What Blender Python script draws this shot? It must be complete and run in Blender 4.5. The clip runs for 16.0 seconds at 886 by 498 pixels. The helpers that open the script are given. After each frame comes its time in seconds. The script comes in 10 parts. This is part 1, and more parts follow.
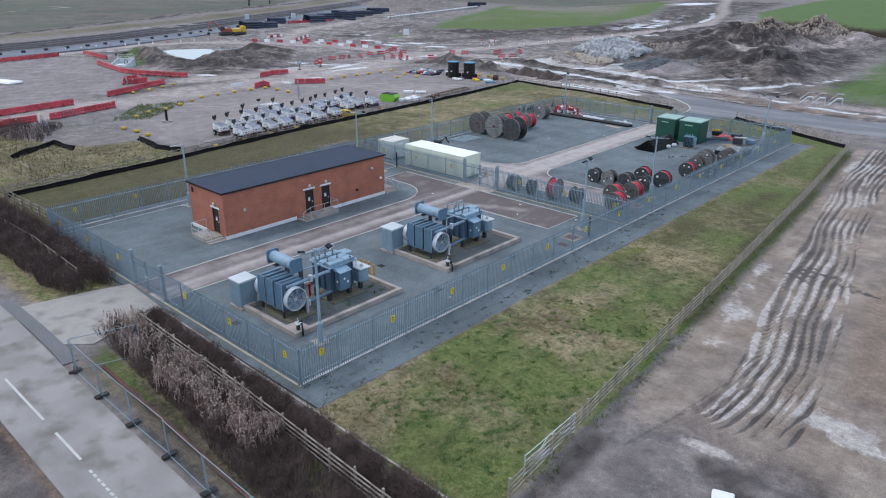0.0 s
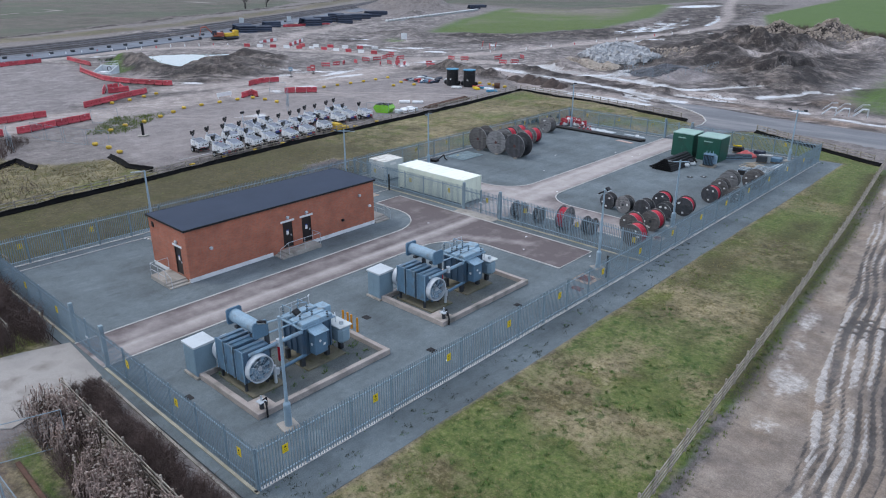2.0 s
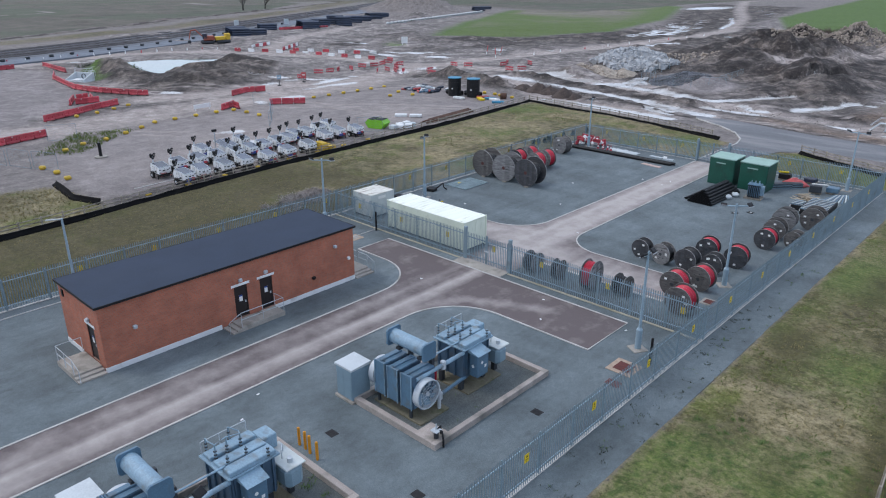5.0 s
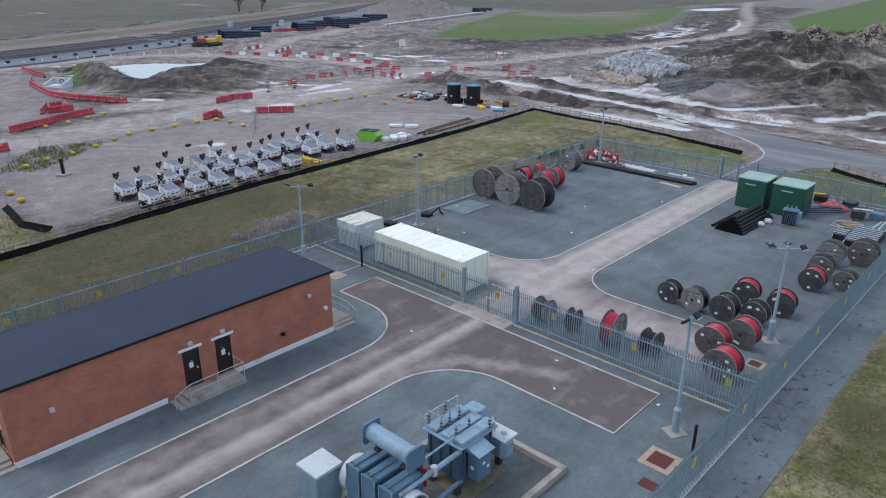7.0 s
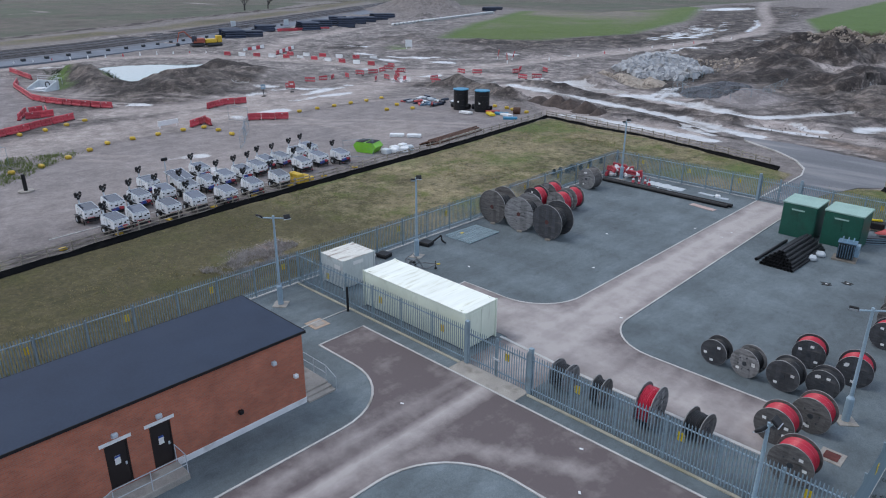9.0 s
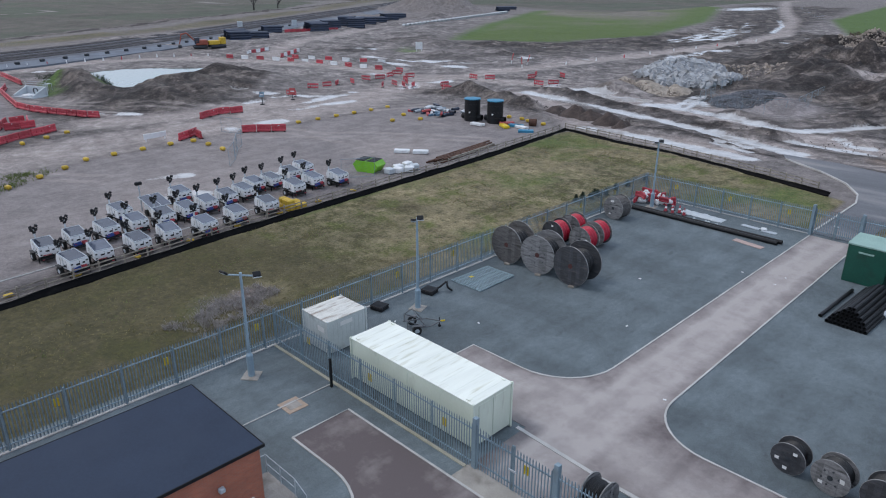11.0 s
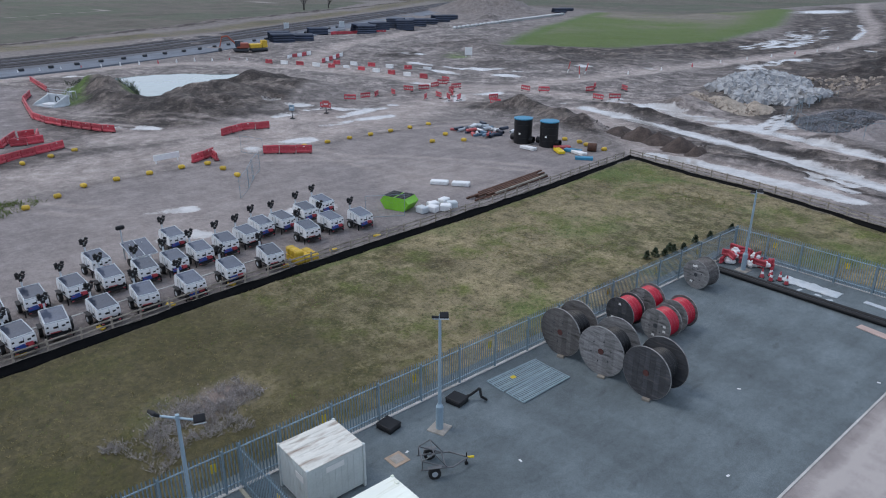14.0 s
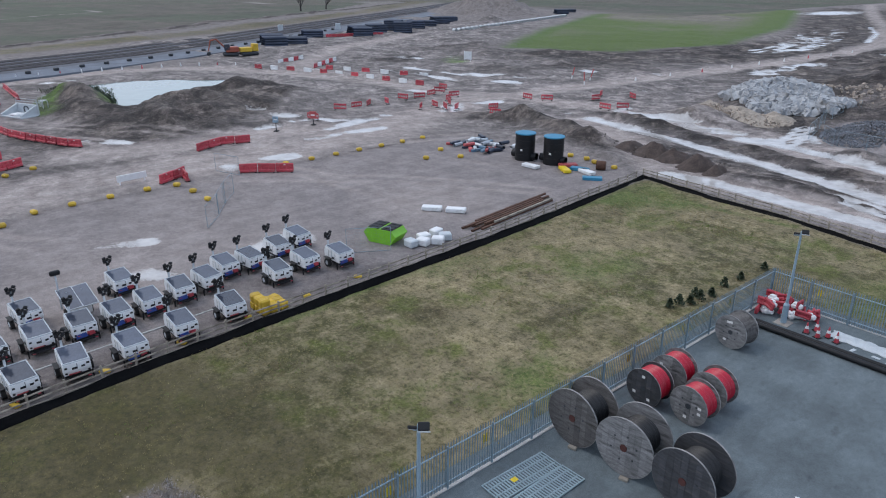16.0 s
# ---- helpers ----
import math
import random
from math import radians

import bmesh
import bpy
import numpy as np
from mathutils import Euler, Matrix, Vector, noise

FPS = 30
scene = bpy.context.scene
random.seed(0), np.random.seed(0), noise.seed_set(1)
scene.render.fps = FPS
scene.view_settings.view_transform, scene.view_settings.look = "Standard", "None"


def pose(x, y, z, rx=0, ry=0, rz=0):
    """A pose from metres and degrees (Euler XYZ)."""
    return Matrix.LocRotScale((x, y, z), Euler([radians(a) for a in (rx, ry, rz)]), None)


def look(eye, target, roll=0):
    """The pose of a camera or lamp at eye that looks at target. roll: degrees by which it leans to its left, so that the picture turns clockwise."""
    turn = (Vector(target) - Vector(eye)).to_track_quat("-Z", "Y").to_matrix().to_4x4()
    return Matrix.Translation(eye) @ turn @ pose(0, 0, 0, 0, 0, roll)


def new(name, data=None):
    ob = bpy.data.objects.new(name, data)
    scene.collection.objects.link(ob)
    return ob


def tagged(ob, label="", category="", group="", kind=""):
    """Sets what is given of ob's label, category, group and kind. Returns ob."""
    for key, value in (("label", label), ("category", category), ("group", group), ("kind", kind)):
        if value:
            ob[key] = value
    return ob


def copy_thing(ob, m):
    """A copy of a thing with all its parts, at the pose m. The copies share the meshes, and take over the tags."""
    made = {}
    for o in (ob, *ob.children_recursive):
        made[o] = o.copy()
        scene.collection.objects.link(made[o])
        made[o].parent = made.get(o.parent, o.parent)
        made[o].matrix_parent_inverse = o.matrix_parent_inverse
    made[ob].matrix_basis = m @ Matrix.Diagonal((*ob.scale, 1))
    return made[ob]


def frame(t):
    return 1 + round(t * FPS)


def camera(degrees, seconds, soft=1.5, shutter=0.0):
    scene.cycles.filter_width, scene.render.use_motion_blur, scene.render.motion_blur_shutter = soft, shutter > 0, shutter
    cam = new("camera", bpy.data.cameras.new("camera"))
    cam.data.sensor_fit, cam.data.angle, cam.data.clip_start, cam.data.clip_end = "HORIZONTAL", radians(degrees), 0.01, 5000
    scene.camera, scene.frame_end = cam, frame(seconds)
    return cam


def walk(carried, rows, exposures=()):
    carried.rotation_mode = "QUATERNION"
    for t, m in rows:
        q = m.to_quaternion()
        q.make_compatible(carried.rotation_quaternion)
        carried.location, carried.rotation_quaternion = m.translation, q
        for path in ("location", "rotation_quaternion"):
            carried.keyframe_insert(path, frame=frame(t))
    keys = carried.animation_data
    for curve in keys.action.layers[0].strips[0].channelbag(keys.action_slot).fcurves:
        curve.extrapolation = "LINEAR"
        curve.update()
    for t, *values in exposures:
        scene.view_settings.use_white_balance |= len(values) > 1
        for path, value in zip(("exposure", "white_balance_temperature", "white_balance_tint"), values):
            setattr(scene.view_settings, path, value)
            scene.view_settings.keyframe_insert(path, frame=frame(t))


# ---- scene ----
cam = camera(64.2, 16.0, soft=1.1)
METRES, EYE, TILT, LEAN, TURN = 65.57, 20.5, 0.0, 0.0, 42.6
ROWS = [
    (0.0, 0.0, 0.0, 0.0, 0.07, -21.71, -0.19),
    (0.5, 0.001, 0.0295, -0.0002, 0.08, -21.69, -0.18),
    (1.0, 0.0019, 0.0593, 0.0014, 0.08, -21.65, -0.17),
    (1.5, 0.0031, 0.0896, 0.0015, 0.08, -21.62, -0.16),
    (2.0, 0.0047, 0.1209, 0.0009, 0.08, -21.57, -0.14),
    (2.5, 0.0058, 0.1527, -0.0009, 0.1, -21.54, -0.14),
    (3.0, 0.0071, 0.185, -0.0023, 0.15, -21.51, -0.12),
    (3.5, 0.0085, 0.2171, -0.0031, 0.26, -21.5, -0.12),
    (4.0, 0.0099, 0.249, -0.0034, 0.34, -21.49, -0.13),
    (6.5, 0.0156, 0.4039, -0.0066, 0.45, -21.44, -0.17),
    (7.0, 0.0169, 0.4344, -0.0071, 0.47, -21.42, -0.17),
    (7.5, 0.0184, 0.4631, -0.0075, 0.66, -21.43, -0.17),
    (8.0, 0.0202, 0.4953, -0.0088, 0.94, -21.44, -0.19),
    (8.5, 0.022, 0.5276, -0.0108, 1.12, -21.45, -0.21),
    (9.0, 0.0236, 0.5599, -0.0125, 1.25, -21.48, -0.22),
    (11.5, 0.027, 0.72, -0.0073, 2.58, -21.62, -0.22),
    (12.0, 0.0277, 0.7508, -0.0058, 2.8, -21.63, -0.22),
    (12.5, 0.0279, 0.7823, -0.0053, 3.08, -21.62, -0.22),
    (13.0, 0.028, 0.8137, -0.0051, 4.75, -21.64, -0.25),
    (13.5, 0.0281, 0.8453, -0.0043, 5.95, -21.67, -0.28),
    (14.0, 0.0281, 0.8765, -0.0036, 6.5, -21.69, -0.3),
    (14.5, 0.0274, 0.9075, -0.0029, 6.55, -21.69, -0.29),
    (15.0, 0.0268, 0.9381, -0.0024, 6.57, -21.69, -0.28),
    (15.5, 0.0264, 0.9684, -0.0018, 6.58, -21.68, -0.29),
    (16.0, 0.0253, 0.9989, -0.0024, 6.59, -21.68, -0.3),
]
walk(cam, [(t, pose(0, 0, EYE, TILT, LEAN, TURN) @ pose(METRES * x, METRES * y, METRES * z, 90 + pitch, roll, yaw)) for t, x, y, z, yaw, pitch, roll in ROWS],
     exposures=((0, 0.27), (4, 0.23), (7, 0.1), (9, 0.05), (12.5, -0.13), (16, 0.03)))

# ---- sky, sun, exposure ----
world = bpy.data.worlds.new("overcast_sky")
scene.world = world
world.use_nodes = True
wn, wl = world.node_tree.nodes, world.node_tree.links
sky = wn.new("ShaderNodeTexSky")
sky.sky_type, sky.sun_disc = "NISHITA", False
sky.sun_elevation, sky.sun_rotation = radians(38), radians(250)
sky.air_density, sky.dust_density, sky.ozone_density = 1.0, 4.0, 1.5
veil = wn.new("ShaderNodeMixRGB")
veil.inputs[0].default_value = 0.72
veil.inputs[2].default_value = (7.1, 8.3, 10.7, 1)
wl.new(sky.outputs[0], veil.inputs[1])
wl.new(veil.outputs[0], wn["Background"].inputs[0])
wn["Background"].inputs[1].default_value = 0.115
sun = new("sun", bpy.data.lights.new("sun", "SUN"))
sun.data.energy, sun.data.angle, sun.data.color = 0.8, radians(14), (1.0, 0.97, 0.94)
sun.matrix_world = look((0, 0, 60), (30, 25, 0))


# ---- shapes ----
class Shape:
    """Vertices and faces of one mesh."""

    def __init__(self):
        self.v, self.f = [], []

    def add(self, verts, faces, m=None):
        k = len(self.v)
        self.v += [tuple(m @ Vector(p)) for p in verts] if m else [tuple(p) for p in verts]
        self.f += [tuple(i + k for i in f) for f in faces]
        return self

    def box(self, x0, x1, y0, y1, z0, z1, m=None, c=0.0):
        """A box; c: its bevel."""
        if c <= 0:
            v = [(x, y, z) for z in (z0, z1) for y in (y0, y1) for x in (x0, x1)]
            return self.add(v, [(0, 2, 3, 1), (4, 5, 7, 6), (0, 1, 5, 4), (2, 6, 7, 3), (0, 4, 6, 2), (1, 3, 7, 5)], m)
        xs, ys, zs = (x0, x0 + c, x1 - c, x1), (y0, y0 + c, y1 - c, y1), (z0, z0 + c, z1 - c, z1)
        bm = bmesh.new()
        pts = []
        for i in (0, 1):
            for j in (0, 1):
                for k in (0, 1):
                    a, b, d = xs[1 + i], ys[1 + j], zs[1 + k]
                    pts += [(xs[3 * i], b, d), (a, ys[3 * j], d), (a, b, zs[3 * k])]
        for p in pts:
            bm.verts.new(p)
        bmesh.ops.convex_hull(bm, input=bm.verts[:])
        bmesh.ops.dissolve_limit(bm, angle_limit=0.01, verts=bm.verts[:], edges=bm.edges[:])
        bm.verts.index_update()
        self.add([p.co for p in bm.verts], [tuple(q.index for q in f.verts) for f in bm.faces], m)
        bm.free()
        return self

    def cyl(self, a, b, r, n=12, r2=None, caps=True):
        """A cylinder or cone from a to b."""
        a, b = Vector(a), Vector(b)
        r2 = r if r2 is None else r2
        q = (b - a).to_track_quat("Z", "Y").to_matrix()
        ring = [q @ Vector((math.cos(2 * math.pi * i / n), math.sin(2 * math.pi * i / n), 0)) for i in range(n)]
        v = [a + r * p for p in ring] + [b + r2 * p for p in ring]
        f = [(i, (i + 1) % n, n + (i + 1) % n, n + i) for i in range(n)]
        if caps:
            f += [tuple(range(n - 1, -1, -1)), tuple(range(n, 2 * n))]
        return self.add(v, f)

    def tube(self, pts, r, n=6):
        for a, b in zip(pts, pts[1:]):
            self.cyl(a, b, r, n)
        return self

    def ring(self, a, b, r0, r1, n=24):
        """A hollow cylinder between radii r0 and r1."""
        a, b = Vector(a), Vector(b)
        q = (b - a).to_track_quat("Z", "Y").to_matrix()
        ring = [q @ Vector((math.cos(2 * math.pi * i / n), math.sin(2 * math.pi * i / n), 0)) for i in range(n)]
        v = [e + r * p for e, r in ((a, r0), (a, r1), (b, r1), (b, r0)) for p in ring]
        f = [(k * n + i, k * n + (i + 1) % n, ((k + 1) % 4) * n + (i + 1) % n, ((k + 1) % 4) * n + i) for k in range(4) for i in range(n)]
        return self.add(v, f)

    def slab(self, outline, z0, z1):
        """A flat slab over an outline that runs anticlockwise."""
        n = len(outline)
        v = [(x, y, z0) for x, y in outline] + [(x, y, z1) for x, y in outline]
        f = [tuple(range(n, 2 * n)), tuple(range(n - 1, -1, -1))] + [(i, (i + 1) % n, n + (i + 1) % n, n + i) for i in range(n)]
        return self.add(v, f)

    def band(self, pts, w, z0, z1):
        """A flat band of width w along a line."""
        pts = [Vector(p) for p in pts]
        sides = []
        for i, p in enumerate(pts):
            d = (pts[min(i + 1, len(pts) - 1)] - pts[max(i - 1, 0)]).normalized()
            sides.append((p + w / 2 * Vector((-d.y, d.x)), p - w / 2 * Vector((-d.y, d.x))))
        v = [(q.x, q.y, z) for a, b in sides for q, z in ((a, z0), (b, z0), (b, z1), (a, z1))]
        f = [(4 * i + k, 4 * i + (k + 1) % 4, 4 * i + 4 + (k + 1) % 4, 4 * i + 4 + k) for i in range(len(pts) - 1) for k in range(4)]
        f += [(3, 2, 1, 0), tuple(4 * (len(pts) - 1) + k for k in range(4))]
        return self.add(v, f)

    def mesh(self, name, material=None, smooth=False):
        me = bpy.data.meshes.new(name)
        me.from_pydata(self.v, [], self.f)
        bm = bmesh.new()
        bm.from_mesh(me)
        bmesh.ops.recalc_face_normals(bm, faces=bm.faces[:])
        bm.to_mesh(me)
        bm.free()
        if smooth:
            me.shade_smooth()
            me.set_sharp_from_angle(angle=radians(38))
        if material:
            me.materials.append(material)
        return me


def part(name, shape, material, parent, label="", smooth=False, kind=""):
    """One mesh under a thing or a part."""
    ob = new(name, shape if isinstance(shape, bpy.types.Mesh) else shape.mesh(name, material, smooth))
    ob.parent = parent
    return tagged(ob, label=label, kind=kind)


def thing(name, label, category, m=None, group="", kind=""):
    ob = new(name)
    ob.empty_display_size = 0.2
    if m:
        ob.matrix_basis = m
    return tagged(ob, label, category, group, kind)


def solid(name, shape, material, label, category, m=None, group="", kind="", smooth=False):
    """A thing that is one mesh."""
    ob = new(name, shape if isinstance(shape, bpy.types.Mesh) else shape.mesh(name, material, smooth))
    if m:
        ob.matrix_basis = m
    return tagged(ob, label, category, group, kind)


def arc(cx, cy, r, a0, a1, n=10):
    return [(cx + r * math.cos(radians(a0 + (a1 - a0) * i / n)), cy + r * math.sin(radians(a0 + (a1 - a0) * i / n))) for i in range(n + 1)]


def stations(pts, step):
    """Places and headings every step metres along a line."""
    out, left = [], 0.0
    for (x0, y0), (x1, y1) in zip(pts, pts[1:]):
        d = math.hypot(x1 - x0, y1 - y0)
        s = left
        while s < d:
            out.append((x0 + (x1 - x0) * s / d, y0 + (y1 - y0) * s / d, math.degrees(math.atan2(y1 - y0, x1 - x0))))
            s += step
        left = s - d
    return out


# ---- materials ----
def material(name, col, rough=0.6, metal=0.0, vary=0.15, scale=1.5, grain=30.0, bump=0.15, dirt=None, dirty=0.0, dirt_scale=0.8, each=0.0, space="Object", stretch=(1, 1, 1), spec=0.5):
    """Paint, stone or metal with variation at two sizes, and stains of their own shape."""
    m = bpy.data.materials.new(name)
    m.use_nodes = True
    n, l = m.node_tree.nodes, m.node_tree.links
    b = n["Principled BSDF"]
    b.inputs["Roughness"].default_value, b.inputs["Metallic"].default_value = rough, metal
    b.inputs["Specular IOR Level"].default_value = spec
    co = n.new("ShaderNodeTexCoord").outputs["Object"] if space == "Object" else n.new("ShaderNodeNewGeometry").outputs["Position"]
    mp = n.new("ShaderNodeMapping")
    mp.inputs["Scale"].default_value = stretch
    l.new(co, mp.inputs[0])

    def noise_node(s, detail=4):
        q = n.new("ShaderNodeTexNoise")
        q.inputs["Scale"].default_value, q.inputs["Detail"].default_value = s, detail
        l.new(mp.outputs[0], q.inputs["Vector"])
        return q.outputs["Fac"]

    large, small = noise_node(scale), noise_node(grain, 3)
    ramp = n.new("ShaderNodeMapRange")
    ramp.inputs[1].default_value, ramp.inputs[2].default_value = 0.3, 0.7
    l.new(large, ramp.inputs[0])
    mix = n.new("ShaderNodeMixRGB")
    mix.inputs[1].default_value = (*[c * (1 - vary) for c in col], 1)
    mix.inputs[2].default_value = (*[min(c * (1 + vary), 1) for c in col], 1)
    l.new(ramp.outputs[0], mix.inputs[0])
    out = mix.outputs[0]
    fine = n.new("ShaderNodeMixRGB")
    fine.blend_type = "OVERLAY"
    fine.inputs[0].default_value = min(1, vary * 2.2)
    l.new(out, fine.inputs[1])
    l.new(small, fine.inputs[2])
    out = fine.outputs[0]
    if dirt:
        stain = n.new("ShaderNodeMapRange")
        stain.inputs[1].default_value, stain.inputs[2].default_value = 0.62 - 0.3 * dirty, 0.82 - 0.3 * dirty
        l.new(noise_node(dirt_scale, 6), stain.inputs[0])
        d = n.new("ShaderNodeMixRGB")
        d.inputs[2].default_value = (*dirt, 1)
        l.new(stain.outputs[0], d.inputs[0])
        l.new(out, d.inputs[1])
        out = d.outputs[0]
    if each:
        hsv = n.new("ShaderNodeHueSaturation")
        rnd = n.new("ShaderNodeObjectInfo")
        vr = n.new("ShaderNodeMapRange")
        vr.inputs[3].default_value, vr.inputs[4].default_value = 1 - each, 1 + each
        l.new(rnd.outputs["Random"], vr.inputs[0])
        l.new(vr.outputs[0], hsv.inputs["Value"])
        l.new(out, hsv.inputs["Color"])
        out = hsv.outputs[0]
    l.new(out, b.inputs["Base Color"])
    if bump:
        bp = n.new("ShaderNodeBump")
        bp.inputs["Strength"].default_value, bp.inputs["Distance"].default_value = bump, 0.02
        l.new(small, bp.inputs["Height"])
        l.new(bp.outputs[0], b.inputs["Normal"])
    return m


STEEL = material("galvanised_blue_grey", (0.215, 0.292, 0.336), 0.5, 0.1, 0.12, 0.7, 20, 0.05, (0.16, 0.19, 0.2), 0.2)
PALE_STEEL = material("galvanised_steel", (0.46, 0.5, 0.53), 0.5, 0.1, 0.12, 2, 30, 0.05)
LEAF_STEEL = material("weathered_gate_steel", (0.28, 0.37, 0.4), 0.5, 0.1, 0.12, 1, 20, 0.05)
COLUMN_RAIL_GREY = material("column_and_lit_rail_paint", (0.29, 0.39, 0.46), 0.5, 0.2, 0.1, 1, 20, 0.03)
# transformer blues: mid body, pale lids and edges, deep tank and radiator sides
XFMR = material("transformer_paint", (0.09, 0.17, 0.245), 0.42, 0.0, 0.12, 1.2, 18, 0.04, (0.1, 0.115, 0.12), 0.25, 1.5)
XFMR_TOP = material("stained_pale_transformer_blue", (0.215, 0.325, 0.41), 0.5, 0.0, 0.15, 1.5, 14, 0.04, (0.16, 0.17, 0.16), 0.3, 2)
XFMR_DEEP = material("deep_transformer_blue", (0.058, 0.105, 0.16), 0.45, 0.0, 0.15, 1.2, 18, 0.04, (0.08, 0.09, 0.1), 0.25, 1.5)
XFMR_DARK = material("dark_equipment_paint", (0.03, 0.035, 0.042), 0.55, 0.0, 0.2, 2, 20, 0.05)
FAN_WHITE = material("fan_cowl_paint", (0.5, 0.54, 0.57), 0.45, 0.1, 0.1, 2, 20, 0.04)
KIOSK = material("kiosk_grp", (0.2, 0.29, 0.345), 0.5, 0, 0.1, 1, 16, 0.04)
KIOSK_TOP = material("kiosk_lid", (0.5, 0.54, 0.56), 0.5, 0, 0.1, 1, 16, 0.04)
CONCRETE = material("concrete", (0.34, 0.315, 0.28), 0.9, 0, 0.18, 0.7, 25, 0.3, (0.17, 0.155, 0.13), 0.3, 0.9)
BUND = material("bund_concrete", (0.36, 0.315, 0.285), 0.9, 0, 0.2, 0.9, 25, 0.3, (0.17, 0.16, 0.14), 0.35, 0.8)
MOSSY = material("mossy_concrete", (0.17, 0.155, 0.11), 0.95, 0, 0.25, 2, 25, 0.4, (0.09, 0.09, 0.045), 0.4, 2)
KERB = material("kerb_edging", (0.47, 0.46, 0.44), 0.9, 0, 0.14, 1, 30, 0.2, (0.26, 0.25, 0.22), 0.25, 0.5, space="World")
KERB_YELLOW = material("lichened_kerb", (0.35, 0.33, 0.26), 0.9, 0, 0.2, 1, 30, 0.2, (0.22, 0.2, 0.12), 0.3, 0.5, space="World")
ROOF = material("roof_membrane", (0.03, 0.043, 0.07), 0.7, 0, 0.08, 0.5, 12, 0.05, (0.034, 0.047, 0.074), 0.3, 0.4, spec=0.2)
BLACK = material("black_plastic", (0.011, 0.0115, 0.013), 0.5, 0, 0.25, 2, 30, 0.1, spec=0.3)
TRAILER_GREY = material("dull_galvanised_frame", (0.13, 0.135, 0.14), 0.55, 0.2, 0.2, 2, 20, 0.05)
RUBBER = material("rubber", (0.016, 0.016, 0.016), 0.8, 0, 0.2, 3, 40, 0.1)
SILT = material("silt_fence_sheet", (0.0045, 0.0047, 0.0052), 0.85, 0, 0.3, 1.2, 8, 0.2, (0.02, 0.019, 0.017), 0.0, 0.6, space="World", spec=0.12)
WOOD = material("weathered_timber", (0.27, 0.24, 0.2), 0.85, 0, 0.22, 2, 25, 0.25, (0.1, 0.09, 0.07), 0.3, 1.2, each=0.2)
PALE_TIMBER = material("fresh_pale_timber", (0.42, 0.35, 0.26), 0.85, 0, 0.2, 2, 25, 0.2, each=0.2)
REEL_GREY = material("reel_timber_grey", (0.185, 0.183, 0.183), 0.85, 0, 0.3, 1.2, 10, 0.3, (0.055, 0.055, 0.055), 0.35, 1.1, each=0.25, stretch=(1, 1, 6))
REEL_DARK = material("reel_timber_dark", (0.048, 0.05, 0.056), 0.8, 0, 0.3, 1.2, 10, 0.3, (0.1, 0.096, 0.092), 0.3, 1.3, each=0.25, stretch=(1, 1, 6))
REEL_BROWN = material("reel_timber_brown", (0.108, 0.102, 0.099), 0.85, 0, 0.3, 1.2, 10, 0.3, (0.05, 0.045, 0.04), 0.35, 1.3, each=0.2, stretch=(1, 1, 6))
REEL_RIM = material("worn_reel_rim", (0.27, 0.268, 0.26), 0.75, 0.1, 0.25, 2, 12, 0.2, (0.1, 0.1, 0.1), 0.3, 1.5)
CABLE_RED = material("red_cable", (0.43, 0.012, 0.036), 0.4, 0, 0.15, 2, 30, 0.1)
CABLE_BLACK = material("black_cable", (0.012, 0.0125, 0.014), 0.5, 0, 0.2, 2, 30, 0.1)
HUB_RED = material("rusty_hub", (0.085, 0.03, 0.025), 0.7, 0.2, 0.3, 3, 30, 0.2)
LABEL_WHITE = material("paper_label", (0.72, 0.72, 0.7), 0.7, 0, 0.05, 4, 30, 0.0)
BOX_WHITE = material("container_cream_paint", (0.67, 0.72, 0.6), 0.5, 0, 0.07, 0.6, 10, 0.04, (0.42, 0.43, 0.34), 0.12, 0.9, stretch=(1, 4, 0.6))
BOX_ROOF = material("container_roof_paint", (0.84, 0.87, 0.78), 0.55, 0, 0.06, 0.6, 8, 0.04, (0.6, 0.6, 0.46), 0.2, 1.0, stretch=(4, 0.5, 1))
STORE_SIDE = material("store_grey_paint", (0.53, 0.57, 0.56), 0.5, 0, 0.08, 1, 12, 0.04, (0.3, 0.3, 0.28), 0.15, 1)
STORE_ROOF = material("rust_stained_roof", (0.66, 0.65, 0.59), 0.6, 0, 0.12, 1, 10, 0.05, (0.22, 0.155, 0.11), 0.42, 0.9, stretch=(3, 0.7, 1))
GREEN_SIDE = material("dark_green_grp", (0.008, 0.075, 0.05), 0.45, 0, 0.14, 0.8, 14, 0.04, (0.012, 0.05, 0.035), 0.25, 1)
GREEN_TOP = material("faded_green_roof", (0.27, 0.41, 0.355), 0.55, 0, 0.12, 0.8, 14, 0.04)
DOOR = material("brown_door_paint", (0.018, 0.013, 0.013), 0.4, 0, 0.2, 2, 20, 0.03)
WHITE = material("white_paint", (0.74, 0.75, 0.75), 0.45, 0, 0.06, 2, 20, 0.02, (0.45, 0.44, 0.41), 0.12, 1.5)
RED = material("barrier_red_plastic", (0.47, 0.055, 0.075), 0.5, 0, 0.16, 1.5, 20, 0.05, (0.3, 0.13, 0.12), 0.3, 1.5, each=0.2)
RED_DULL = material("faded_red_sheet", (0.42, 0.075, 0.075), 0.6, 0, 0.2, 2, 20, 0.1, each=0.2)
BLUE = material("blue_paint", (0.03, 0.075, 0.3), 0.45, 0, 0.1, 2, 20, 0.03)
TANK_BLUE = material("blue_tank_lid", (0.035, 0.22, 0.36), 0.55, 0, 0.15, 1, 14, 0.05)
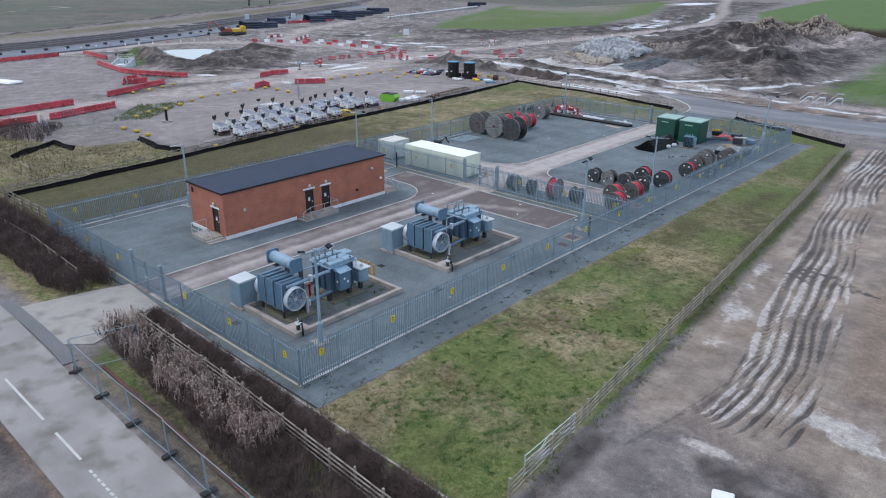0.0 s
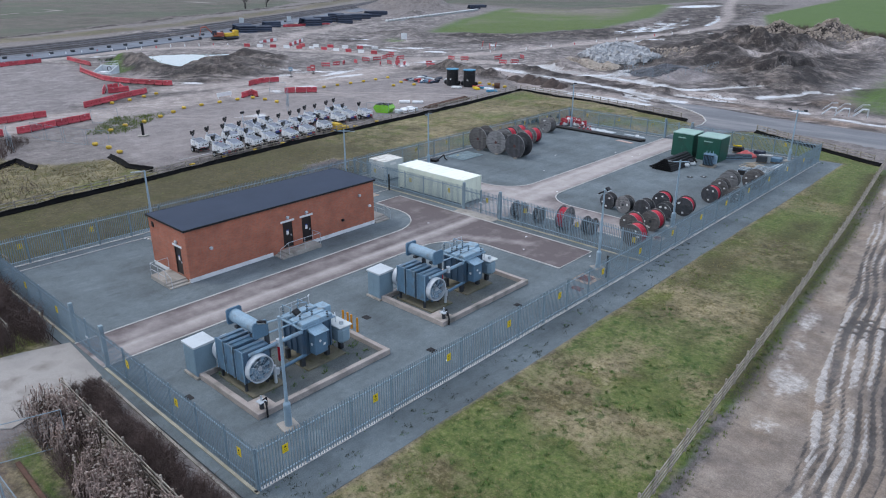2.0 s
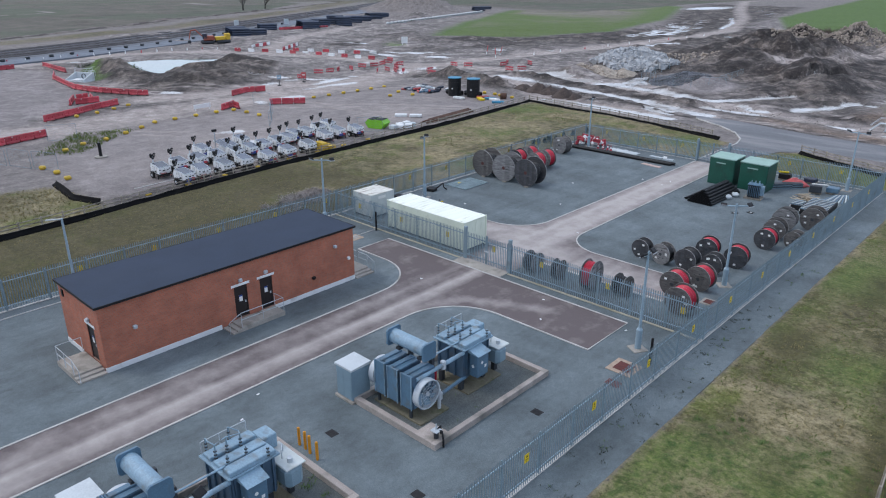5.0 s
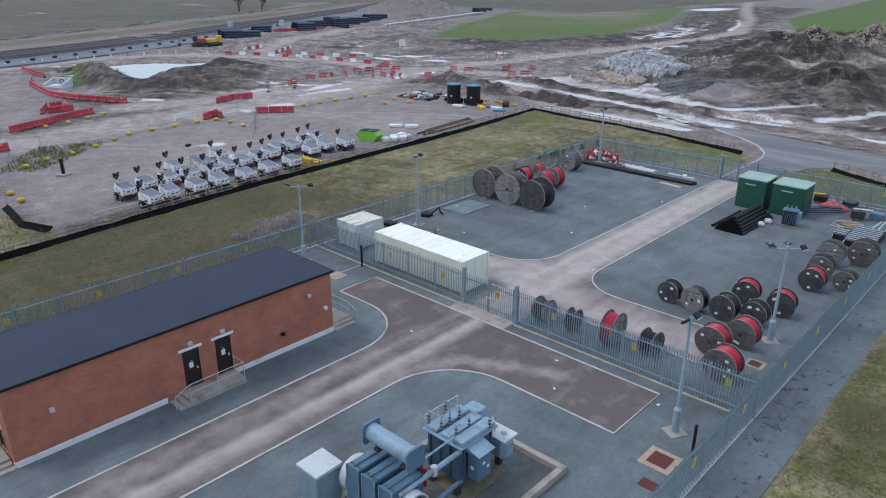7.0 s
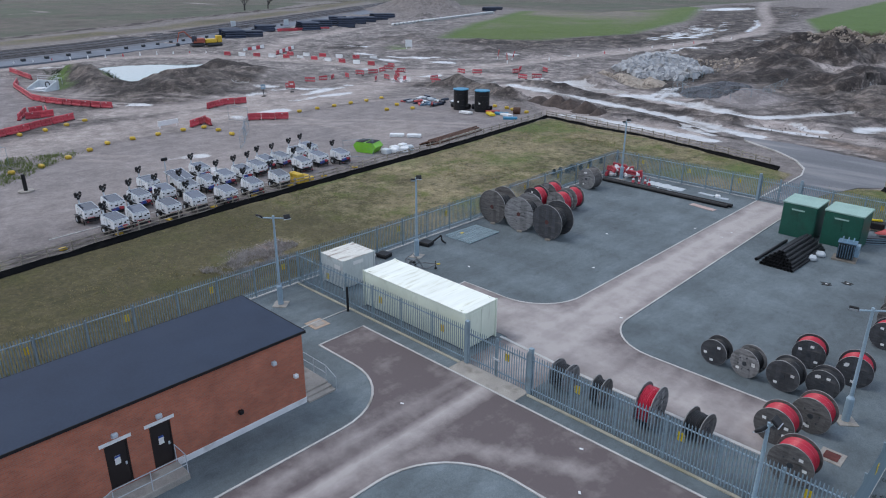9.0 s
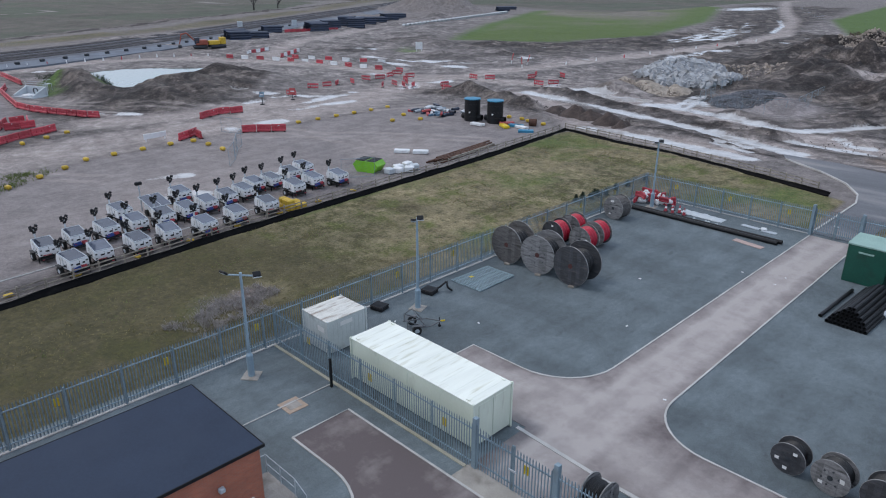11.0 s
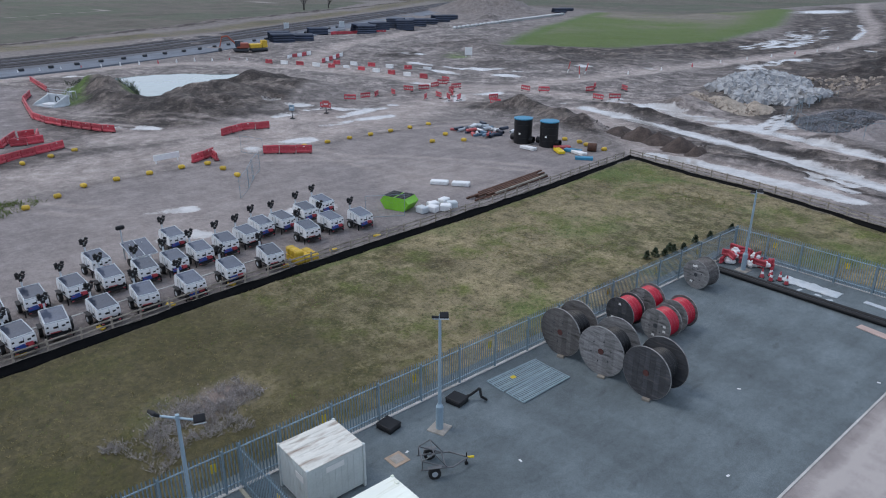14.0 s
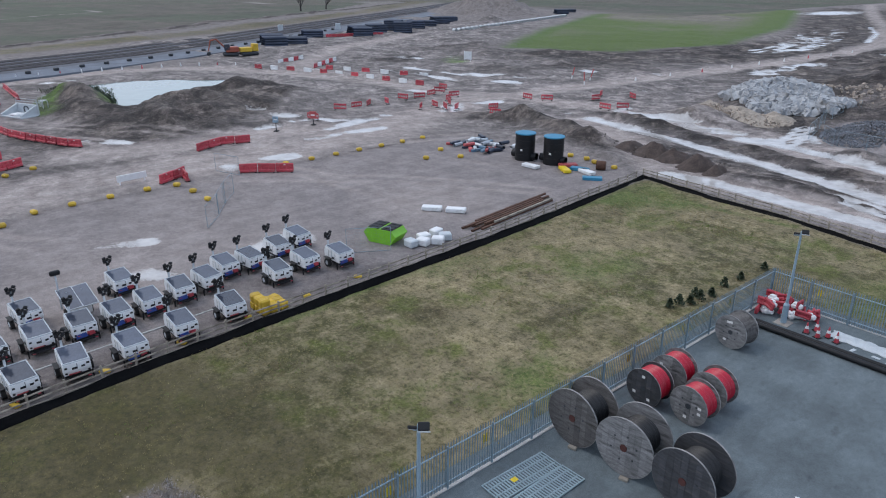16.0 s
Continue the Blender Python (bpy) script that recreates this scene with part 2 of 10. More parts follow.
YELLOW = material("yellow_plastic", (0.55, 0.36, 0.03), 0.55, 0, 0.15, 2, 20, 0.06, (0.3, 0.22, 0.06), 0.2, 2, each=0.15)
SIGN_YELLOW = material("sign_yellow", (0.68, 0.5, 0.015), 0.45, 0, 0.06, 2, 20, 0.0)
ORANGE = material("orange_post", (0.62, 0.26, 0.015), 0.5, 0, 0.1, 2, 20, 0.03)
RUST_RED = material("faded_machine_red", (0.3, 0.075, 0.045), 0.5, 0, 0.2, 1.0, 10, 0.05)
LIME = material("lime_green_paint", (0.2, 0.5, 0.03), 0.45, 0, 0.12, 1, 14, 0.04)
SOLAR = material("solar_glass", (0.06, 0.072, 0.1), 0.14, 0, 0.15, 1, 10, 0.0, each=0.4, spec=0.9)
PIPE_BLUE = material("dark_blue_pipe", (0.016, 0.026, 0.05), 0.45, 0, 0.25, 1, 14, 0.05, each=0.3)
RUST = material("rusty_steel", (0.095, 0.045, 0.028), 0.8, 0.1, 0.3, 2, 14, 0.2, each=0.2)
PINK_BOARD = material("pink_board", (0.45, 0.33, 0.29), 0.8, 0, 0.1, 2, 20, 0.05)
DRAIN = material("iron_cover", (0.03, 0.03, 0.032), 0.7, 0.4, 0.2, 6, 40, 0.2)
COVER_RED = material("red_iron_cover", (0.12, 0.035, 0.03), 0.8, 0.2, 0.2, 6, 40, 0.2)
COVER_TAN = material("tan_concrete_surround", (0.38, 0.29, 0.22), 0.9, 0, 0.15, 4, 40, 0.2)
ROCK = material("broken_concrete", (0.37, 0.38, 0.39), 0.9, 0, 0.22, 0.6, 6, 0.4, (0.2, 0.19, 0.175), 0.3, 0.4, space="World")
ROCK_TAN = material("tan_rubble", (0.36, 0.305, 0.255), 0.95, 0, 0.25, 0.6, 6, 0.4, (0.15, 0.125, 0.1), 0.3, 0.4, space="World")
TAN_SPOIL = material("tan_crushed_stone", (0.33, 0.285, 0.235), 0.95, 0, 0.25, 0.9, 5, 0.6, (0.2, 0.17, 0.14), 0.3, 0.5, space="World")
SOIL_HEAP = material("heaped_soil", (0.095, 0.08, 0.072), 0.95, 0, 0.3, 0.8, 5, 0.6, space="World")
STEM = material("dead_stems", (0.31, 0.235, 0.2), 0.9, 0, 0.35, 1.6, 12, 0.0, (0.13, 0.09, 0.075), 0.4, 1.2, space="World")
PALE_STEM = material("grey_dead_bramble", (0.36, 0.33, 0.31), 0.9, 0, 0.3, 1.6, 12, 0.0, (0.16, 0.13, 0.115), 0.3, 1.2, space="World")
TWIG = material("bare_twigs", (0.1, 0.068, 0.058), 0.9, 0, 0.4, 0.7, 12, 0.0, (0.17, 0.125, 0.105), 0.25, 0.8, space="World")
LEAF = material("evergreen_leaf", (0.032, 0.05, 0.022), 0.7, 0, 0.3, 1, 12, 0.0, space="World")
GRASS_DRY = material("dry_grass_blades", (0.23, 0.19, 0.085), 0.9, 0, 0.3, 0.35, 3, 0.0, (0.15, 0.15, 0.05), 0.42, 0.22, space="World")
GRASS_GREEN = material("green_grass_tufts", (0.12, 0.16, 0.036), 0.85, 0, 0.3, 0.5, 4, 0.0, space="World")
ASPHALT = material("worn_grey_asphalt", (0.27, 0.254, 0.243), 0.9, 0, 0.2, 0.35, 22, 0.3, (0.15, 0.135, 0.12), 0.42, 0.55, space="World")
DRIVE = material("pale_concrete_drive", (0.34, 0.316, 0.292), 0.92, 0, 0.2, 0.6, 20, 0.25, (0.2, 0.18, 0.16), 0.42, 0.6, space="World")
WET_ROAD = material("damp_asphalt", (0.115, 0.115, 0.122), 0.5, 0, 0.32, 0.22, 12, 0.2, (0.215, 0.2, 0.19), 0.42, 0.22, space="World", stretch=(0.35, 1.8, 1))
PAINT_LINE = material("worn_road_paint", (0.5, 0.5, 0.48), 0.8, 0, 0.15, 3, 30, 0.1, (0.25, 0.25, 0.25), 0.25, 3, space="World")
WATER = material("milky_water", (0.24, 0.31, 0.3), 0.04, 0, 0.05, 0.05, 0.6, 0.0, space="World")
TUFT = material("dark_green_tuft", (0.085, 0.15, 0.034), 0.85, 0, 0.3, 1.5, 6, 0.0, space="World")
WEED_DARK = material("dark_weed", (0.042, 0.058, 0.032), 0.9, 0, 0.4, 2.0, 20, 0.0, each=0.3)
ROCK_BLUE = material("blue_grey_rubble", (0.17, 0.18, 0.2), 0.9, 0, 0.28, 0.5, 5, 0.4, (0.07, 0.068, 0.068), 0.35, 0.4, space="World")
RAIL_STEEL = material("dull_running_rail", (0.2, 0.185, 0.185), 0.55, 0.3, 0.15, 0.5, 10, 0.05, space="World")
BROWN_SOIL = material("fresh_brown_soil", (0.066, 0.049, 0.042), 0.95, 0, 0.3, 1.2, 6, 0.6, space="World")
BARK = material("dark_bark", (0.045, 0.04, 0.038), 0.9, 0, 0.3, 1, 6, 0.2, space="World")
BALLAST_PALE = material("pale_blue_ballast", (0.14, 0.16, 0.19), 0.95, 0, 0.2, 0.2, 8, 0.3, space="World")
BALLAST = material("railway_ballast", (0.1, 0.104, 0.118), 0.95, 0, 0.2, 0.2, 8, 0.3, space="World")
TRACK_BROWN = material("sleepers_and_rust", (0.05, 0.042, 0.04), 0.9, 0, 0.25, 0.3, 6, 0.3, space="World")


def gravel_material(name, base, light, streak=0.0):
    """Stone chippings: pebbles by cells, damp patches and tyre-swept streaks."""
    m = bpy.data.materials.new(name)
    m.use_nodes = True
    n, l = m.node_tree.nodes, m.node_tree.links
    b = n["Principled BSDF"]
    b.inputs["Roughness"].default_value = 0.9
    g = n.new("ShaderNodeNewGeometry")
    cell = n.new("ShaderNodeTexVoronoi")
    cell.inputs["Scale"].default_value = 30
    l.new(g.outputs["Position"], cell.inputs["Vector"])
    sep = n.new("ShaderNodeSeparateColor")
    l.new(cell.outputs["Color"], sep.inputs[0])
    mix = n.new("ShaderNodeMixRGB")
    mix.inputs[1].default_value, mix.inputs[2].default_value = (*base, 1), (*light, 1)
    l.new(sep.outputs[0], mix.inputs[0])
    out = mix.outputs[0]
    for s, lo, hi, amount, st in ((0.14, 0.35, 0.7, 0.16, (1, 1, 1)), (0.9, 0.3, 0.75, 0.18, (1, 0.35, 1)), (3.2, 0.36, 0.62, 0.07, (1, 0.7, 1)), (0.35, 0.42, 0.58, 0.1, (0.5, 1, 1)), (1.7, 0.31, 0.37, 0.09, (1, 0.4, 1))):
        mp = n.new("ShaderNodeMapping")
        mp.inputs["Scale"].default_value = st
        l.new(g.outputs["Position"], mp.inputs[0])
        q = n.new("ShaderNodeTexNoise")
        q.inputs["Scale"].default_value, q.inputs["Detail"].default_value = s, 6
        l.new(mp.outputs[0], q.inputs["Vector"])
        r = n.new("ShaderNodeMapRange")
        r.inputs[1].default_value, r.inputs[2].default_value, r.inputs[3].default_value, r.inputs[4].default_value = lo, hi, 1 - amount, 1 + amount
        l.new(q.outputs["Fac"], r.inputs[0])
        mul = n.new("ShaderNodeMixRGB")
        mul.blend_type = "MULTIPLY"
        mul.inputs[0].default_value = 1
        l.new(out, mul.inputs[1])
        l.new(r.outputs[0], mul.inputs[2])
        out = mul.outputs[0]
    l.new(out, b.inputs["Base Color"])
    bp = n.new("ShaderNodeBump")
    bp.inputs["Strength"].default_value, bp.inputs["Distance"].default_value = 0.5, 0.02
    l.new(cell.outputs["Distance"], bp.inputs["Height"])
    l.new(bp.outputs[0], b.inputs["Normal"])
    return m


GRAVEL = gravel_material("blue_grey_chippings", (0.092, 0.115, 0.124), (0.132, 0.158, 0.169))
BUND_GRAVEL = gravel_material("damp_chippings", (0.068, 0.078, 0.078), (0.122, 0.135, 0.132))


def tarmac_material():
    """Maroon tarmac with pale silt spread along the wheel paths."""
    m = bpy.data.materials.new("maroon_tarmac")
    m.use_nodes = True
    n, l = m.node_tree.nodes, m.node_tree.links
    b = n["Principled BSDF"]
    b.inputs["Roughness"].default_value = 0.85
    g = n.new("ShaderNodeNewGeometry")
    silt = n.new("ShaderNodeAttribute")
    silt.attribute_name = "silt"
    mp = n.new("ShaderNodeMapping")
    mp.inputs["Scale"].default_value = (1.6, 0.35, 1)
    l.new(g.outputs["Position"], mp.inputs[0])
    q = n.new("ShaderNodeTexNoise")
    q.inputs["Scale"].default_value, q.inputs["Detail"].default_value = 0.7, 7
    l.new(mp.outputs[0], q.inputs["Vector"])
    fine = n.new("ShaderNodeTexNoise")
    fine.inputs["Scale"].default_value, fine.inputs["Detail"].default_value = 45, 3
    l.new(g.outputs["Position"], fine.inputs["Vector"])
    spill = n.new("ShaderNodeTexNoise")
    spill.inputs["Scale"].default_value, spill.inputs["Detail"].default_value, spill.inputs["Roughness"].default_value = 0.55, 8, 0.68
    l.new(g.outputs["Position"], spill.inputs["Vector"])
    blot = n.new("ShaderNodeMapRange")
    blot.inputs[1].default_value, blot.inputs[2].default_value, blot.inputs[3].default_value, blot.inputs[4].default_value = 0.4, 0.7, -0.24, 0.16
    l.new(spill.outputs["Fac"], blot.inputs[0])
    both = n.new("ShaderNodeMath")
    both.operation = "ADD"
    l.new(silt.outputs["Fac"], both.inputs[0])
    l.new(blot.outputs[0], both.inputs[1])
    k = n.new("ShaderNodeMath")
    k.operation = "ADD"
    l.new(both.outputs[0], k.inputs[0])
    soft = n.new("ShaderNodeMath")
    soft.operation = "MULTIPLY"
    soft.inputs[1].default_value = 0.62
    l.new(q.outputs["Fac"], soft.inputs[0])
    l.new(soft.outputs[0], k.inputs[1])
    r = n.new("ShaderNodeMapRange")
    r.inputs[1].default_value, r.inputs[2].default_value = 0.22, 1.12
    l.new(k.outputs[0], r.inputs[0])
    mix = n.new("ShaderNodeMixRGB")
    mix.inputs[1].default_value, mix.inputs[2].default_value = (0.118, 0.095, 0.095, 1), (0.4, 0.362, 0.342, 1)
    l.new(r.outputs[0], mix.inputs[0])
    ov = n.new("ShaderNodeMixRGB")
    ov.blend_type, ov.inputs[0].default_value = "OVERLAY", 0.3
    l.new(mix.outputs[0], ov.inputs[1])
    l.new(fine.outputs["Fac"], ov.inputs[2])
    l.new(ov.outputs[0], b.inputs["Base Color"])
    bp = n.new("ShaderNodeBump")
    bp.inputs["Strength"].default_value, bp.inputs["Distance"].default_value = 0.3, 0.01
    l.new(fine.outputs["Fac"], bp.inputs["Height"])
    l.new(bp.outputs[0], b.inputs["Normal"])
    return m


TARMAC = tarmac_material()


def brick_material():
    m = bpy.data.materials.new("red_brick")
    m.use_nodes = True
    n, l = m.node_tree.nodes, m.node_tree.links
    b = n["Principled BSDF"]
    b.inputs["Roughness"].default_value = 0.9
    g = n.new("ShaderNodeNewGeometry")
    sep, com = n.new("ShaderNodeSeparateXYZ"), n.new("ShaderNodeCombineXYZ")
    l.new(g.outputs["Position"], sep.inputs[0])
    add = n.new("ShaderNodeMath")
    l.new(sep.outputs[0], add.inputs[0])
    l.new(sep.outputs[1], add.inputs[1])
    l.new(add.outputs[0], com.inputs[0])
    l.new(sep.outputs[2], com.inputs[1])
    br = n.new("ShaderNodeTexBrick")
    br.inputs["Scale"].default_value = 1.0
    br.inputs["Brick Width"].default_value, br.inputs["Row Height"].default_value, br.inputs["Mortar Size"].default_value = 0.225, 0.075, 0.009
    br.inputs["Color1"].default_value, br.inputs["Color2"].default_value, br.inputs["Mortar"].default_value = (0.46, 0.145, 0.082, 1), (0.36, 0.112, 0.066, 1), (0.3, 0.18, 0.135, 1)
    l.new(com.outputs[0], br.inputs["Vector"])
    out = br.outputs["Color"]
    for s, lo, hi in ((0.45, 0.92, 1.08), (1.3, 0.92, 1.08)):
        q = n.new("ShaderNodeTexNoise")
        q.inputs["Scale"].default_value, q.inputs["Detail"].default_value = s, 4
        l.new(com.outputs[0], q.inputs["Vector"])
        r = n.new("ShaderNodeMapRange")
        r.inputs[1].default_value, r.inputs[2].default_value, r.inputs[3].default_value, r.inputs[4].default_value = 0.35, 0.65, lo, hi
        l.new(q.outputs["Fac"], r.inputs[0])
        mul = n.new("ShaderNodeMixRGB")
        mul.blend_type, mul.inputs[0].default_value = "MULTIPLY", 1
        l.new(out, mul.inputs[1])
        l.new(r.outputs[0], mul.inputs[2])
        out = mul.outputs[0]
    l.new(out, b.inputs["Base Color"])
    bp = n.new("ShaderNodeBump")
    bp.invert = True
    bp.inputs["Strength"].default_value, bp.inputs["Distance"].default_value = 0.5, 0.01
    l.new(br.outputs["Fac"], bp.inputs["Height"])
    l.new(bp.outputs[0], b.inputs["Normal"])
    return m


BRICK = brick_material()

# ---- the ground: one sheet to the horizon ----
def lattice(x, y, size, seed):
    """Smooth random values from 0 to 1."""
    u, v = x / size, y / size
    i, j = np.floor(u), np.floor(v)
    a, b = u - i, v - j
    a, b = a * a * (3 - 2 * a), b * b * (3 - 2 * b)

    def h(p, q):
        s = np.sin(p * 127.1 + q * 311.7 + seed * 74.7) * 43758.5453
        return s - np.floor(s)

    return (h(i, j) * (1 - a) + h(i + 1, j) * a) * (1 - b) + (h(i, j + 1) * (1 - a) + h(i + 1, j + 1) * a) * b


def rough(x, y, size, seed, octaves=4):
    return sum(lattice(x, y, size / 2**k, seed + k) / 2**k for k in range(octaves)) / sum(1 / 2**k for k in range(octaves))


def away(x, y, line):
    """The distance from a line of points."""
    best = np.full(x.shape, 1e9)
    for (x0, y0), (x1, y1) in zip(line, line[1:]):
        dx, dy = x1 - x0, y1 - y0
        s = np.clip(((x - x0) * dx + (y - y0) * dy) / (dx * dx + dy * dy), 0, 1)
        best = np.minimum(best, np.hypot(x - x0 - s * dx, y - y0 - s * dy))
    return best


def within(x, y, outline, soft):
    """1 inside an outline, 0 outside, with a soft edge."""
    inside = np.zeros(x.shape, bool)
    loop = outline + outline[:1]
    for (x0, y0), (x1, y1) in zip(loop, loop[1:]):
        cross = ((y0 > y) != (y1 > y)) & (x < (x1 - x0) * (y - y0) / ((y1 - y0) or 1e-9) + x0)
        inside ^= cross
    d = away(x, y, loop) * np.where(inside, 1, -1)
    return np.clip(0.5 + d / (2 * soft), 0, 1)


def steps(*runs):
    out = []
    for a, b, d in runs:
        out += list(np.arange(a, b - d * 0.5, d))
    return np.array(out + [runs[-1][1]])


gx = steps((-4000, -900, 310), (-900, -420, 40), (-420, -260, 4), (-260, -125, 1.5), (-125, -26, 0.7), (-26, 2, 0.13), (2, 6, 0.5), (6, 40, 1.7), (40, 400, 40), (400, 3400, 300))
gy = steps((-2500, -300, 220), (-300, -40, 26), (-40, 4, 1.5), (4, 24, 0.5), (24, 60, 0.28), (60, 125, 0.7), (125, 300, 1.5), (300, 560, 4), (560, 1000, 40), (1000, 4600, 360))
X, Y = np.meshgrid(gx, gy)
X, Y = X.ravel(), Y.ravel()
n1, n2, n3 = rough(X, Y, 30, 1), rough(X, Y, 7, 11), rough(X, Y, 2.2, 23, 3)
qt = random.Random(41)
tuft_centres = [(qt.uniform(-24.2, -15.2), 19 + 28 * qt.random() ** 1.2, qt.uniform(0.09, 0.26)) for _ in range(380)]
zone = {k: np.zeros(X.shape) for k in ("grass", "lush", "wet", "pale", "dark", "grit", "field", "moss", "rut", "clay", "chalk", "rust", "tuft", "churn")}


def lay(kind, amount, strength=1.0):
    zone[kind] = np.maximum(zone[kind], amount * strength)


GRASS_RIGHT = [(-24.8, 17.4), (-13.6, 16.0), (-14.5, 28.5), (-16.3, 50.6), (-18.3, 72), (-21, 96.5), (-38, 105.5), (-44, 103), (-42, 95), (-24.8, 95)]
GRASS_BACK = [(-74.5, 17), (-61.5, 18.6), (-61.2, 94), (-46.5, 94.2), (-47, 105.2), (-53.6, 107.2), (-67, 110), (-83, 111.6), (-80.6, 88), (-79, 62), (-77.3, 47), (-76, 36)]
ROUGH_LEFT = [(-74.5, 17), (-76, 39), (-79, 40), (-88, 39), (-90, 33), (-97, 30), (-112, 25), (-125, 10), (-110, 11), (-76, 12)]
FAR_GRASS = [(-186, 193), (-218, 244), (-270, 342), (-331, 515), (-219, 456), (-168, 332), (-149, 253), (-156, 208)]
FAR_LUSH = [(-99, 284), (-80, 285), (-54, 262), (-20, 230), (90, 240), (90, 800), (-190, 800), (-136, 380)]
RIGHT_LUSH = [(-38, 162), (-44, 222), (-10, 225), (60, 200), (60, 130), (-18, 127), (-31, 130), (-38, 140)]
VERGE = [(-90, 11), (-48.5, 12.2), (-46.4, 13.6), (-46.6, 17.6), (-90, 17.6)]
FRONT_VERGE = [(-39.3, 12.6), (-38.6, 15.8), (-15, 15.2), (-15, 10.8), (-37.5, 11)]
lay("grass", within(X, Y, GRASS_RIGHT, 0.5))
lay("grass", within(X, Y, GRASS_BACK, 0.5))
lay("grass", within(X, Y, ROUGH_LEFT, 1.5), 0.85)
lay("moss", within(X, Y, ROUGH_LEFT, 1.5) * np.clip(1.8 * n2 - 0.3, 0, 1), 0.75)
lay("grass", within(X, Y, FAR_GRASS, 8), 0.44)
lay("lush", within(X, Y, FAR_GRASS, 5), np.clip(1.8 * rough(X, Y, 60, 17, 3) - 0.5, 0.3, 0.75))
lay("lush", within(X, Y, FAR_GRASS, 5) * np.clip(1.4 - away(X, Y, FAR_GRASS[3:7]) / 26, 0, 1), 0.75)
lay("lush", within(X, Y, FAR_GRASS, 5) * np.clip(1.3 - away(X, Y, FAR_GRASS[:3]) / 14, 0, 1), 0.8)
lay("lush", within(X, Y, FAR_LUSH, 4))
lay("lush", within(X, Y, RIGHT_LUSH, 4), 0.45 + 0.4 * n2)
lay("dark", np.clip(1.2 - np.hypot((X + 35) / 6, (Y - 152) / 11), 0, 1) * (0.5 + 0.6 * n2), 1.0)
lay("grass", within(X, Y, RIGHT_LUSH, 4), 0.28)
lay("grass", within(X, Y, VERGE, 0.6), 0.75)
lay("lush", np.clip(1 - np.abs(Y - 13.4) / 0.9, 0, 1) * (X < -46.5) * (X > -62), 0.62)
lay("grass", within(X, Y, FRONT_VERGE, 0.4), 0.1 + 0.75 * n2)
lay("lush", within(X, Y, FRONT_VERGE, 0.4) * np.clip(3 * rough(X, Y, 1.8, 305, 3) - 1.4, 0, 1), 0.62)
lay("dark", within(X, Y, FRONT_VERGE, 0.4) * np.clip(0.3 + 0.7 * n3 + 0.5 * np.clip((X + 34) / 8, 0, 1), 0, 1), 0.9)
lay("lush", np.clip(1.2 - away(X, Y, [(-38.6, 13.1), (-36, 12.7), (-32, 12.5)]) / 0.55, 0, 1) * (0.3 + n2), 0.8)
lay("dark", (Y < 6.6) * (Y > -6) * (X < -10) * (X > -70) * (0.25 + 0.7 * n3), 0.9)
lay("lush", np.clip(1.1 - np.hypot((X + 37.3) / 1.6, (Y - 12.6) / 1.0), 0, 1), 0.8)
lay("rust", np.clip(1.4 - away(X, Y, [(-38.4, 11.7), (-27, 11.55), (-14, 11.4)]) / 0.42, 0, 1) * (0.45 + 0.8 * n2), 0.95)
lay("rust", np.clip(1.3 - away(X, Y, [(-60, 6.55), (-14, 6.5)]) / 0.45, 0, 1), 0.8)
# fresh green along the foot of the fences, and a line of it by the sheet fence
lay("lush", np.clip(1.2 - away(X, Y, [(-14.2, 22), (-16.2, 50.6), (-18, 72), (-20.6, 95)]) / 0.7, 0, 1) * (n2 > 0.42), 0.62)
lay("lush", np.clip(1.1 - away(X, Y, [(-78.6, 63), (-80.6, 88), (-82, 108), (-66, 109)]) / 1.0, 0, 1) * (n2 > 0.38), 0.62)
for cx, cy, r, s in ((-22.6, 27, 2.2, 0.5), (-18, 26, 2.5, 0.5), (-21, 33, 2.6, 0.55), (-23, 43, 3, 0.5), (-20, 50, 3, 0.42), (-77, 66, 3, 0.45), (-74, 50, 4, 0.42), (-70, 74, 3, 0.4), (-74, 90, 4, 0.4), (-70, 28, 4, 0.45)):
    lay("lush", np.clip(1 - np.hypot(X - cx, Y - cy) / r, 0, 1) * n2 * 1.6, s)
lay("lush", within(X, Y, GRASS_RIGHT, 0.6) * np.clip(1.7 * n2 + 0.8 * n1 - 0.45, 0, 1), 0.7)
lay("lush", within(X, Y, GRASS_RIGHT, 0.6) * np.clip((48 - Y) / 14, 0, 1) * np.clip(2.0 * rough(X, Y, 4.5, 93) - 0.36, 0, 1), 0.95)
for cx, cy, rx, ry, s in ((-68, 42, 7, 9, 0.75), (-75, 56, 4, 12, 0.65), (-72, 70, 4, 8, 0.5), (-65, 66, 3, 9, 0.5), (-21, 69, 2.5, 5, 0.7), (-19.5, 44, 2.0, 4, 0.5), (-60, 100, 8, 4, 0.5), (-79, 103, 3, 6, 0.45)):
    lay("moss", np.clip(1.2 - np.hypot((X - cx) / rx, (Y - cy) / ry), 0, 1) * (0.45 + 0.8 * n2), s)
lay("moss", within(X, Y, GRASS_BACK, 0.8) * np.clip(1.4 * n1 + 1.0 * n2 - 0.35, 0, 1) * np.clip((74 - Y) / 20, 0, 1), 1.0)
lay("moss", within(X, Y, GRASS_BACK, 0.8) * np.clip(1.5 * rough(X, Y, 12, 95) + 0.6 * n3 - 0.8, 0, 1), 0.55)
lay("moss", within(X, Y, GRASS_RIGHT, 0.8) * np.clip(1.2 * rough(X, Y, 9, 91) + 0.9 * n3 - 0.75, 0, 1), 0.6)
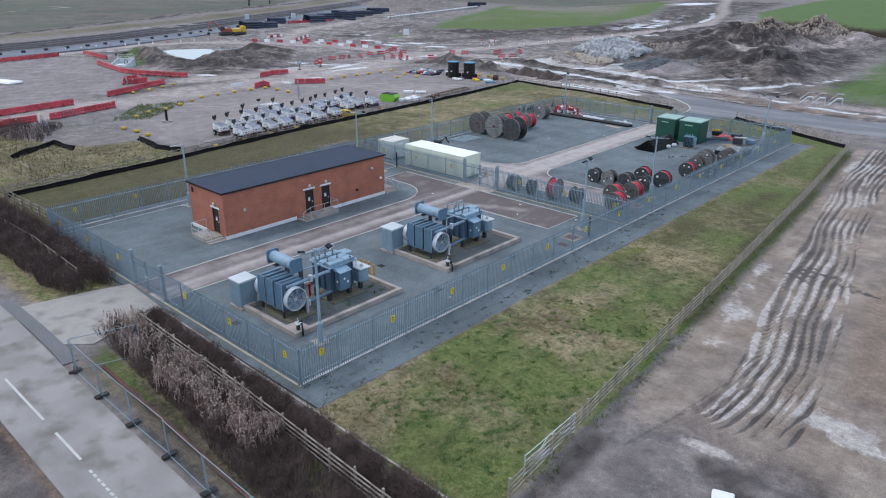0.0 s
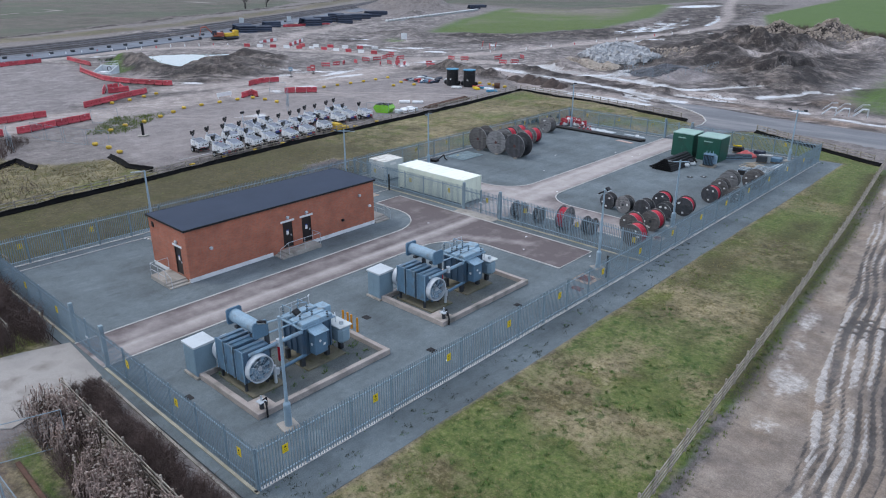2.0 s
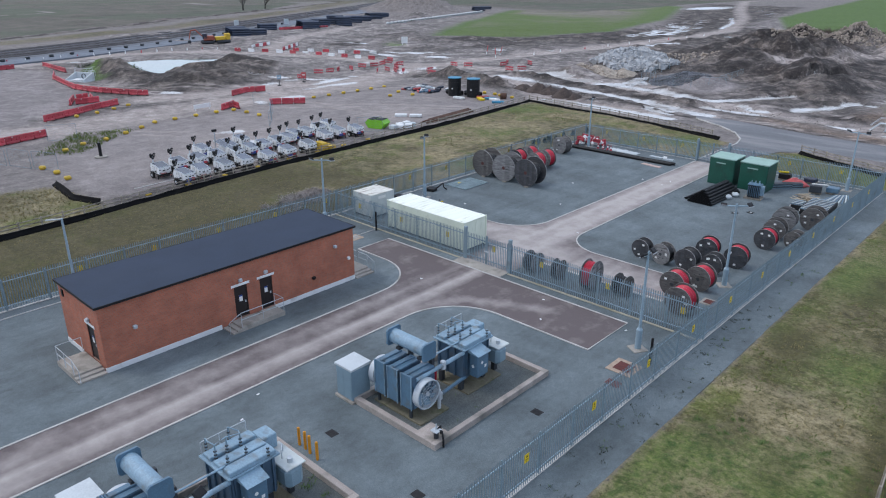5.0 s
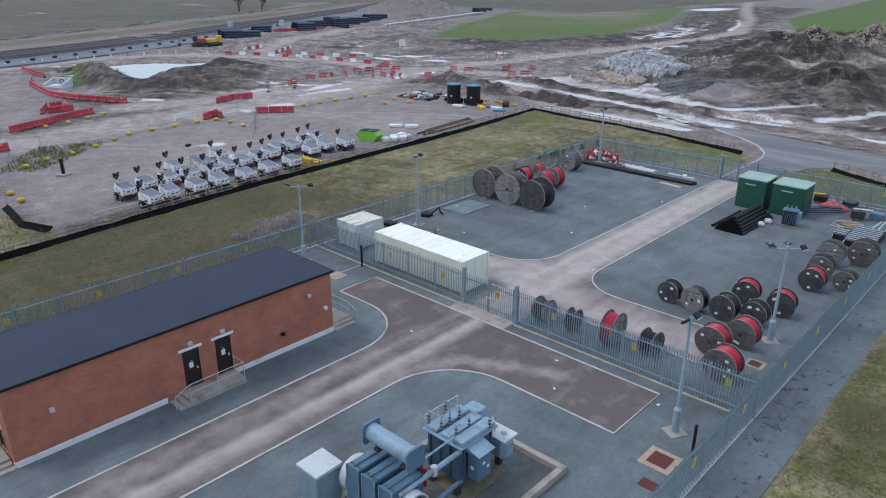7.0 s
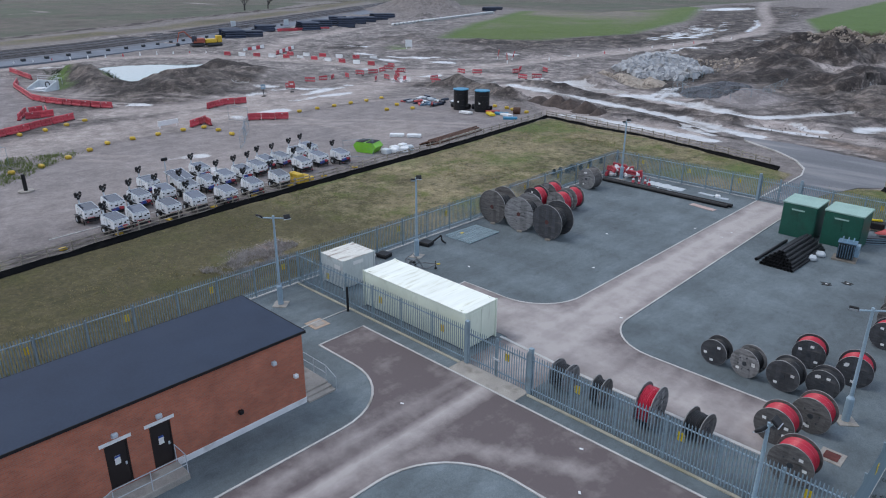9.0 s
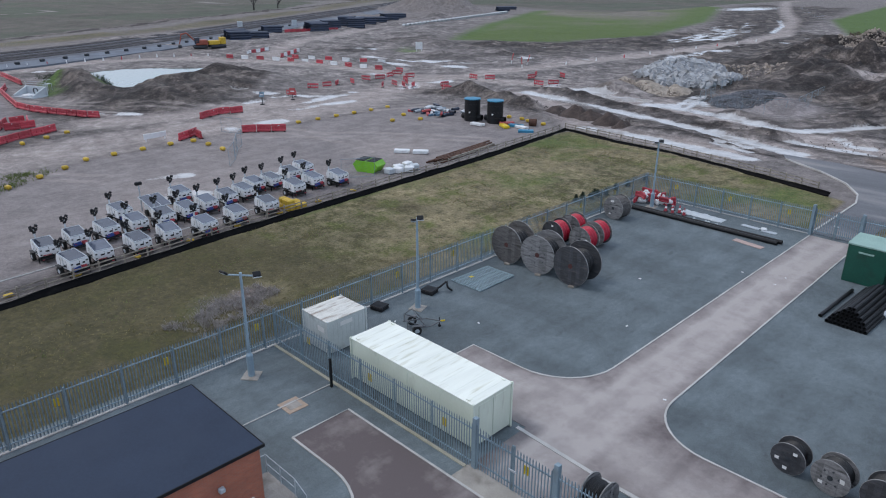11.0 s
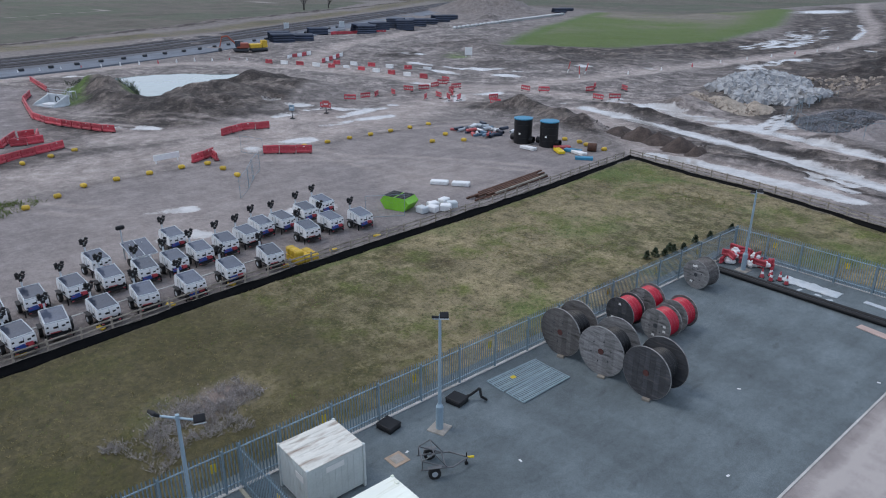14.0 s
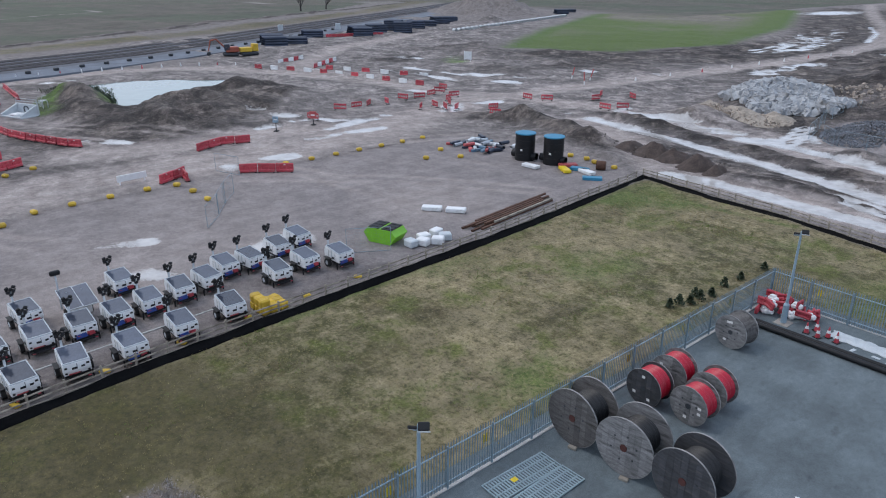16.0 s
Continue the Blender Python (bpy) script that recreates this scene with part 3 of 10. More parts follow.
for cx, cy, r in tuft_centres:
    near = (np.abs(X - cx) < 2 * r) & (np.abs(Y - cy) < 2 * r)
    zone["tuft"][near] = np.maximum(zone["tuft"][near], np.clip(1.35 - np.hypot(X[near] - cx, Y[near] - cy) / r, 0, 1))
lay("moss", np.clip(1.3 - away(X, Y, [(-15.6, 40), (-16.8, 50), (-18.2, 70), (-20.6, 92)]) / 1.5, 0, 1) * (0.4 + 0.8 * n2), 0.85)
for cx, cy, rx, ry, s in ((-23, 56, 2.4, 8, 0.9), (-21, 64, 3.5, 8, 0.75), (-22.5, 47, 2.2, 5, 0.6), (-23, 80, 2.5, 10, 0.6)):
    lay("moss", np.clip(1.2 - np.hypot((X - cx) / rx, (Y - cy) / ry), 0, 1) * (0.5 + 0.7 * n2), s)
lay("lush", within(X, Y, GRASS_BACK, 0.8) * np.clip(2.4 * rough(X, Y, 8, 301, 4) - 1.0, 0, 1), 0.75)
# bare stony patch in the grass behind the compound
lay("grit", np.clip(1.15 - np.hypot((X + 67.6) / 2.6, (Y - 53.6) / 4.2), 0, 1) * (0.4 + n3), 0.8)
stony = np.clip(1.3 * np.clip(1.2 - np.hypot((X + 67.8) / 2.5, (Y - 53.6) / 4.2), 0, 1) * (0.1 + 1.3 * n3), 0, 1)
for key in ("grass", "moss", "lush"):
    zone[key] *= 1 - 0.8 * stony
lay("rust", stony, 0.6)
# open field beyond the railway
FIELD = [(-275, 40), (-273, 88), (-283, 113), (-294, 143), (-320, 187), (-384, 270), (-900, 900), (-4000, 4600), (-4000, -2500), (-275, -2500)]
lay("field", within(X, Y, FIELD, 3))
lay("field", np.clip((Y - 330) / 60, 0, 1) * (X < -230))
lay("field", np.clip((Y - 760) / 100, 0, 1))
VERGE_LINE = [(-255, 40), (-257, 88), (-266, 113), (-279, 146), (-303, 188), (-352, 264), (-600, 600)]
lay("grass", np.clip(1.3 - away(X, Y, VERGE_LINE) / 12, 0, 1) * (0.35 + 0.6 * n2), 0.8)
lay("moss", np.clip(1.3 - away(X, Y, VERGE_LINE) / 11, 0, 1) * (0.3 + 0.7 * n1), 0.75)
HEDGE = [(-240, 20), (-262.7, 76.6), (-291.7, 126.2), (-338, 205.7), (-386.7, 293.8), (-600, 640)]
lay("dark", np.clip(1.3 - away(X, Y, HEDGE) / 3.0, 0, 1), 1.0)
zone["field"] *= 1 - 0.95 * np.clip(1.6 - away(X, Y, HEDGE) / 3.4, 0, 1)
FIELD_TRACK = [(-360, 50), (-396, 117.6), (-437.6, 186), (-462, 269), (-640, 620)]
zone["field"] *= 1 - 0.8 * np.clip(1.4 - away(X, Y, FIELD_TRACK) / 1.6, 0, 1)
lay("pale", np.clip(1.2 - away(X, Y, [(-360, 50), (-396, 117.6), (-437.6, 186), (-462, 269), (-640, 620)]) / 2.0, 0, 1), 0.7)
lay("lush", np.clip((-400 - X + 0.45 * (Y - 117)) / 30, 0, 1) * (0.2 + 0.5 * n1) * (X < -360), 0.55)
# stone-surfaced yards
TOWER_YARD = [(-79, 40), (-80.2, 62), (-82, 88), (-84, 111), (-97, 116), (-112, 110), (-112.5, 84), (-112, 60), (-104, 42), (-90, 40)]
lay("grit", within(X, Y, TOWER_YARD, 2), 0.72)
lay("grit", within(X, Y, [(-190, 20), (-193, 66), (-176, 72), (-150, 66), (-136, 60), (-121, 45), (-119, 10)], 2), 0.85)
lay("grit", within(X, Y, [(-82, 155), (-77, 143), (-66, 139), (-62, 150), (-74, 160)], 2), 0.8)
# haul roads
ROADS = (
    ([(-192, 60), (-197, 74), (-202, 96), (-199, 106), (-191, 116), (-170, 124), (-157, 129), (-137, 133)], 3.2),
    ([(-137, 133), (-128, 139), (-126, 167), (-123, 193), (-120, 225), (-120, 260), (-122, 288), (-146, 362), (-176, 434), (-223, 560)], 3.2),
    ([(-113, 15), (-116, 40), (-118, 62), (-119, 90), (-121, 108), (-127, 122), (-131, 133)], 5.5),
    ([(-170, 125), (-190, 134), (-212, 158), (-236, 205)], 3.5),
    ([(-131, 70), (-128, 84), (-127, 98)], 4),
    ([(-128, 137), (-110, 142), (-94, 140), (-83, 137), (-68, 133), (-45, 127), (0, 124)], 2.6),
    ([(-107, 133), (-84, 117), (-64, 115)], 3.0),
)
for line, w in ROADS:
    lay("pale", np.clip(1.5 - away(X, Y, line) / w, 0, 1) * (0.55 + 0.6 * n2))
lay("pale", within(X, Y, TOWER_YARD, 2) * np.clip(n1 * 1.8 - 0.5, 0, 1), 0.5)
lay("pale", np.clip(1.4 - away(X, Y, [(-60, 123), (-30, 121), (20, 118)]) / 2, 0, 1) * n2, 0.9)
# swung wheel tracks and damp patches over the stone yard and the junction
for k, line in enumerate(([(-84, 84), (-96, 88), (-108, 86), (-122, 80), (-140, 72)], [(-88, 100), (-100, 92), (-112, 78), (-119, 60), (-118, 40)], [(-90, 78), (-97, 66), (-104, 58), (-116, 50)], [(-118, 110), (-124, 96), (-133, 84), (-150, 72), (-170, 64)], [(-110, 112), (-116, 96), (-119, 76), (-130, 62)], [(-92, 104), (-106, 100), (-117, 92), (-121, 78)])):
    d = away(X, Y, line)
    lay("pale", np.clip(1.4 - np.abs(d - 1.1) / 0.7, 0, 1) * np.clip(2.4 * rough(X, Y, 9, 110 + k, 3) - 0.6, 0, 1), 0.75)
    lay("dark", np.clip(1.3 - d / 0.6, 0, 1) * np.clip(2.4 * rough(X, Y, 11, 120 + k, 3) - 0.85, 0, 1), 0.6)
for cx, cy, rx, ry, s in ((-104, 93, 5, 3, 0.55), (-95, 84, 4, 2.5, 0.45), (-107, 66, 4, 5, 0.5), (-99, 55, 4, 3, 0.5), (-133, 66, 6, 3, 0.55), (-158, 55, 9, 4, 0.5), (-125, 74, 3, 4, 0.5)):
    lay("dark", np.clip(1.2 - np.hypot((X - cx) / rx, (Y - cy) / ry), 0, 1) * (0.6 + 0.6 * n2), s)
lay("pale", np.clip(1.3 - np.hypot((X + 92) / 9, (Y - 90) / 8), 0, 1) * (0.4 + 0.8 * n2), 0.8)
# wheel lines along the ditch road
for k in range(13):
    o = -3.0 + 1.25 * k + 0.5 * math.sin(k * 2.1)
    d = away(X, Y, [(-116, 140 + o), (-88, 131 + o), (-66, 125.5 + o), (-45, 120.5 + o), (0, 113 + o)])
    lay("dark" if k % 2 else "pale", np.clip(1.3 - d / 0.45, 0, 1) * np.clip(2.6 * rough(X, Y, 10, 130 + k, 3) - 0.75, 0, 1), 0.8)
for k in range(8):
    o = 1.5 * k
    d = away(X, Y, [(-40 - o, 132 + o), (-52 - o, 142 + 1.5 * o), (-64 - 0.5 * o, 138 + o), (-84, 141 + 0.4 * o), (-100, 146 + 0.3 * o)])
    lay("pale", np.clip(1.3 - d / 0.5, 0, 1) * np.clip(2.4 * rough(X, Y, 9, 150 + k, 3) - 0.8, 0, 1), 0.7)
lay("dark", np.clip(1.3 - away(X, Y, [(-100, 42), (-104.8, 49.5), (-107.2, 54.7), (-111.4, 60.9), (-112, 68.8), (-112, 74.2), (-108.6, 74.6), (-101, 73.6)]) / 0.5, 0, 1) * (0.4 + 0.7 * n3), 0.8)
lay("dark", np.clip(1.3 - away(X, Y, [(-112, 86), (-112.4, 109)]) / 0.5, 0, 1) * (0.4 + 0.7 * n3), 0.8)
# dark soil
lay("dark", within(X, Y, [(-45, 209), (-41, 171), (-43, 137), (-60, 141), (-104, 203), (-104, 244), (-90, 258)], 6) * (0.65 + 0.7 * n2), 0.9)
lay("dark", within(X, Y, [(-148, 72), (-168, 94), (-169, 108), (-156, 114), (-140, 99), (-130, 80), (-135, 74)], 3) * (0.8 + 0.4 * n2), 1.0)
lay("dark", np.clip(1.3 - away(X, Y, [(-155, 160), (-130, 215), (-136, 250)]) / 9, 0, 1) * (0.3 + n2), 0.7)
lay("dark", np.clip(1.2 - away(X, Y, [(-100, 128), (-80, 122.6), (-66, 119.6), (-58, 117.8)]) / 0.7, 0, 1), 0.9)
lay("dark", np.clip(1.2 - away(X, Y, [(-100, 130), (-80, 124.2), (-64, 120.8)]) / 0.5, 0, 1), 0.8)
lay("dark", np.clip(1.2 - away(X, Y, [(-108, 138), (-80, 131), (-55, 125), (-20, 121)]) / 3, 0, 1) * (0.3 + n2), 0.75)
lay("dark", np.clip(1.3 - away(X, Y, [(-122, 121), (-109, 125), (-96, 120), (-79, 121)]) / 4, 0, 1), 0.8)
far = np.clip((Y - 112) / 10, 0, 1) * (X < 0) + np.clip((-113 - X) / 8, 0, 1) * (Y > 60)
far = np.clip(far, 0, 1) * (1 - zone["grit"]) * (1 - zone["field"]) * (1 - zone["grass"]) * (Y < 300) * (X > -200)
lay("dark", far * np.clip(2.2 * rough(X, Y, 40, 61) - 0.55, 0, 1) * (1 - np.clip(zone["pale"] * 1.5, 0, 1)), 0.8)
lay("wet", far * np.clip(6 * rough(X * 0.6 + Y * 0.5, Y * 0.8 - X * 0.45, 7, 71, 4) - 4.1, 0, 1) * (1 - zone["lush"]) * ((X < -190) | (X > -128) | (Y > 118)) * (X < -108), 0.85)
lay("dark", within(X, Y, [(-77.6, 40), (-81.4, 78), (-85.5, 78), (-87, 60), (-84, 40)], 1.2) * (0.55 + 0.5 * n2), 0.9)
# churned clay beside the compound, with tyre tracks
CLAY = [(-13.2, 15), (-14, 28.5), (-15.8, 50.6), (-17.6, 72), (-20.4, 97), (-12, 101), (60, 100), (60, 5), (-12, 5)]
clay = within(X, Y, CLAY, 0.6)
LEFT = ((96, -18.8), (79, -17.8), (70, -16.5), (58, -14.5), (50, -13.4), (44, -12.7), (38, -11.4), (34, -11.0), (30.5, -11.2), (27.6, -12.2))
RIGHT = ((99, -14.0), (82, -13.7), (72, -12.4), (60, -10.6), (52, -9.2), (46, -8.0), (40, -7.1), (36, -6.6), (32.5, -6.2), (29, -6.0))
lay("clay", clay * np.clip(0.55 + 0.5 * n1 + 0.5 * (n2 - 0.5), 0, 1), 1.0)
zone["clay"] *= 1 - 0.6 * np.clip((29.5 - Y + 2 * n2) / 4, 0, 1) * (X > -14)
lay("rust", clay * within(X, Y, [(-8.3, 50), (-6.0, 36.5), (2, 36), (30, 60), (6, 80), (-4, 66)], 0.8) * (0.6 + 0.3 * n2), 0.9)
for cx, cy, rx, ry, s in ((-14.0, 43.1, 1.1, 2.2, 0.95), (-14.6, 46.5, 0.9, 2.6, 0.8), (-5.2, 33.9, 1.7, 0.9, 0.95), (-4.2, 33.0, 1.4, 0.7, 0.8), (-17.2, 90, 2.8, 5.5, 1.0), (-13.2, 37, 0.8, 1.8, 0.6), (-15.2, 51, 0.8, 2.5, 0.6), (-6.4, 34.5, 1.2, 1.2, 0.7), (-12.5, 30.5, 1.4, 0.8, 0.6), (-9.5, 28.0, 2.2, 0.5, 0.65)):
    lay("chalk", clay * np.clip(1.3 - np.hypot((X - cx) / (1.5 * rx), (Y - cy) / (1.4 * ry)), 0, 1) * np.clip(1.7 * rough(X, Y, 3.2, 97, 4) - 0.05, 0, 1), s)
# bundle of tyre tracks: pale and dark ribbons that follow the bend
ly, lx = np.array(LEFT[::-1]).T
ry, rx_ = np.array(RIGHT[::-1]).T
left_x, right_x = np.interp(Y, ly, lx), np.interp(Y, ry, rx_)
across = X - left_x + 0.5 * (rough(0 * X, Y, 8, 201, 2) - 0.5) + 0.12 * (n3 - 0.5)
bundle_soft = np.clip((X - left_x) / 0.25, 0, 1) * np.clip((right_x - X) / 0.25, 0, 1) * np.clip((Y - 29 + 3 * (n2 - 0.5)) / 2.5, 0, 1) * clay
phase = across / 0.56 + 2.0 * rough(across, Y * 0.1, 1.6, 210, 2) + 1.1 * rough(across, Y * 0.25, 2.2, 212, 2)
ribbon = np.sin(2 * math.pi * phase) + 2.0 * (rough(across, Y * 0.12, 0.8, 214, 2) - 0.5)
fade = np.clip(2.4 * rough(X, Y * 0.5, 3.0, 216, 3) - 0.2, 0.4, 1)
rut = np.clip(1.3 * ribbon + 0.1, 0, 1) * bundle_soft * fade
ridge = np.clip(-1.5 * ribbon, 0, 1) * bundle_soft
lay("chalk", ridge * np.clip(3.0 * rough(X, Y * 0.6, 2.6, 230, 3) - 0.75, 0, 1), 0.9)
for k, (o, w) in enumerate(((0.0, 0.1), (0.5, 0.13), (1.35, 0.1), (1.9, 0.12), (-0.9, 0.08))):
    d = away(X, Y, [(-14.9 + o, 60.2), (-13.3 + o, 50.8), (-11.9 + 0.9 * o, 43.6), (-10.7 + 0.8 * o, 38.0), (-10.7 + 0.6 * o, 34.8 - 0.5 * o), (-11.0 + 0.4 * o, 32.2 - 0.8 * o), (-11.4, 29.5 - o), (-12.2, 25.6 - o)]) + 0.1 * (n3 - 0.5)
    rut = np.maximum(rut, np.clip(1.3 - d / (0.8 * w), 0, 1) * (0.55 - 0.06 * k))
for k in range(9):
    y0 = 50.6 + 0.34 * k
    rut = np.maximum(rut, np.clip(1.3 - (away(X, Y, [(-14.2 + 0.2 * k, y0 - 0.6 + 0.12 * k), (-10.8, y0 + 0.2), (-7.4 - 0.25 * (k % 3), y0 + 0.9 - 0.35 * k)]) + 0.3 * (n3 - 0.5)) / 0.1, 0, 1) * 0.95)
rut *= clay
zone["rut"] = rut
lay("dark", clay * np.clip((30 - Y + 0.55 * (X + 12)) / 5, 0, 1) * np.clip(3 * rough(X * 0.7 + Y * 0.4, Y - 0.5 * X, 1.8, 240, 4) - 1.15, 0, 1), 0.6)
lay("dark", np.clip(1.3 - away(X, Y, [(-12.6, 16), (-13.2, 24), (-13.9, 31), (-14.6, 38)]) / 0.9, 0, 1) * np.clip(2.6 * n3 - 0.6, 0, 1), 0.6)
zone["chalk"] *= 1 - 0.85 * rut
lay("wet", clay * np.clip(1.2 - np.hypot((X + 17.0) / 1.6, (Y - 89) / 3.5), 0, 1) * (0.3 + 0.6 * n3), 0.7)
# puddles and wet runs
DITCH = [(-107.4, 133.4), (-97.1, 131.4), (-84.6, 128.9), (-73.4, 125.7), (-63.3, 122.7), (-57, 120.9)]
ragged = np.clip(2.6 * rough(X, Y, 4, 87, 4) - 0.55, 0, 1)
lay("wet", np.clip(1.25 - away(X, Y, DITCH[:4]) / 1.6, 0, 1) * (0.75 + 0.4 * n2), 0.95)
lay("wet", np.clip(1.25 - away(X, Y, DITCH[2:]) / 1.9, 0, 1) * (0.8 + 0.3 * n2), 0.95)
lay("wet", np.clip(1.3 - away(X, Y, [(-82.7, 115.5), (-78.2, 116.2), (-73, 115.9), (-68.8, 115.4), (-64.6, 115.1), (-60.3, 114.8)]) / 1.6, 0, 1) * (0.8 + 0.3 * n2), 0.95)
lay("wet", np.clip(1.3 - away(X, Y, [(-82.8, 138.3), (-77.4, 137.6), (-71.8, 136.2), (-67.2, 134.8), (-62, 133.8), (-57.5, 138.3), (-53.1, 146.5)]) / 1.8, 0, 1) * (0.5 + 0.8 * n2), 0.95)
for k, (o, w) in enumerate(((0.0, 1.0), (1.8, 0.6), (-1.7, 0.7))):
    lay("wet", np.clip(1.3 - away(X, Y, [(-108.9, 142.4 + o), (-102, 141.4 + o), (-94.9, 140.7 + o), (-88.1, 139.4 + o), (-82.8, 138.3 + o)]) / w, 0, 1) * (0.6 + 0.8 * n2), 0.95)
for line in ([(-81.7, 138.2), (-82.9, 144), (-84.4, 150.3)], [(-80, 139.3), (-81.9, 146.4), (-83.3, 152.3)], [(-81, 146.4), (-78.4, 142.2)], [(-67.8, 120.8), (-62, 120)], [(-66, 119), (-61.2, 117.8)]):
    lay("wet", np.clip(1.3 - away(X, Y, line) / 0.7, 0, 1) * (0.6 + 0.8 * n2), 0.95)
for line, w in (([(-113.9, 198.6), (-114.4, 212.7), (-113.6, 225.2)], 2.4), ([(-56.1, 157.6), (-53.6, 163.6), (-50.8, 171.1)], 1.5), ([(-47.7, 134.9), (-45.4, 139.7), (-43.5, 146)], 1.7), ([(-40.8, 145), (-39, 158)], 0.9), ([(-58.1, 134.8), (-53.9, 129.9), (-51.6, 129.5)], 0.7), ([(-136.8, 73.2), (-134.6, 75.2), (-132, 77.3)], 1.5), ([(-142.8, 98), (-139.4, 99.4), (-136.4, 100)], 1.4), ([(-131.5, 92.5), (-132, 96)], 0.8), ([(-132.5, 99), (-131.5, 103)], 0.8), ([(-121.5, 95.1), (-121.6, 100.5), (-121.1, 105.8)], 0.9), ([(-125.1, 97.3), (-126, 103.4), (-127.2, 109.2)], 0.9), ([(-114.7, 80.8), (-115.9, 84.2), (-115.3, 88.3)], 1.2), ([(-126.3, 129.2), (-125.5, 133.7)], 1.1), ([(-144.2, 147.8), (-139, 150.6)], 1.6), ([(-168.3, 142.1), (-153.5, 142.5), (-146.5, 142.4)], 0.9), ([(-168, 147), (-152, 150)], 0.9), ([(-92, 62), (-90, 69), (-91, 75)], 1.3), ([(-100, 62), (-98, 66)], 0.7), ([(-129, 103), (-128, 111.5)], 0.6), ([(-60, 127), (-50, 126), (-38, 124.5)], 0.6), ([(-33, 123), (-15, 120)], 0.7), ([(-181, 164), (-177, 170)], 1.0)):
    lay("wet", np.clip(1.35 - away(X, Y, line) / (1.5 * w), 0, 1) * ragged, 0.98)
for k in range(11):
    f = k / 10
    lay("wet", np.clip(1.25 - away(X, Y, [(-165 + 14 * f, 324 + 17 * f), (-150 + 11 * f, 291 + 14 * f), (-140.3 + 10 * f, 261 + 8 * f), (-137.4 + 8 * f, 236 + 6 * f)]) / 0.75, 0, 1) * np.clip(2.6 * rough(X, Y, 12, 81 + k, 3) - 0.75, 0, 1), 0.95)
lay("wet", np.clip(1.25 - away(X, Y, [(-151.2, 360.9), (-137.4, 328.5), (-127.1, 292.4)]) / 1.6, 0, 1), 0.8)
lay("wet", np.clip(1.2 - np.hypot((X + 201) / 17, (Y - 450) / 42), 0, 1) * (0.5 + 0.6 * n3), 0.95)
lay("dark", within(X, Y, [(-225, 500), (-160, 500), (-118, 290), (-135, 250), (-170, 330), (-215, 440)], 8), 0.65)
for k in range(7):
    lay("wet", np.clip(1.2 - away(X, Y, [(-150 - 6 * k, 395 + 15 * k), (-140 - 6 * k, 390 + 15 * k)]) / 2.2, 0, 1) * (0.3 + 0.8 * n3), 0.9)
lay("dark", within(X, Y, [(-136.6, 61.6), (-135.3, 64.9), (-128.1, 67.0), (-123.8, 66.2), (-123.2, 62.7), (-119.5, 54), (-126, 50)], 1.5) * (0.4 + 0.25 * n2), 1.0)
lay("churn", np.clip((Y - 111) / 8, 0, 1) * (X > -260) * (Y < 420), 1.0)
lay("churn", np.clip((-112 - X) / 6, 0, 1) * (X > -200) * (Y > 30) * (Y < 420), 0.8)
lay("churn", (X > -113) * (X < -76) * (Y > 30) * (Y < 113), 0.15)
zone["churn"] *= (1 - 0.75 * np.clip(zone["pale"], 0, 1)) * (1 - 0.6 * np.clip(zone["grit"], 0, 1)) * (1 - zone["field"]) * (1 - np.clip(zone["lush"] + zone["grass"], 0, 1))
# banks beside the ditch, the pale way between the mounds and the tan spoil along the road
BANK = np.clip(1.4 - away(X, Y, [(-106, 137.6), (-96, 135.6), (-84, 133.2), (-72, 130), (-60, 127.6)]) / 1.1, 0, 1) * (0.5 + 0.8 * n3)
lay("dark", BANK, 0.9)
lay("dark", np.clip(1.3 - away(X, Y, [(-104, 129.6), (-90, 127.3), (-78, 124)]) / 0.6, 0, 1) * (0.5 + 0.7 * n3), 0.9)
lay("dark", np.clip(1.3 - away(X, Y, [(-76.4, 120.3), (-70.7, 119.8), (-66.2, 119.4), (-61, 117.1)]) / 0.45, 0, 1), 0.95)
lay("dark", np.clip(1.3 - away(X, Y, [(-84, 118.4), (-74, 118.2), (-66, 117.4)]) / 0.5, 0, 1) * (0.4 + 0.8 * n3), 0.9)
lay("dark", np.clip(1.5 - away(X, Y, [(-181.4, 153.6), (-173, 173.8), (-163.9, 195.5), (-146.4, 207.5), (-138.3, 234.7)]) / 7, 0, 1) * np.clip(3 * rough(X + 0.7 * Y, Y * 0.3, 8, 250, 4) - 1.0, 0, 1), 0.9)
lay("pale", np.clip(1.4 - away(X, Y, [(-65, 174.9), (-61.2, 194), (-55.2, 231)]) / 3.5, 0, 1) * (0.3 + 0.7 * n2), 0.85)
lay("rust", np.clip(1.4 - away(X, Y, [(-48.8, 123.5), (-41.1, 120.6), (-32.5, 119.4), (-20, 119.8)]) / 2.0, 0, 1) * (0.3 + 0.9 * n2), 0.8)
lay("rust", np.clip(1.2 - np.hypot((X + 36) / 6, (Y - 138) / 12), 0, 1) * (0.4 + 0.8 * n2), 0.75)
lay("lush", within(X, Y, [(-175.5, 161.1), (-180.1, 168.7), (-176.6, 173.2), (-165.9, 164.3), (-167.3, 157.5)], 2) * np.clip(2 * n2, 0, 1), 0.6)

Z = 0.10 * (n2 - 0.5) + 0.05 * (n3 - 0.5)
mud = np.clip(1 - zone["grass"] - zone["grit"], 0, 1) * (Y > 100) + (X < -112) * (1 - zone["grit"]) * 0.5
Z += np.clip(mud, 0, 1) * (0.7 * (n1 - 0.5) + 0.5 * (n2 - 0.5)) * (1 - zone["pale"]) * (1 - zone["wet"])

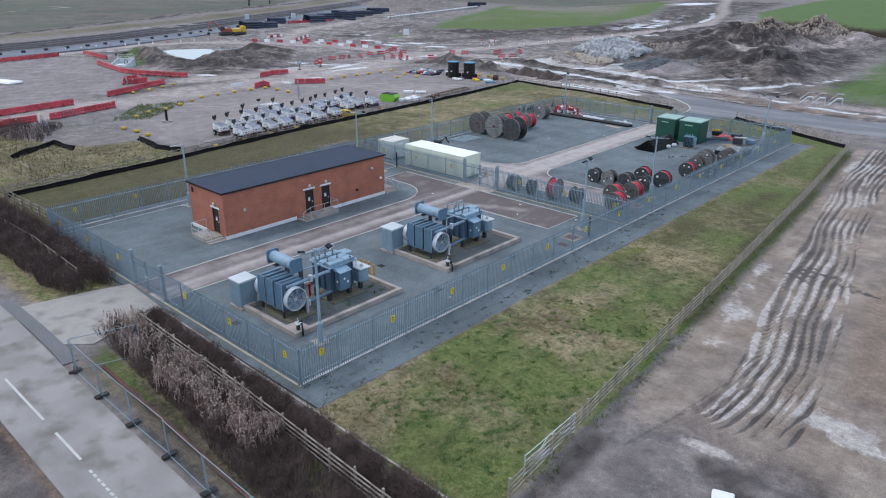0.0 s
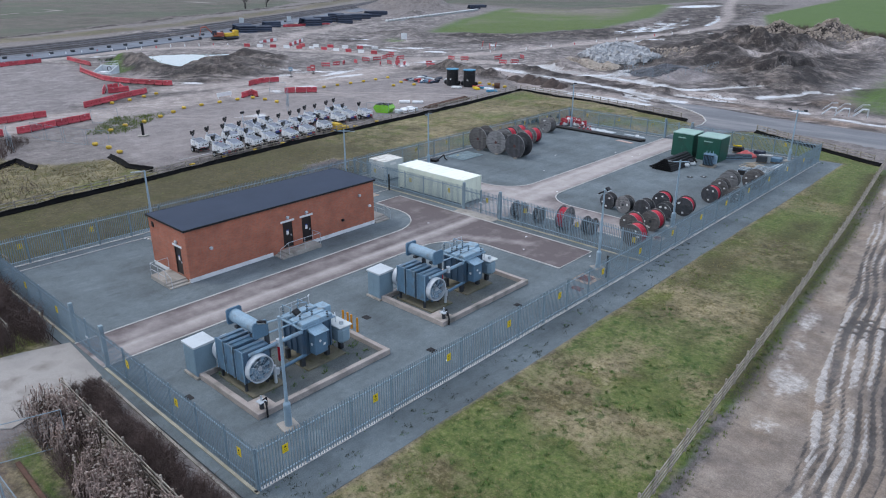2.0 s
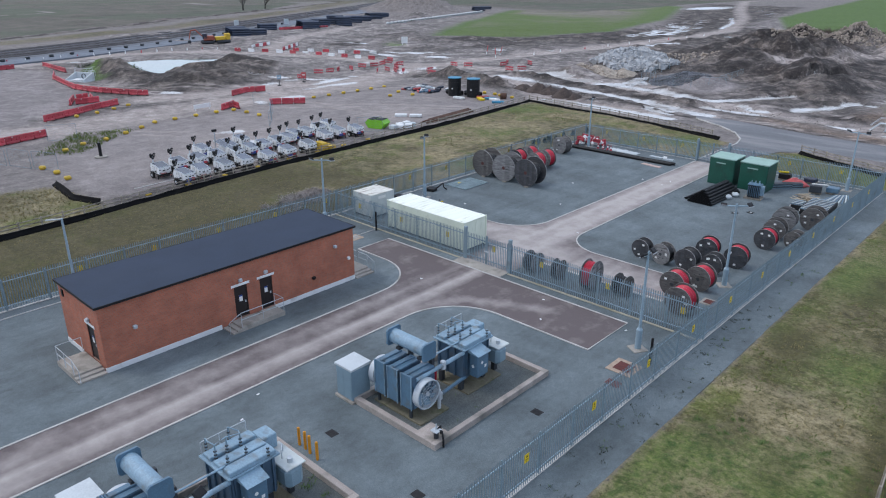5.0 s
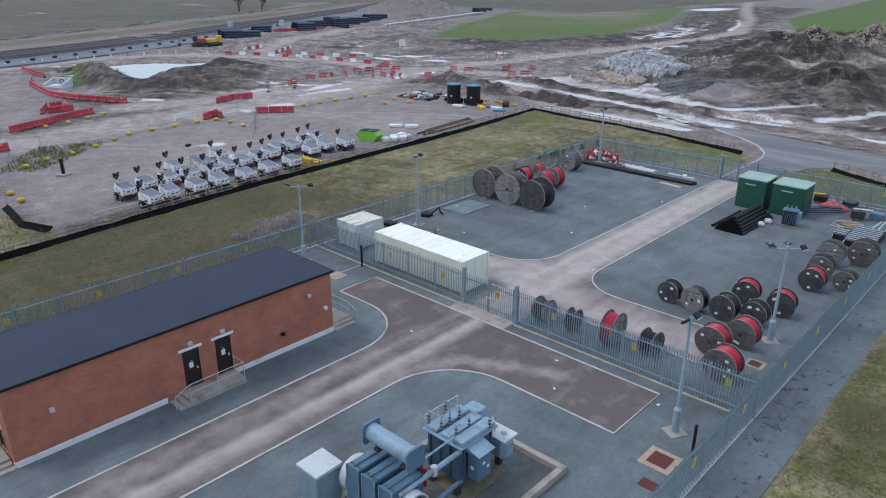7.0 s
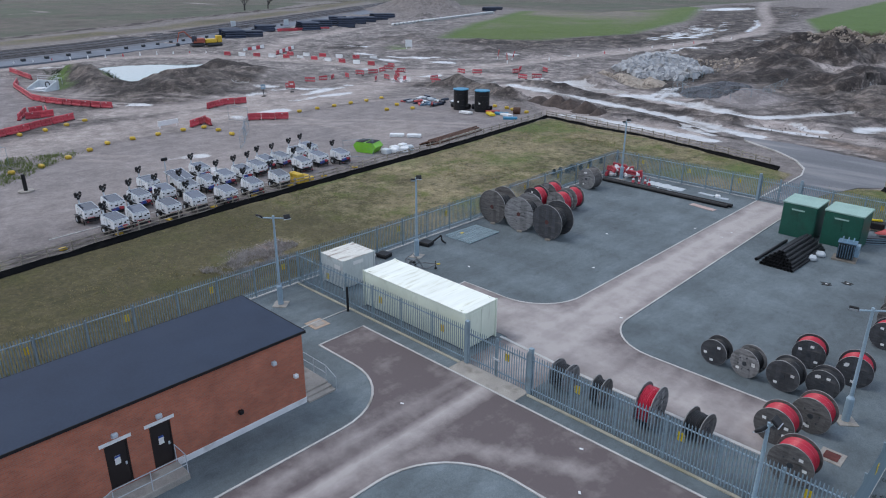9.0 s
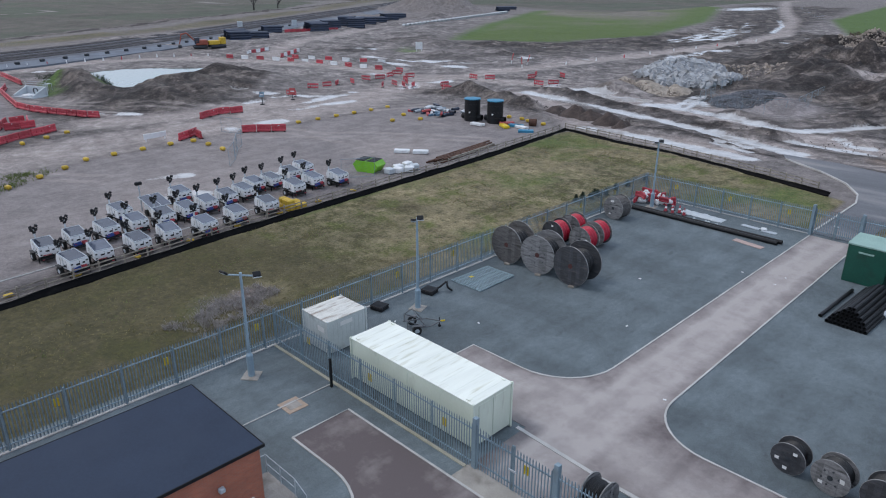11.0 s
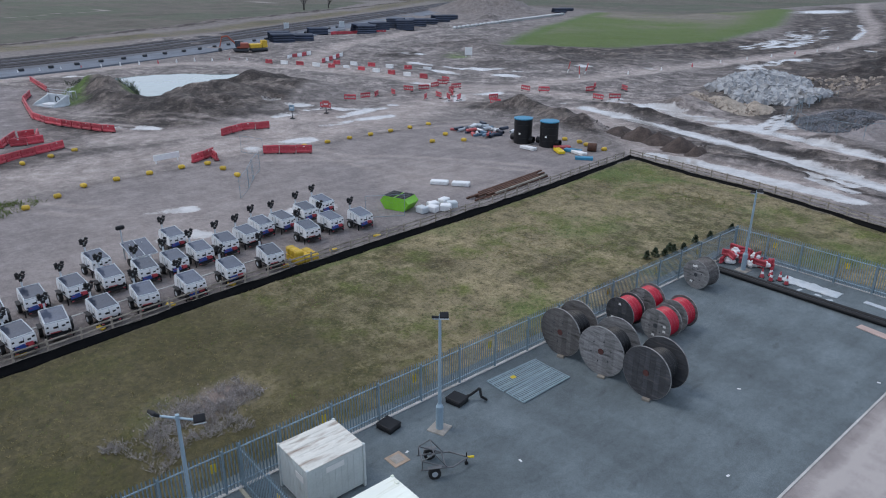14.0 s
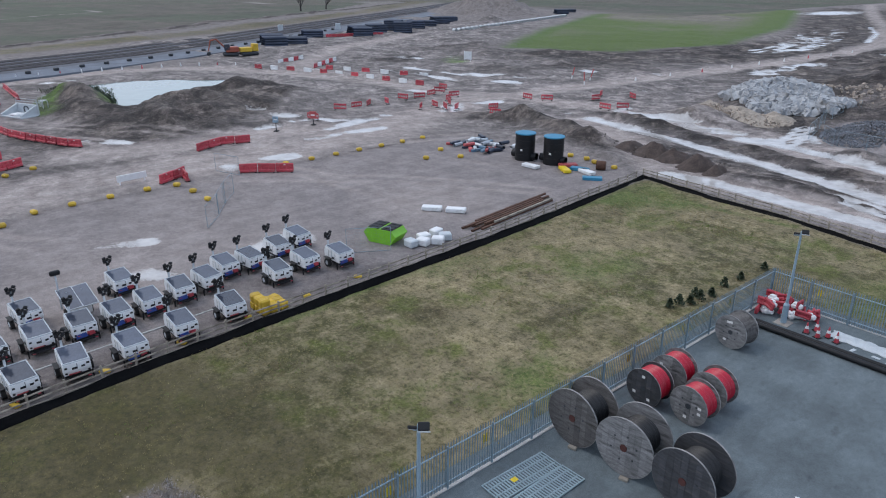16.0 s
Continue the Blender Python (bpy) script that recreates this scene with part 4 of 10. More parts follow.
Z += 0.55 * BANK + np.clip(zone["dark"], 0, 1) * ((Y > 118) | (X < -126)) * (1 - zone["wet"]) * (1 - zone["pale"]) * 1.5 * np.abs(rough(X, Y, 7, 260, 4) - 0.5)
Z += np.clip(mud, 0, 1) * (Y > 116) * (1 - zone["pale"]) * (1 - zone["wet"]) * (1 - np.clip(zone["lush"] + zone["grass"], 0, 1)) * (1.1 * np.abs(rough(X, Y, 14, 33, 4) - 0.5) * 2 - 0.1)


def heap(cx, cy, rx, ry, h, rugged=0.8):
    global Z
    d = np.hypot((X - cx) / rx, (Y - cy) / ry)
    Z = Z + h * np.clip(1 - d, 0, 1) ** 1.2 * (1 + rugged * (2 * n2 - 1) + 0.55 * rugged * (2 * n3 - 1)) * 1.3


for row in ((-151, 93, 20, 16, 1.5), (-142, 84, 12, 10, 1.2), (-160, 106, 10, 10, 1.2), (-148, 106, 10, 8, 1.0), (-172, 80.4, 8, 5, 1.9), (-165, 79.8, 9, 6, 2.1), (-158, 78, 8, 6.5, 1.7), (-75, 195, 28, 45, 3.5), (-55, 165, 14, 26, 2.4), (-92, 235, 16, 25, 3.0), (-66, 238, 18, 26, 3.2), (-82, 244, 9, 12, 2.2), (-50, 226, 10, 16, 2.6), (-66, 205, 10, 22, 1.8), (-97, 147, 9, 6, 1.8), (-96, 168, 11, 17, 2.0), (-70, 150, 9, 7, 1.3), (-300, 300, 40, 24, 6.0), (-262, 262, 18, 14, 2.0), (-17, 170, 22, 45, 2.0), (-112, 124, 7, 3.5, 1.4), (-103, 123, 6, 3, 1.2), (-97, 121, 4, 2.4, 1.0)):
    heap(*row)
level = np.clip(2.2 * zone["wet"] - 0.3, 0, 1) * (Y > 90)
Z = Z * (1 - level) - 0.06 * level
POND = [(-186, 86), (-187, 92), (-184, 101), (-177, 108), (-171, 109), (-168, 99), (-165, 93), (-161, 87), (-158, 84), (-164, 84.5)]
pond = within(X, Y, POND, 1.5)
Z = Z * (1 - pond) - 0.9 * pond
lay("lush", np.clip(1.4 - away(X, Y, [(-160, 73.4), (-168, 74.6), (-176, 78.6), (-177, 82.6), (-170, 84.2), (-160, 83)]) / 2.6, 0, 1) * (0.55 + 0.7 * n2), 0.8)
zone["dark"] = np.maximum(zone["dark"], np.clip(1.2 - np.hypot((X + 160) / 18, (Y - 79) / 9), 0, 1) * 1.0)
Z += 0.06 * ridge * clay * (0.6 + 0.8 * n3) - 0.1 * rut
flat = np.maximum.reduce([np.clip(1.6 - away(X, Y, [(60, 107.5), (-20, 111), (-45, 113.6), (-58, 117)]) / 5, 0, 1), (Y < 14.2) * (X < 90) * (Y > 4) * 1.0, within(X, Y, [(-50, 4), (-38, 4), (-40, 19), (-47, 19)], 0.5)])
Z = Z * (1 - flat) - 0.05 * flat
inside = (X > -61.85) & (X < -24.95) & (Y > 17.95) & (Y < 94.85)
Z = np.where(inside, -0.2, Z)
nx, ny = len(gx), len(gy)
heights = Z.reshape(ny, nx)


def ground_at(x, y):
    i, j = int(np.clip(np.searchsorted(gx, x) - 1, 0, nx - 2)), int(np.clip(np.searchsorted(gy, y) - 1, 0, ny - 2))
    u, v = (x - gx[i]) / (gx[i + 1] - gx[i]), (y - gy[j]) / (gy[j + 1] - gy[j])
    return float((heights[j, i] * (1 - u) + heights[j, i + 1] * u) * (1 - v) + (heights[j + 1, i] * (1 - u) + heights[j + 1, i + 1] * u) * v)


idx = np.arange(nx * ny).reshape(ny, nx)
quads = np.stack([idx[:-1, :-1], idx[:-1, 1:], idx[1:, 1:], idx[1:, :-1]], -1).reshape(-1, 4)
me = bpy.data.meshes.new("ground")
me.from_pydata(np.stack([X, Y, Z], -1).tolist(), [], quads.tolist())
me.shade_smooth()
for key, value in zone.items():
    at = me.attributes.new(key, "FLOAT", "POINT")
    at.data.foreach_set("value", value.astype(np.float32))


def ground_material():
    m = bpy.data.materials.new("site_ground")
    m.use_nodes = True
    n, l = m.node_tree.nodes, m.node_tree.links
    b = n["Principled BSDF"]
    pos = n.new("ShaderNodeNewGeometry").outputs["Position"]

    def tex(s, detail=6, rough_=0.6):
        q = n.new("ShaderNodeTexNoise")
        q.inputs["Scale"].default_value, q.inputs["Detail"].default_value, q.inputs["Roughness"].default_value = s, detail, rough_
        l.new(pos, q.inputs["Vector"])
        return q.outputs["Fac"]

    def span(v, a, c, lo=0.0, hi=1.0):
        r = n.new("ShaderNodeMapRange")
        for i, w in enumerate((a, c, lo, hi)):
            r.inputs[i + 1].default_value = w
        l.new(v, r.inputs[0])
        return r.outputs[0]

    def blend(f, a, c, mode="MIX"):
        q = n.new("ShaderNodeMixRGB")
        q.blend_type = mode
        for i, w in enumerate((f, a, c)):
            if isinstance(w, tuple):
                q.inputs[i].default_value = (*w, 1)
            elif isinstance(w, float):
                q.inputs[i].default_value = w
            else:
                l.new(w, q.inputs[i])
        return q.outputs[0]

    def maths(op, a, c):
        q = n.new("ShaderNodeMath")
        q.operation = op
        for i, w in enumerate((a, c)):
            if isinstance(w, (int, float)):
                q.inputs[i].default_value = w
            else:
                l.new(w, q.inputs[i])
        return q.outputs[0]

    mid, fine, tiny = tex(0.45, 7), tex(2.6, 6, 0.7), tex(14, 4, 0.7)

    def mask(key, ragged=0.5, sharp=0.12):
        q = n.new("ShaderNodeAttribute")
        q.attribute_name = key
        k = maths("ADD", q.outputs["Fac"], maths("MULTIPLY", maths("SUBTRACT", maths("MULTIPLY", maths("ADD", mid, fine), 0.5), 0.5), ragged * 2))
        return span(k, 0.5 - sharp, 0.5 + sharp)

    col = blend(span(mid, 0.35, 0.65), (0.125, 0.109, 0.104), (0.215, 0.19, 0.178))
    col = blend(maths("MULTIPLY", span(fine, 0.5, 0.75), 0.6), col, (0.25, 0.225, 0.205))
    clump = tex(0.16, 8, 0.62)
    soil = blend(span(fine, 0.35, 0.7), (0.025, 0.0195, 0.0175), (0.07, 0.057, 0.051))
    soil = blend(maths("MULTIPLY", span(clump, 0.5, 0.57), 0.75), soil, blend(span(mid, 0.4, 0.6), (0.12, 0.098, 0.086), (0.2, 0.17, 0.15)))
    soil = blend(maths("MULTIPLY", span(clump, 0.47, 0.41), 0.7), soil, (0.024, 0.018, 0.016))
    # light and dark clods in the colour make up for weak relief shading
    crumb = tex(0.75, 9, 0.75)
    soil = blend(maths("MULTIPLY", span(crumb, 0.54, 0.66), 0.7), soil, (0.165, 0.138, 0.122))
    soil = blend(maths("MULTIPLY", span(crumb, 0.46, 0.36), 0.7), soil, (0.02, 0.0155, 0.014))
    col = blend(mask("dark", 0.7, 0.2), col, soil)
    col = blend(mask("grit", 0.35, 0.25), col, blend(span(mid, 0.3, 0.7), (0.182, 0.161, 0.158), (0.232, 0.206, 0.2)))
    col = blend(mask("pale", 0.34, 0.38), col, blend(span(mid, 0.32, 0.68), (0.275, 0.233, 0.214), (0.365, 0.321, 0.298)))
    col = blend(mask("clay", 0.55, 0.14), col, blend(span(clump, 0.4, 0.6), blend(span(mid, 0.36, 0.64), (0.172, 0.14, 0.119), (0.248, 0.205, 0.172)), blend(span(mid, 0.36, 0.64), (0.238, 0.184, 0.141), (0.338, 0.284, 0.232))))
    col = blend(maths("MULTIPLY", mask("rust", 0.5, 0.3), 0.75), col, blend(span(fine, 0.35, 0.65), (0.13, 0.082, 0.056), (0.235, 0.165, 0.122)))
    col = blend(maths("MULTIPLY", mask("chalk", 0.5, 0.1), 0.9), col, blend(span(fine, 0.3, 0.7), (0.33, 0.3, 0.275), (0.5, 0.465, 0.435)))
    sod = tex(1.1, 8, 0.72)
    turf = blend(span(tex(0.085, 6), 0.42, 0.57), (0.072, 0.07, 0.02), (0.222, 0.182, 0.098))
    turf = blend(span(mid, 0.45, 0.62), turf, (0.235, 0.194, 0.11))
    turf = blend(maths("MULTIPLY", span(sod, 0.5, 0.64), 0.75), turf, (0.315, 0.262, 0.16))
    turf = blend(maths("MULTIPLY", span(sod, 0.48, 0.36), 0.85), turf, (0.042, 0.04, 0.01))
    turf = blend(maths("MULTIPLY", span(tex(0.22, 8, 0.68), 0.52, 0.62), 0.8), turf, (0.088, 0.112, 0.012))
    turf = blend(maths("MULTIPLY", span(tex(0.17, 8, 0.66), 0.46, 0.36), 0.6), turf, (0.094, 0.068, 0.028))
    tussock = tex(4.2, 5, 0.7)
    turf = blend(maths("MULTIPLY", span(tussock, 0.53, 0.64), 0.45), turf, (0.3, 0.25, 0.14))
    turf = blend(maths("MULTIPLY", span(tussock, 0.48, 0.38), 0.65), turf, (0.045, 0.04, 0.01))
    turf = blend(0.7, turf, span(tex(0.3, 9, 0.75), 0.38, 0.62, 0.62, 1.32), "MULTIPLY")
    col = blend(mask("grass", 0.5, 0.2), col, turf)
    sward = n.new("ShaderNodeAttribute")
    sward.attribute_name = "grass"
    meadow = blend(span(fine, 0.3, 0.7), (0.047, 0.1, 0.012), (0.085, 0.135, 0.024))
    olive = blend(span(sod, 0.38, 0.62), (0.052, 0.085, 0.012), (0.128, 0.155, 0.04))
    olive = blend(maths("MULTIPLY", span(tussock, 0.52, 0.64), 0.6), olive, (0.21, 0.2, 0.085))
    olive = blend(maths("MULTIPLY", span(tussock, 0.47, 0.38), 0.6), olive, (0.03, 0.06, 0.008))
    col = blend(mask("lush", 0.65, 0.2), col, blend(span(sward.outputs["Fac"], 0.3, 0.6), meadow, olive))
    col = blend(maths("MULTIPLY", mask("tuft", 0.9, 0.25), 0.6), col, blend(span(tiny, 0.3, 0.7), (0.026, 0.058, 0.01), (0.06, 0.11, 0.022)))
    moss = mask("moss", 0.55, 0.25)
    col = blend(maths("MULTIPLY", moss, 0.8), col, blend(span(fine, 0.35, 0.7), (0.03, 0.027, 0.007), (0.076, 0.064, 0.018)))
    tyre = n.new("ShaderNodeAttribute")
    tyre.attribute_name = "rut"
    col = blend(maths("MULTIPLY", span(maths("ADD", tyre.outputs["Fac"], maths("MULTIPLY", maths("SUBTRACT", fine, 0.5), 0.7)), 0.34, 0.62), 0.9), col, blend(span(mid, 0.35, 0.65), (0.055, 0.05, 0.048), (0.118, 0.106, 0.1)))
    furrow = n.new("ShaderNodeTexWave")
    furrow.inputs["Scale"].default_value, furrow.inputs["Distortion"].default_value = 0.11, 2.0
    l.new(pos, furrow.inputs["Vector"])
    fld = blend(span(clump, 0.36, 0.64), (0.12, 0.1, 0.085), (0.08, 0.08, 0.058))
    fld = blend(span(tex(0.012, 4), 0.45, 0.55), fld, (0.074, 0.086, 0.056))
    fld = blend(0.7, fld, span(tex(0.05, 8, 0.7), 0.35, 0.65, 0.7, 1.3), "MULTIPLY")
    fld = blend(maths("MULTIPLY", furrow.outputs["Fac"], 0.25), fld, (0.06, 0.058, 0.04))
    col = blend(mask("field", 0.3, 0.2), col, fld)
    wet = mask("wet", 0.75, 0.1)
    grime = tex(0.85, 10, 0.8)
    bare = maths("MULTIPLY", span(sward.outputs["Fac"], 0.3, 0.6, 1.0, 0.0), 0.8)
    stony = n.new("ShaderNodeAttribute")
    stony.attribute_name = "grit"
    bare = maths("MULTIPLY", bare, span(stony.outputs["Fac"], 0.2, 0.7, 1.0, 0.4))
    col = blend(bare, col, span(grime, 0.3, 0.7, 0.62, 1.4), "MULTIPLY")
    churn = n.new("ShaderNodeAttribute")
    churn.attribute_name = "churn"
    # uneven mud tone; its dark streaks also paint the shading of ruts
    for size, lo, hi, dark_, pale_ in ((0.13, 0.44, 0.56, 0.66, 1.42), (0.4, 0.46, 0.56, 0.66, 1.4)):
        twist = n.new("ShaderNodeTexNoise")
        twist.inputs["Scale"].default_value, twist.inputs["Detail"].default_value, twist.inputs["Roughness"].default_value, twist.inputs["Distortion"].default_value = size, 9, 0.72, 1.2
        l.new(pos, twist.inputs["Vector"])
        col = blend(maths("MULTIPLY", churn.outputs["Fac"], 0.85), col, span(twist.outputs["Fac"], lo, hi, dark_, pale_), "MULTIPLY")
    col = blend(0.3, col, span(tiny, 0.3, 0.7), "OVERLAY")
    col = blend(0.16, col, span(fine, 0.28, 0.72), "OVERLAY")
    streak = n.new("ShaderNodeMapping")
    streak.inputs["Rotation"].default_value, streak.inputs["Scale"].default_value = (0, 0, 0.25), (1.3, 0.16, 1)
    l.new(pos, streak.inputs[0])
    swept = n.new("ShaderNodeTexNoise")
    swept.inputs["Scale"].default_value, swept.inputs["Detail"].default_value = 0.8, 6
    l.new(streak.outputs[0], swept.inputs["Vector"])
    col = blend(0.1, col, span(swept.outputs["Fac"], 0.3, 0.7), "OVERLAY")
    # pale puddle colour: milky clay water, with some sky reflection painted in
    col = blend(maths("MULTIPLY", wet, 0.92), col, blend(span(mid, 0.4, 0.6), (0.4, 0.385, 0.365), (0.56, 0.545, 0.525)))
    l.new(col, b.inputs["Base Color"])
    l.new(span(wet, 0.0, 1.0, 0.92, 0.08), b.inputs["Roughness"])
    bp = n.new("ShaderNodeBump")
    bp.inputs["Distance"].default_value = 0.12
    l.new(span(wet, 0.0, 1.0, 0.55, 0.0), bp.inputs["Strength"])
    l.new(maths("ADD", fine, maths("MULTIPLY", tiny, 0.5)), bp.inputs["Height"])
    lump = n.new("ShaderNodeBump")
    lump.inputs["Distance"].default_value = 0.6
    turfy = n.new("ShaderNodeAttribute")
    turfy.attribute_name = "dark"
    clayey = n.new("ShaderNodeAttribute")
    clayey.attribute_name = "clay"
    l.new(maths("MULTIPLY", maths("MAXIMUM", span(turfy.outputs["Fac"], 0.1, 0.6, 0.0, 0.8), span(clayey.outputs["Fac"], 0.1, 0.5, 0.0, 0.3)), span(wet, 0.0, 1.0, 1.0, 0.0)), lump.inputs["Strength"])
    l.new(maths("ADD", mid, maths("MULTIPLY", fine, 0.35)), lump.inputs["Height"])
    l.new(bp.outputs[0], lump.inputs["Normal"])
    l.new(lump.outputs[0], b.inputs["Normal"])
    return m


me.materials.append(ground_material())
tagged(new("ground", me), "muddy building-site ground with grass, puddles and haul roads", "ground", kind="structure")
solid("pond_water", Shape().slab([(x + (-3 if x < -172 else 3), y + (-2 if y < 92 else 2)) for x, y in POND[::-1]], -0.9, -0.22), WATER, "still milky pond water between soil mounds", "pond", kind="structure")

# ---- compound surfaces ----
solid("gravel_yard", Shape().slab([(-62, 17.8), (-24.8, 17.8), (-24.8, 95), (-62, 95)], -0.18, 0.0), GRAVEL, "blue-grey stone chippings over the fenced compound", "gravel", kind="structure")


def silted(name, outline, z0, z1, lines, label):
    """A tarmac surface on a fine grid, with silt along the wheel paths."""
    bm = bmesh.new()
    f = bm.faces.new([bm.verts.new((x, y, z1)) for x, y in outline])
    for axis in (0, 1):
        lo, hi = min(p[axis] for p in outline), max(p[axis] for p in outline)
        for k in np.arange(int(lo), int(hi) + 1, 0.5):
            no = (1, 0, 0) if axis == 0 else (0, 1, 0)
            bmesh.ops.bisect_plane(bm, geom=bm.verts[:] + bm.edges[:] + bm.faces[:], plane_co=tuple(k * c for c in no), plane_no=no)
    ext = bmesh.ops.extrude_face_region(bm, geom=bm.faces[:])
    for v in ext["geom"]:
        if isinstance(v, bmesh.types.BMVert):
            v.co.z = z0
    bmesh.ops.recalc_face_normals(bm, faces=bm.faces[:])
    me = bpy.data.meshes.new(name)
    bm.to_mesh(me)
    bm.free()
    co = np.array([v.co[:] for v in me.vertices])
    value = np.zeros(len(co))
    for line, w, s in lines:
        value = np.maximum(value, s * np.clip(1.3 - away(co[:, 0], co[:, 1], line) / w, 0, 1))
    me.attributes.new("silt", "FLOAT", "POINT").data.foreach_set("value", value.astype(np.float32))
    me.materials.append(TARMAC)
    return tagged(new(name, me), label, "road", kind="structure")


ROAD_A = [(-42, 18.3), (-42, 43.3)] + arc(-38, 43.3, 4, 180, 90) + [(-31.4, 47.3), (-31.4, 51.8), (-53, 51.8), (-53, 48.6)] + arc(-49.9, 44.6, 4, 90, 0) + [(-45.9, 18.3)]
silted("road_inner", ROAD_A[::-1], -0.1, 0.02, [([(-43.3, 18), (-43.4, 53)], 0.55, 0.85), ([(-44, 18), (-44, 46)], 3.2, 0.18), ([(-44.7, 18), (-44.8, 40), (-45.0, 52)], 0.5, 0.42), ([(-43.4, 42), (-41, 47.5), (-36, 50)], 0.6, 0.4), ([(-42.6, 18), (-43.4, 30)], 0.8, 0.6)], "maroon tarmac access road and turning head with silty wheel marks")
ROAD_B = [(-46, 53.05), (-41.6, 53.05), (-41.6, 56.2), (-31.4, 56.2), (-31.4, 60.5)] + arc(-39.0, 63.7, 3.2, 270, 180) + [(-42.5, 93.4), (-46, 93.4)] + arc(-49.5, 64.3, 3.5, 0, -90) + [(-53, 60.8), (-53, 56.8), (-46, 56.8)]
silted("road_yard", ROAD_B, -0.1, 0.02, [([(-43.6, 53), (-44, 62), (-44.3, 94)], 2.2, 0.8), ([(-52, 58.8), (-40, 58), (-31, 58)], 2.4, 0.66), ([(-44, 56), (-46, 61), (-50, 59)], 1.6, 0.75), ([(-43.2, 53), (-43.4, 93)], 0.5, 1.0), ([(-45.0, 53), (-45.2, 93)], 0.5, 0.95)], "silt-covered tarmac road through the storage yard")
for name, pts, w, mat_ in (
    ("kerb_1", ROAD_A[:13] + ROAD_A[13:17], 0.11, KERB),
    ("kerb_2", ROAD_A[16:], 0.11, KERB),
    ("kerb_3", [(-53, 56.9), (-53, 60.8)] + arc(-49.5, 64.3, 3.5, 270, 360) + [(-46, 93.3)], 0.1, KERB),
    ("kerb_4", [(-31.4, 60.5)] + arc(-39.0, 63.7, 3.2, 270, 180) + [(-42.5, 93.3)], 0.1, KERB),
    ("kerb_5", [(-46.3, 56.5), (-41.5, 56.2), (-31.3, 56.2)], 0.2, KERB),
    ("kerb_6", [(-55.4, 46.6), (-55.4, 52.5)], 0.06, KERB),
    ("kerb_7", [(-27.15, 18.3), (-27.15, 93.8)], 0.16, KERB),
    ("kerb_8", [(-61.0, 18.3), (-61.0, 93.8)], 0.16, KERB),
    ("kerb_9", [(-61.2, 93.75), (-46.2, 93.75)], 0.14, KERB),
    ("kerb_10", [(-42.4, 93.75), (-27.0, 93.75)], 0.14, KERB),
    ("kerb_11", [(-61.1, 18.35), (-46.1, 18.35)], 0.14, KERB_YELLOW),
    ("kerb_12", [(-41.8, 18.35), (-27.0, 18.35)], 0.14, KERB_YELLOW),
    ("kerb_13", [(-60.9, 52.75), (-46.1, 52.75)], 0.16, KERB_YELLOW),
    ("kerb_14", [(-41.5, 52.75), (-27.2, 52.75)], 0.16, KERB_YELLOW),
    ("kerb_15", [(-59.9, 19), (-59.9, 46)], 0.08, KERB),
    ("kerb_16", [(-40.8, 17.75), (-14.6, 17.35)], 0.12, CONCRETE),
):
    solid(name, Shape().band(pts, w, -0.1, 0.05), mat_, "pale concrete edging strip set in the gravel", "kerb", kind="structure")
solid("gate_slab", Shape().box(-46.1, -41.6, 51.75, 53.04, -0.1, 0.035, c=0.02), CONCRETE, "tan concrete threshold slab under the inner gate", "slab", kind="structure")

# ---- public road, drive and the road beyond ----
solid("road_front", Shape().slab([(-140, 6.9), (-20, 6.6), (40, 6.3), (40, 10.4), (-23, 10.5), (-38, 10.7), (-48.5, 11.0), (-140, 11.2)], -0.3, 0.0), ASPHALT, "worn grey asphalt public road with broken white markings", "road", kind="structure")
solid("road_joint", Shape().band([(-49.5, 11.32), (-44, 11.36), (-40.6, 11.3), (-38.4, 11.15)], 0.8, -0.1, 0.012), WET_ROAD, "dark asphalt patching strip across the drive mouth", "patch", kind="structure")
solid("drive", Shape().slab([(-48, 11.45), (-40.9, 11.6), (-39.6, 12.9), (-40.2, 14.6), (-41.2, 17.9), (-46.3, 18.2), (-47.1, 15.8)], -0.2, 0.006), DRIVE, "pale concrete entrance drive to the compound gate", "drive", kind="structure")
for k, (x0, x1) in enumerate(((-39.2, -33.8), (-32.3, -29.4))):
    solid("road_marking", Shape().box(x0, x1, 8.03, 8.15, -0.02, 0.004), PAINT_LINE, "white dashed centre line worn on asphalt", "marking", kind="structure")
for k in range(7):
    x0 = -28.4 + 0.42 * k
    solid("road_marking", Shape().box(x0, x0 + 0.26, 8.0, 8.12, -0.02, 0.004), PAINT_LINE, "white dashed centre line worn on asphalt", "marking", kind="structure")
BEYOND = [(60, 102.5), (-19, 106), (-31, 105.6), (-38.5, 106.4), (-40.5, 104.5), (-42.3, 99), (-42.4, 94.1), (-46.1, 94.1), (-46, 102.5), (-46.0, 105.2), (-46.8, 108.3), (-48.8, 111.6), (-52, 114.5), (-57, 117.6), (-58, 119.6), (-52, 119.8), (-40, 117.0), (-21, 116), (60, 112)]
solid("road_beyond", Shape().slab(BEYOND[::-1], -0.2, 0.03), WET_ROAD, "damp grey asphalt road behind the compound", "road", kind="structure")
solid("kerb_17", Shape().band([(-46.1, 94.2), (-46.05, 105.2), (-46.8, 108.3), (-48.8, 111.6), (-52, 114.5), (-57, 117.6)], 0.16, -0.1, 0.1), KERB, "pale kerb round the road junction", "kerb", kind="structure")

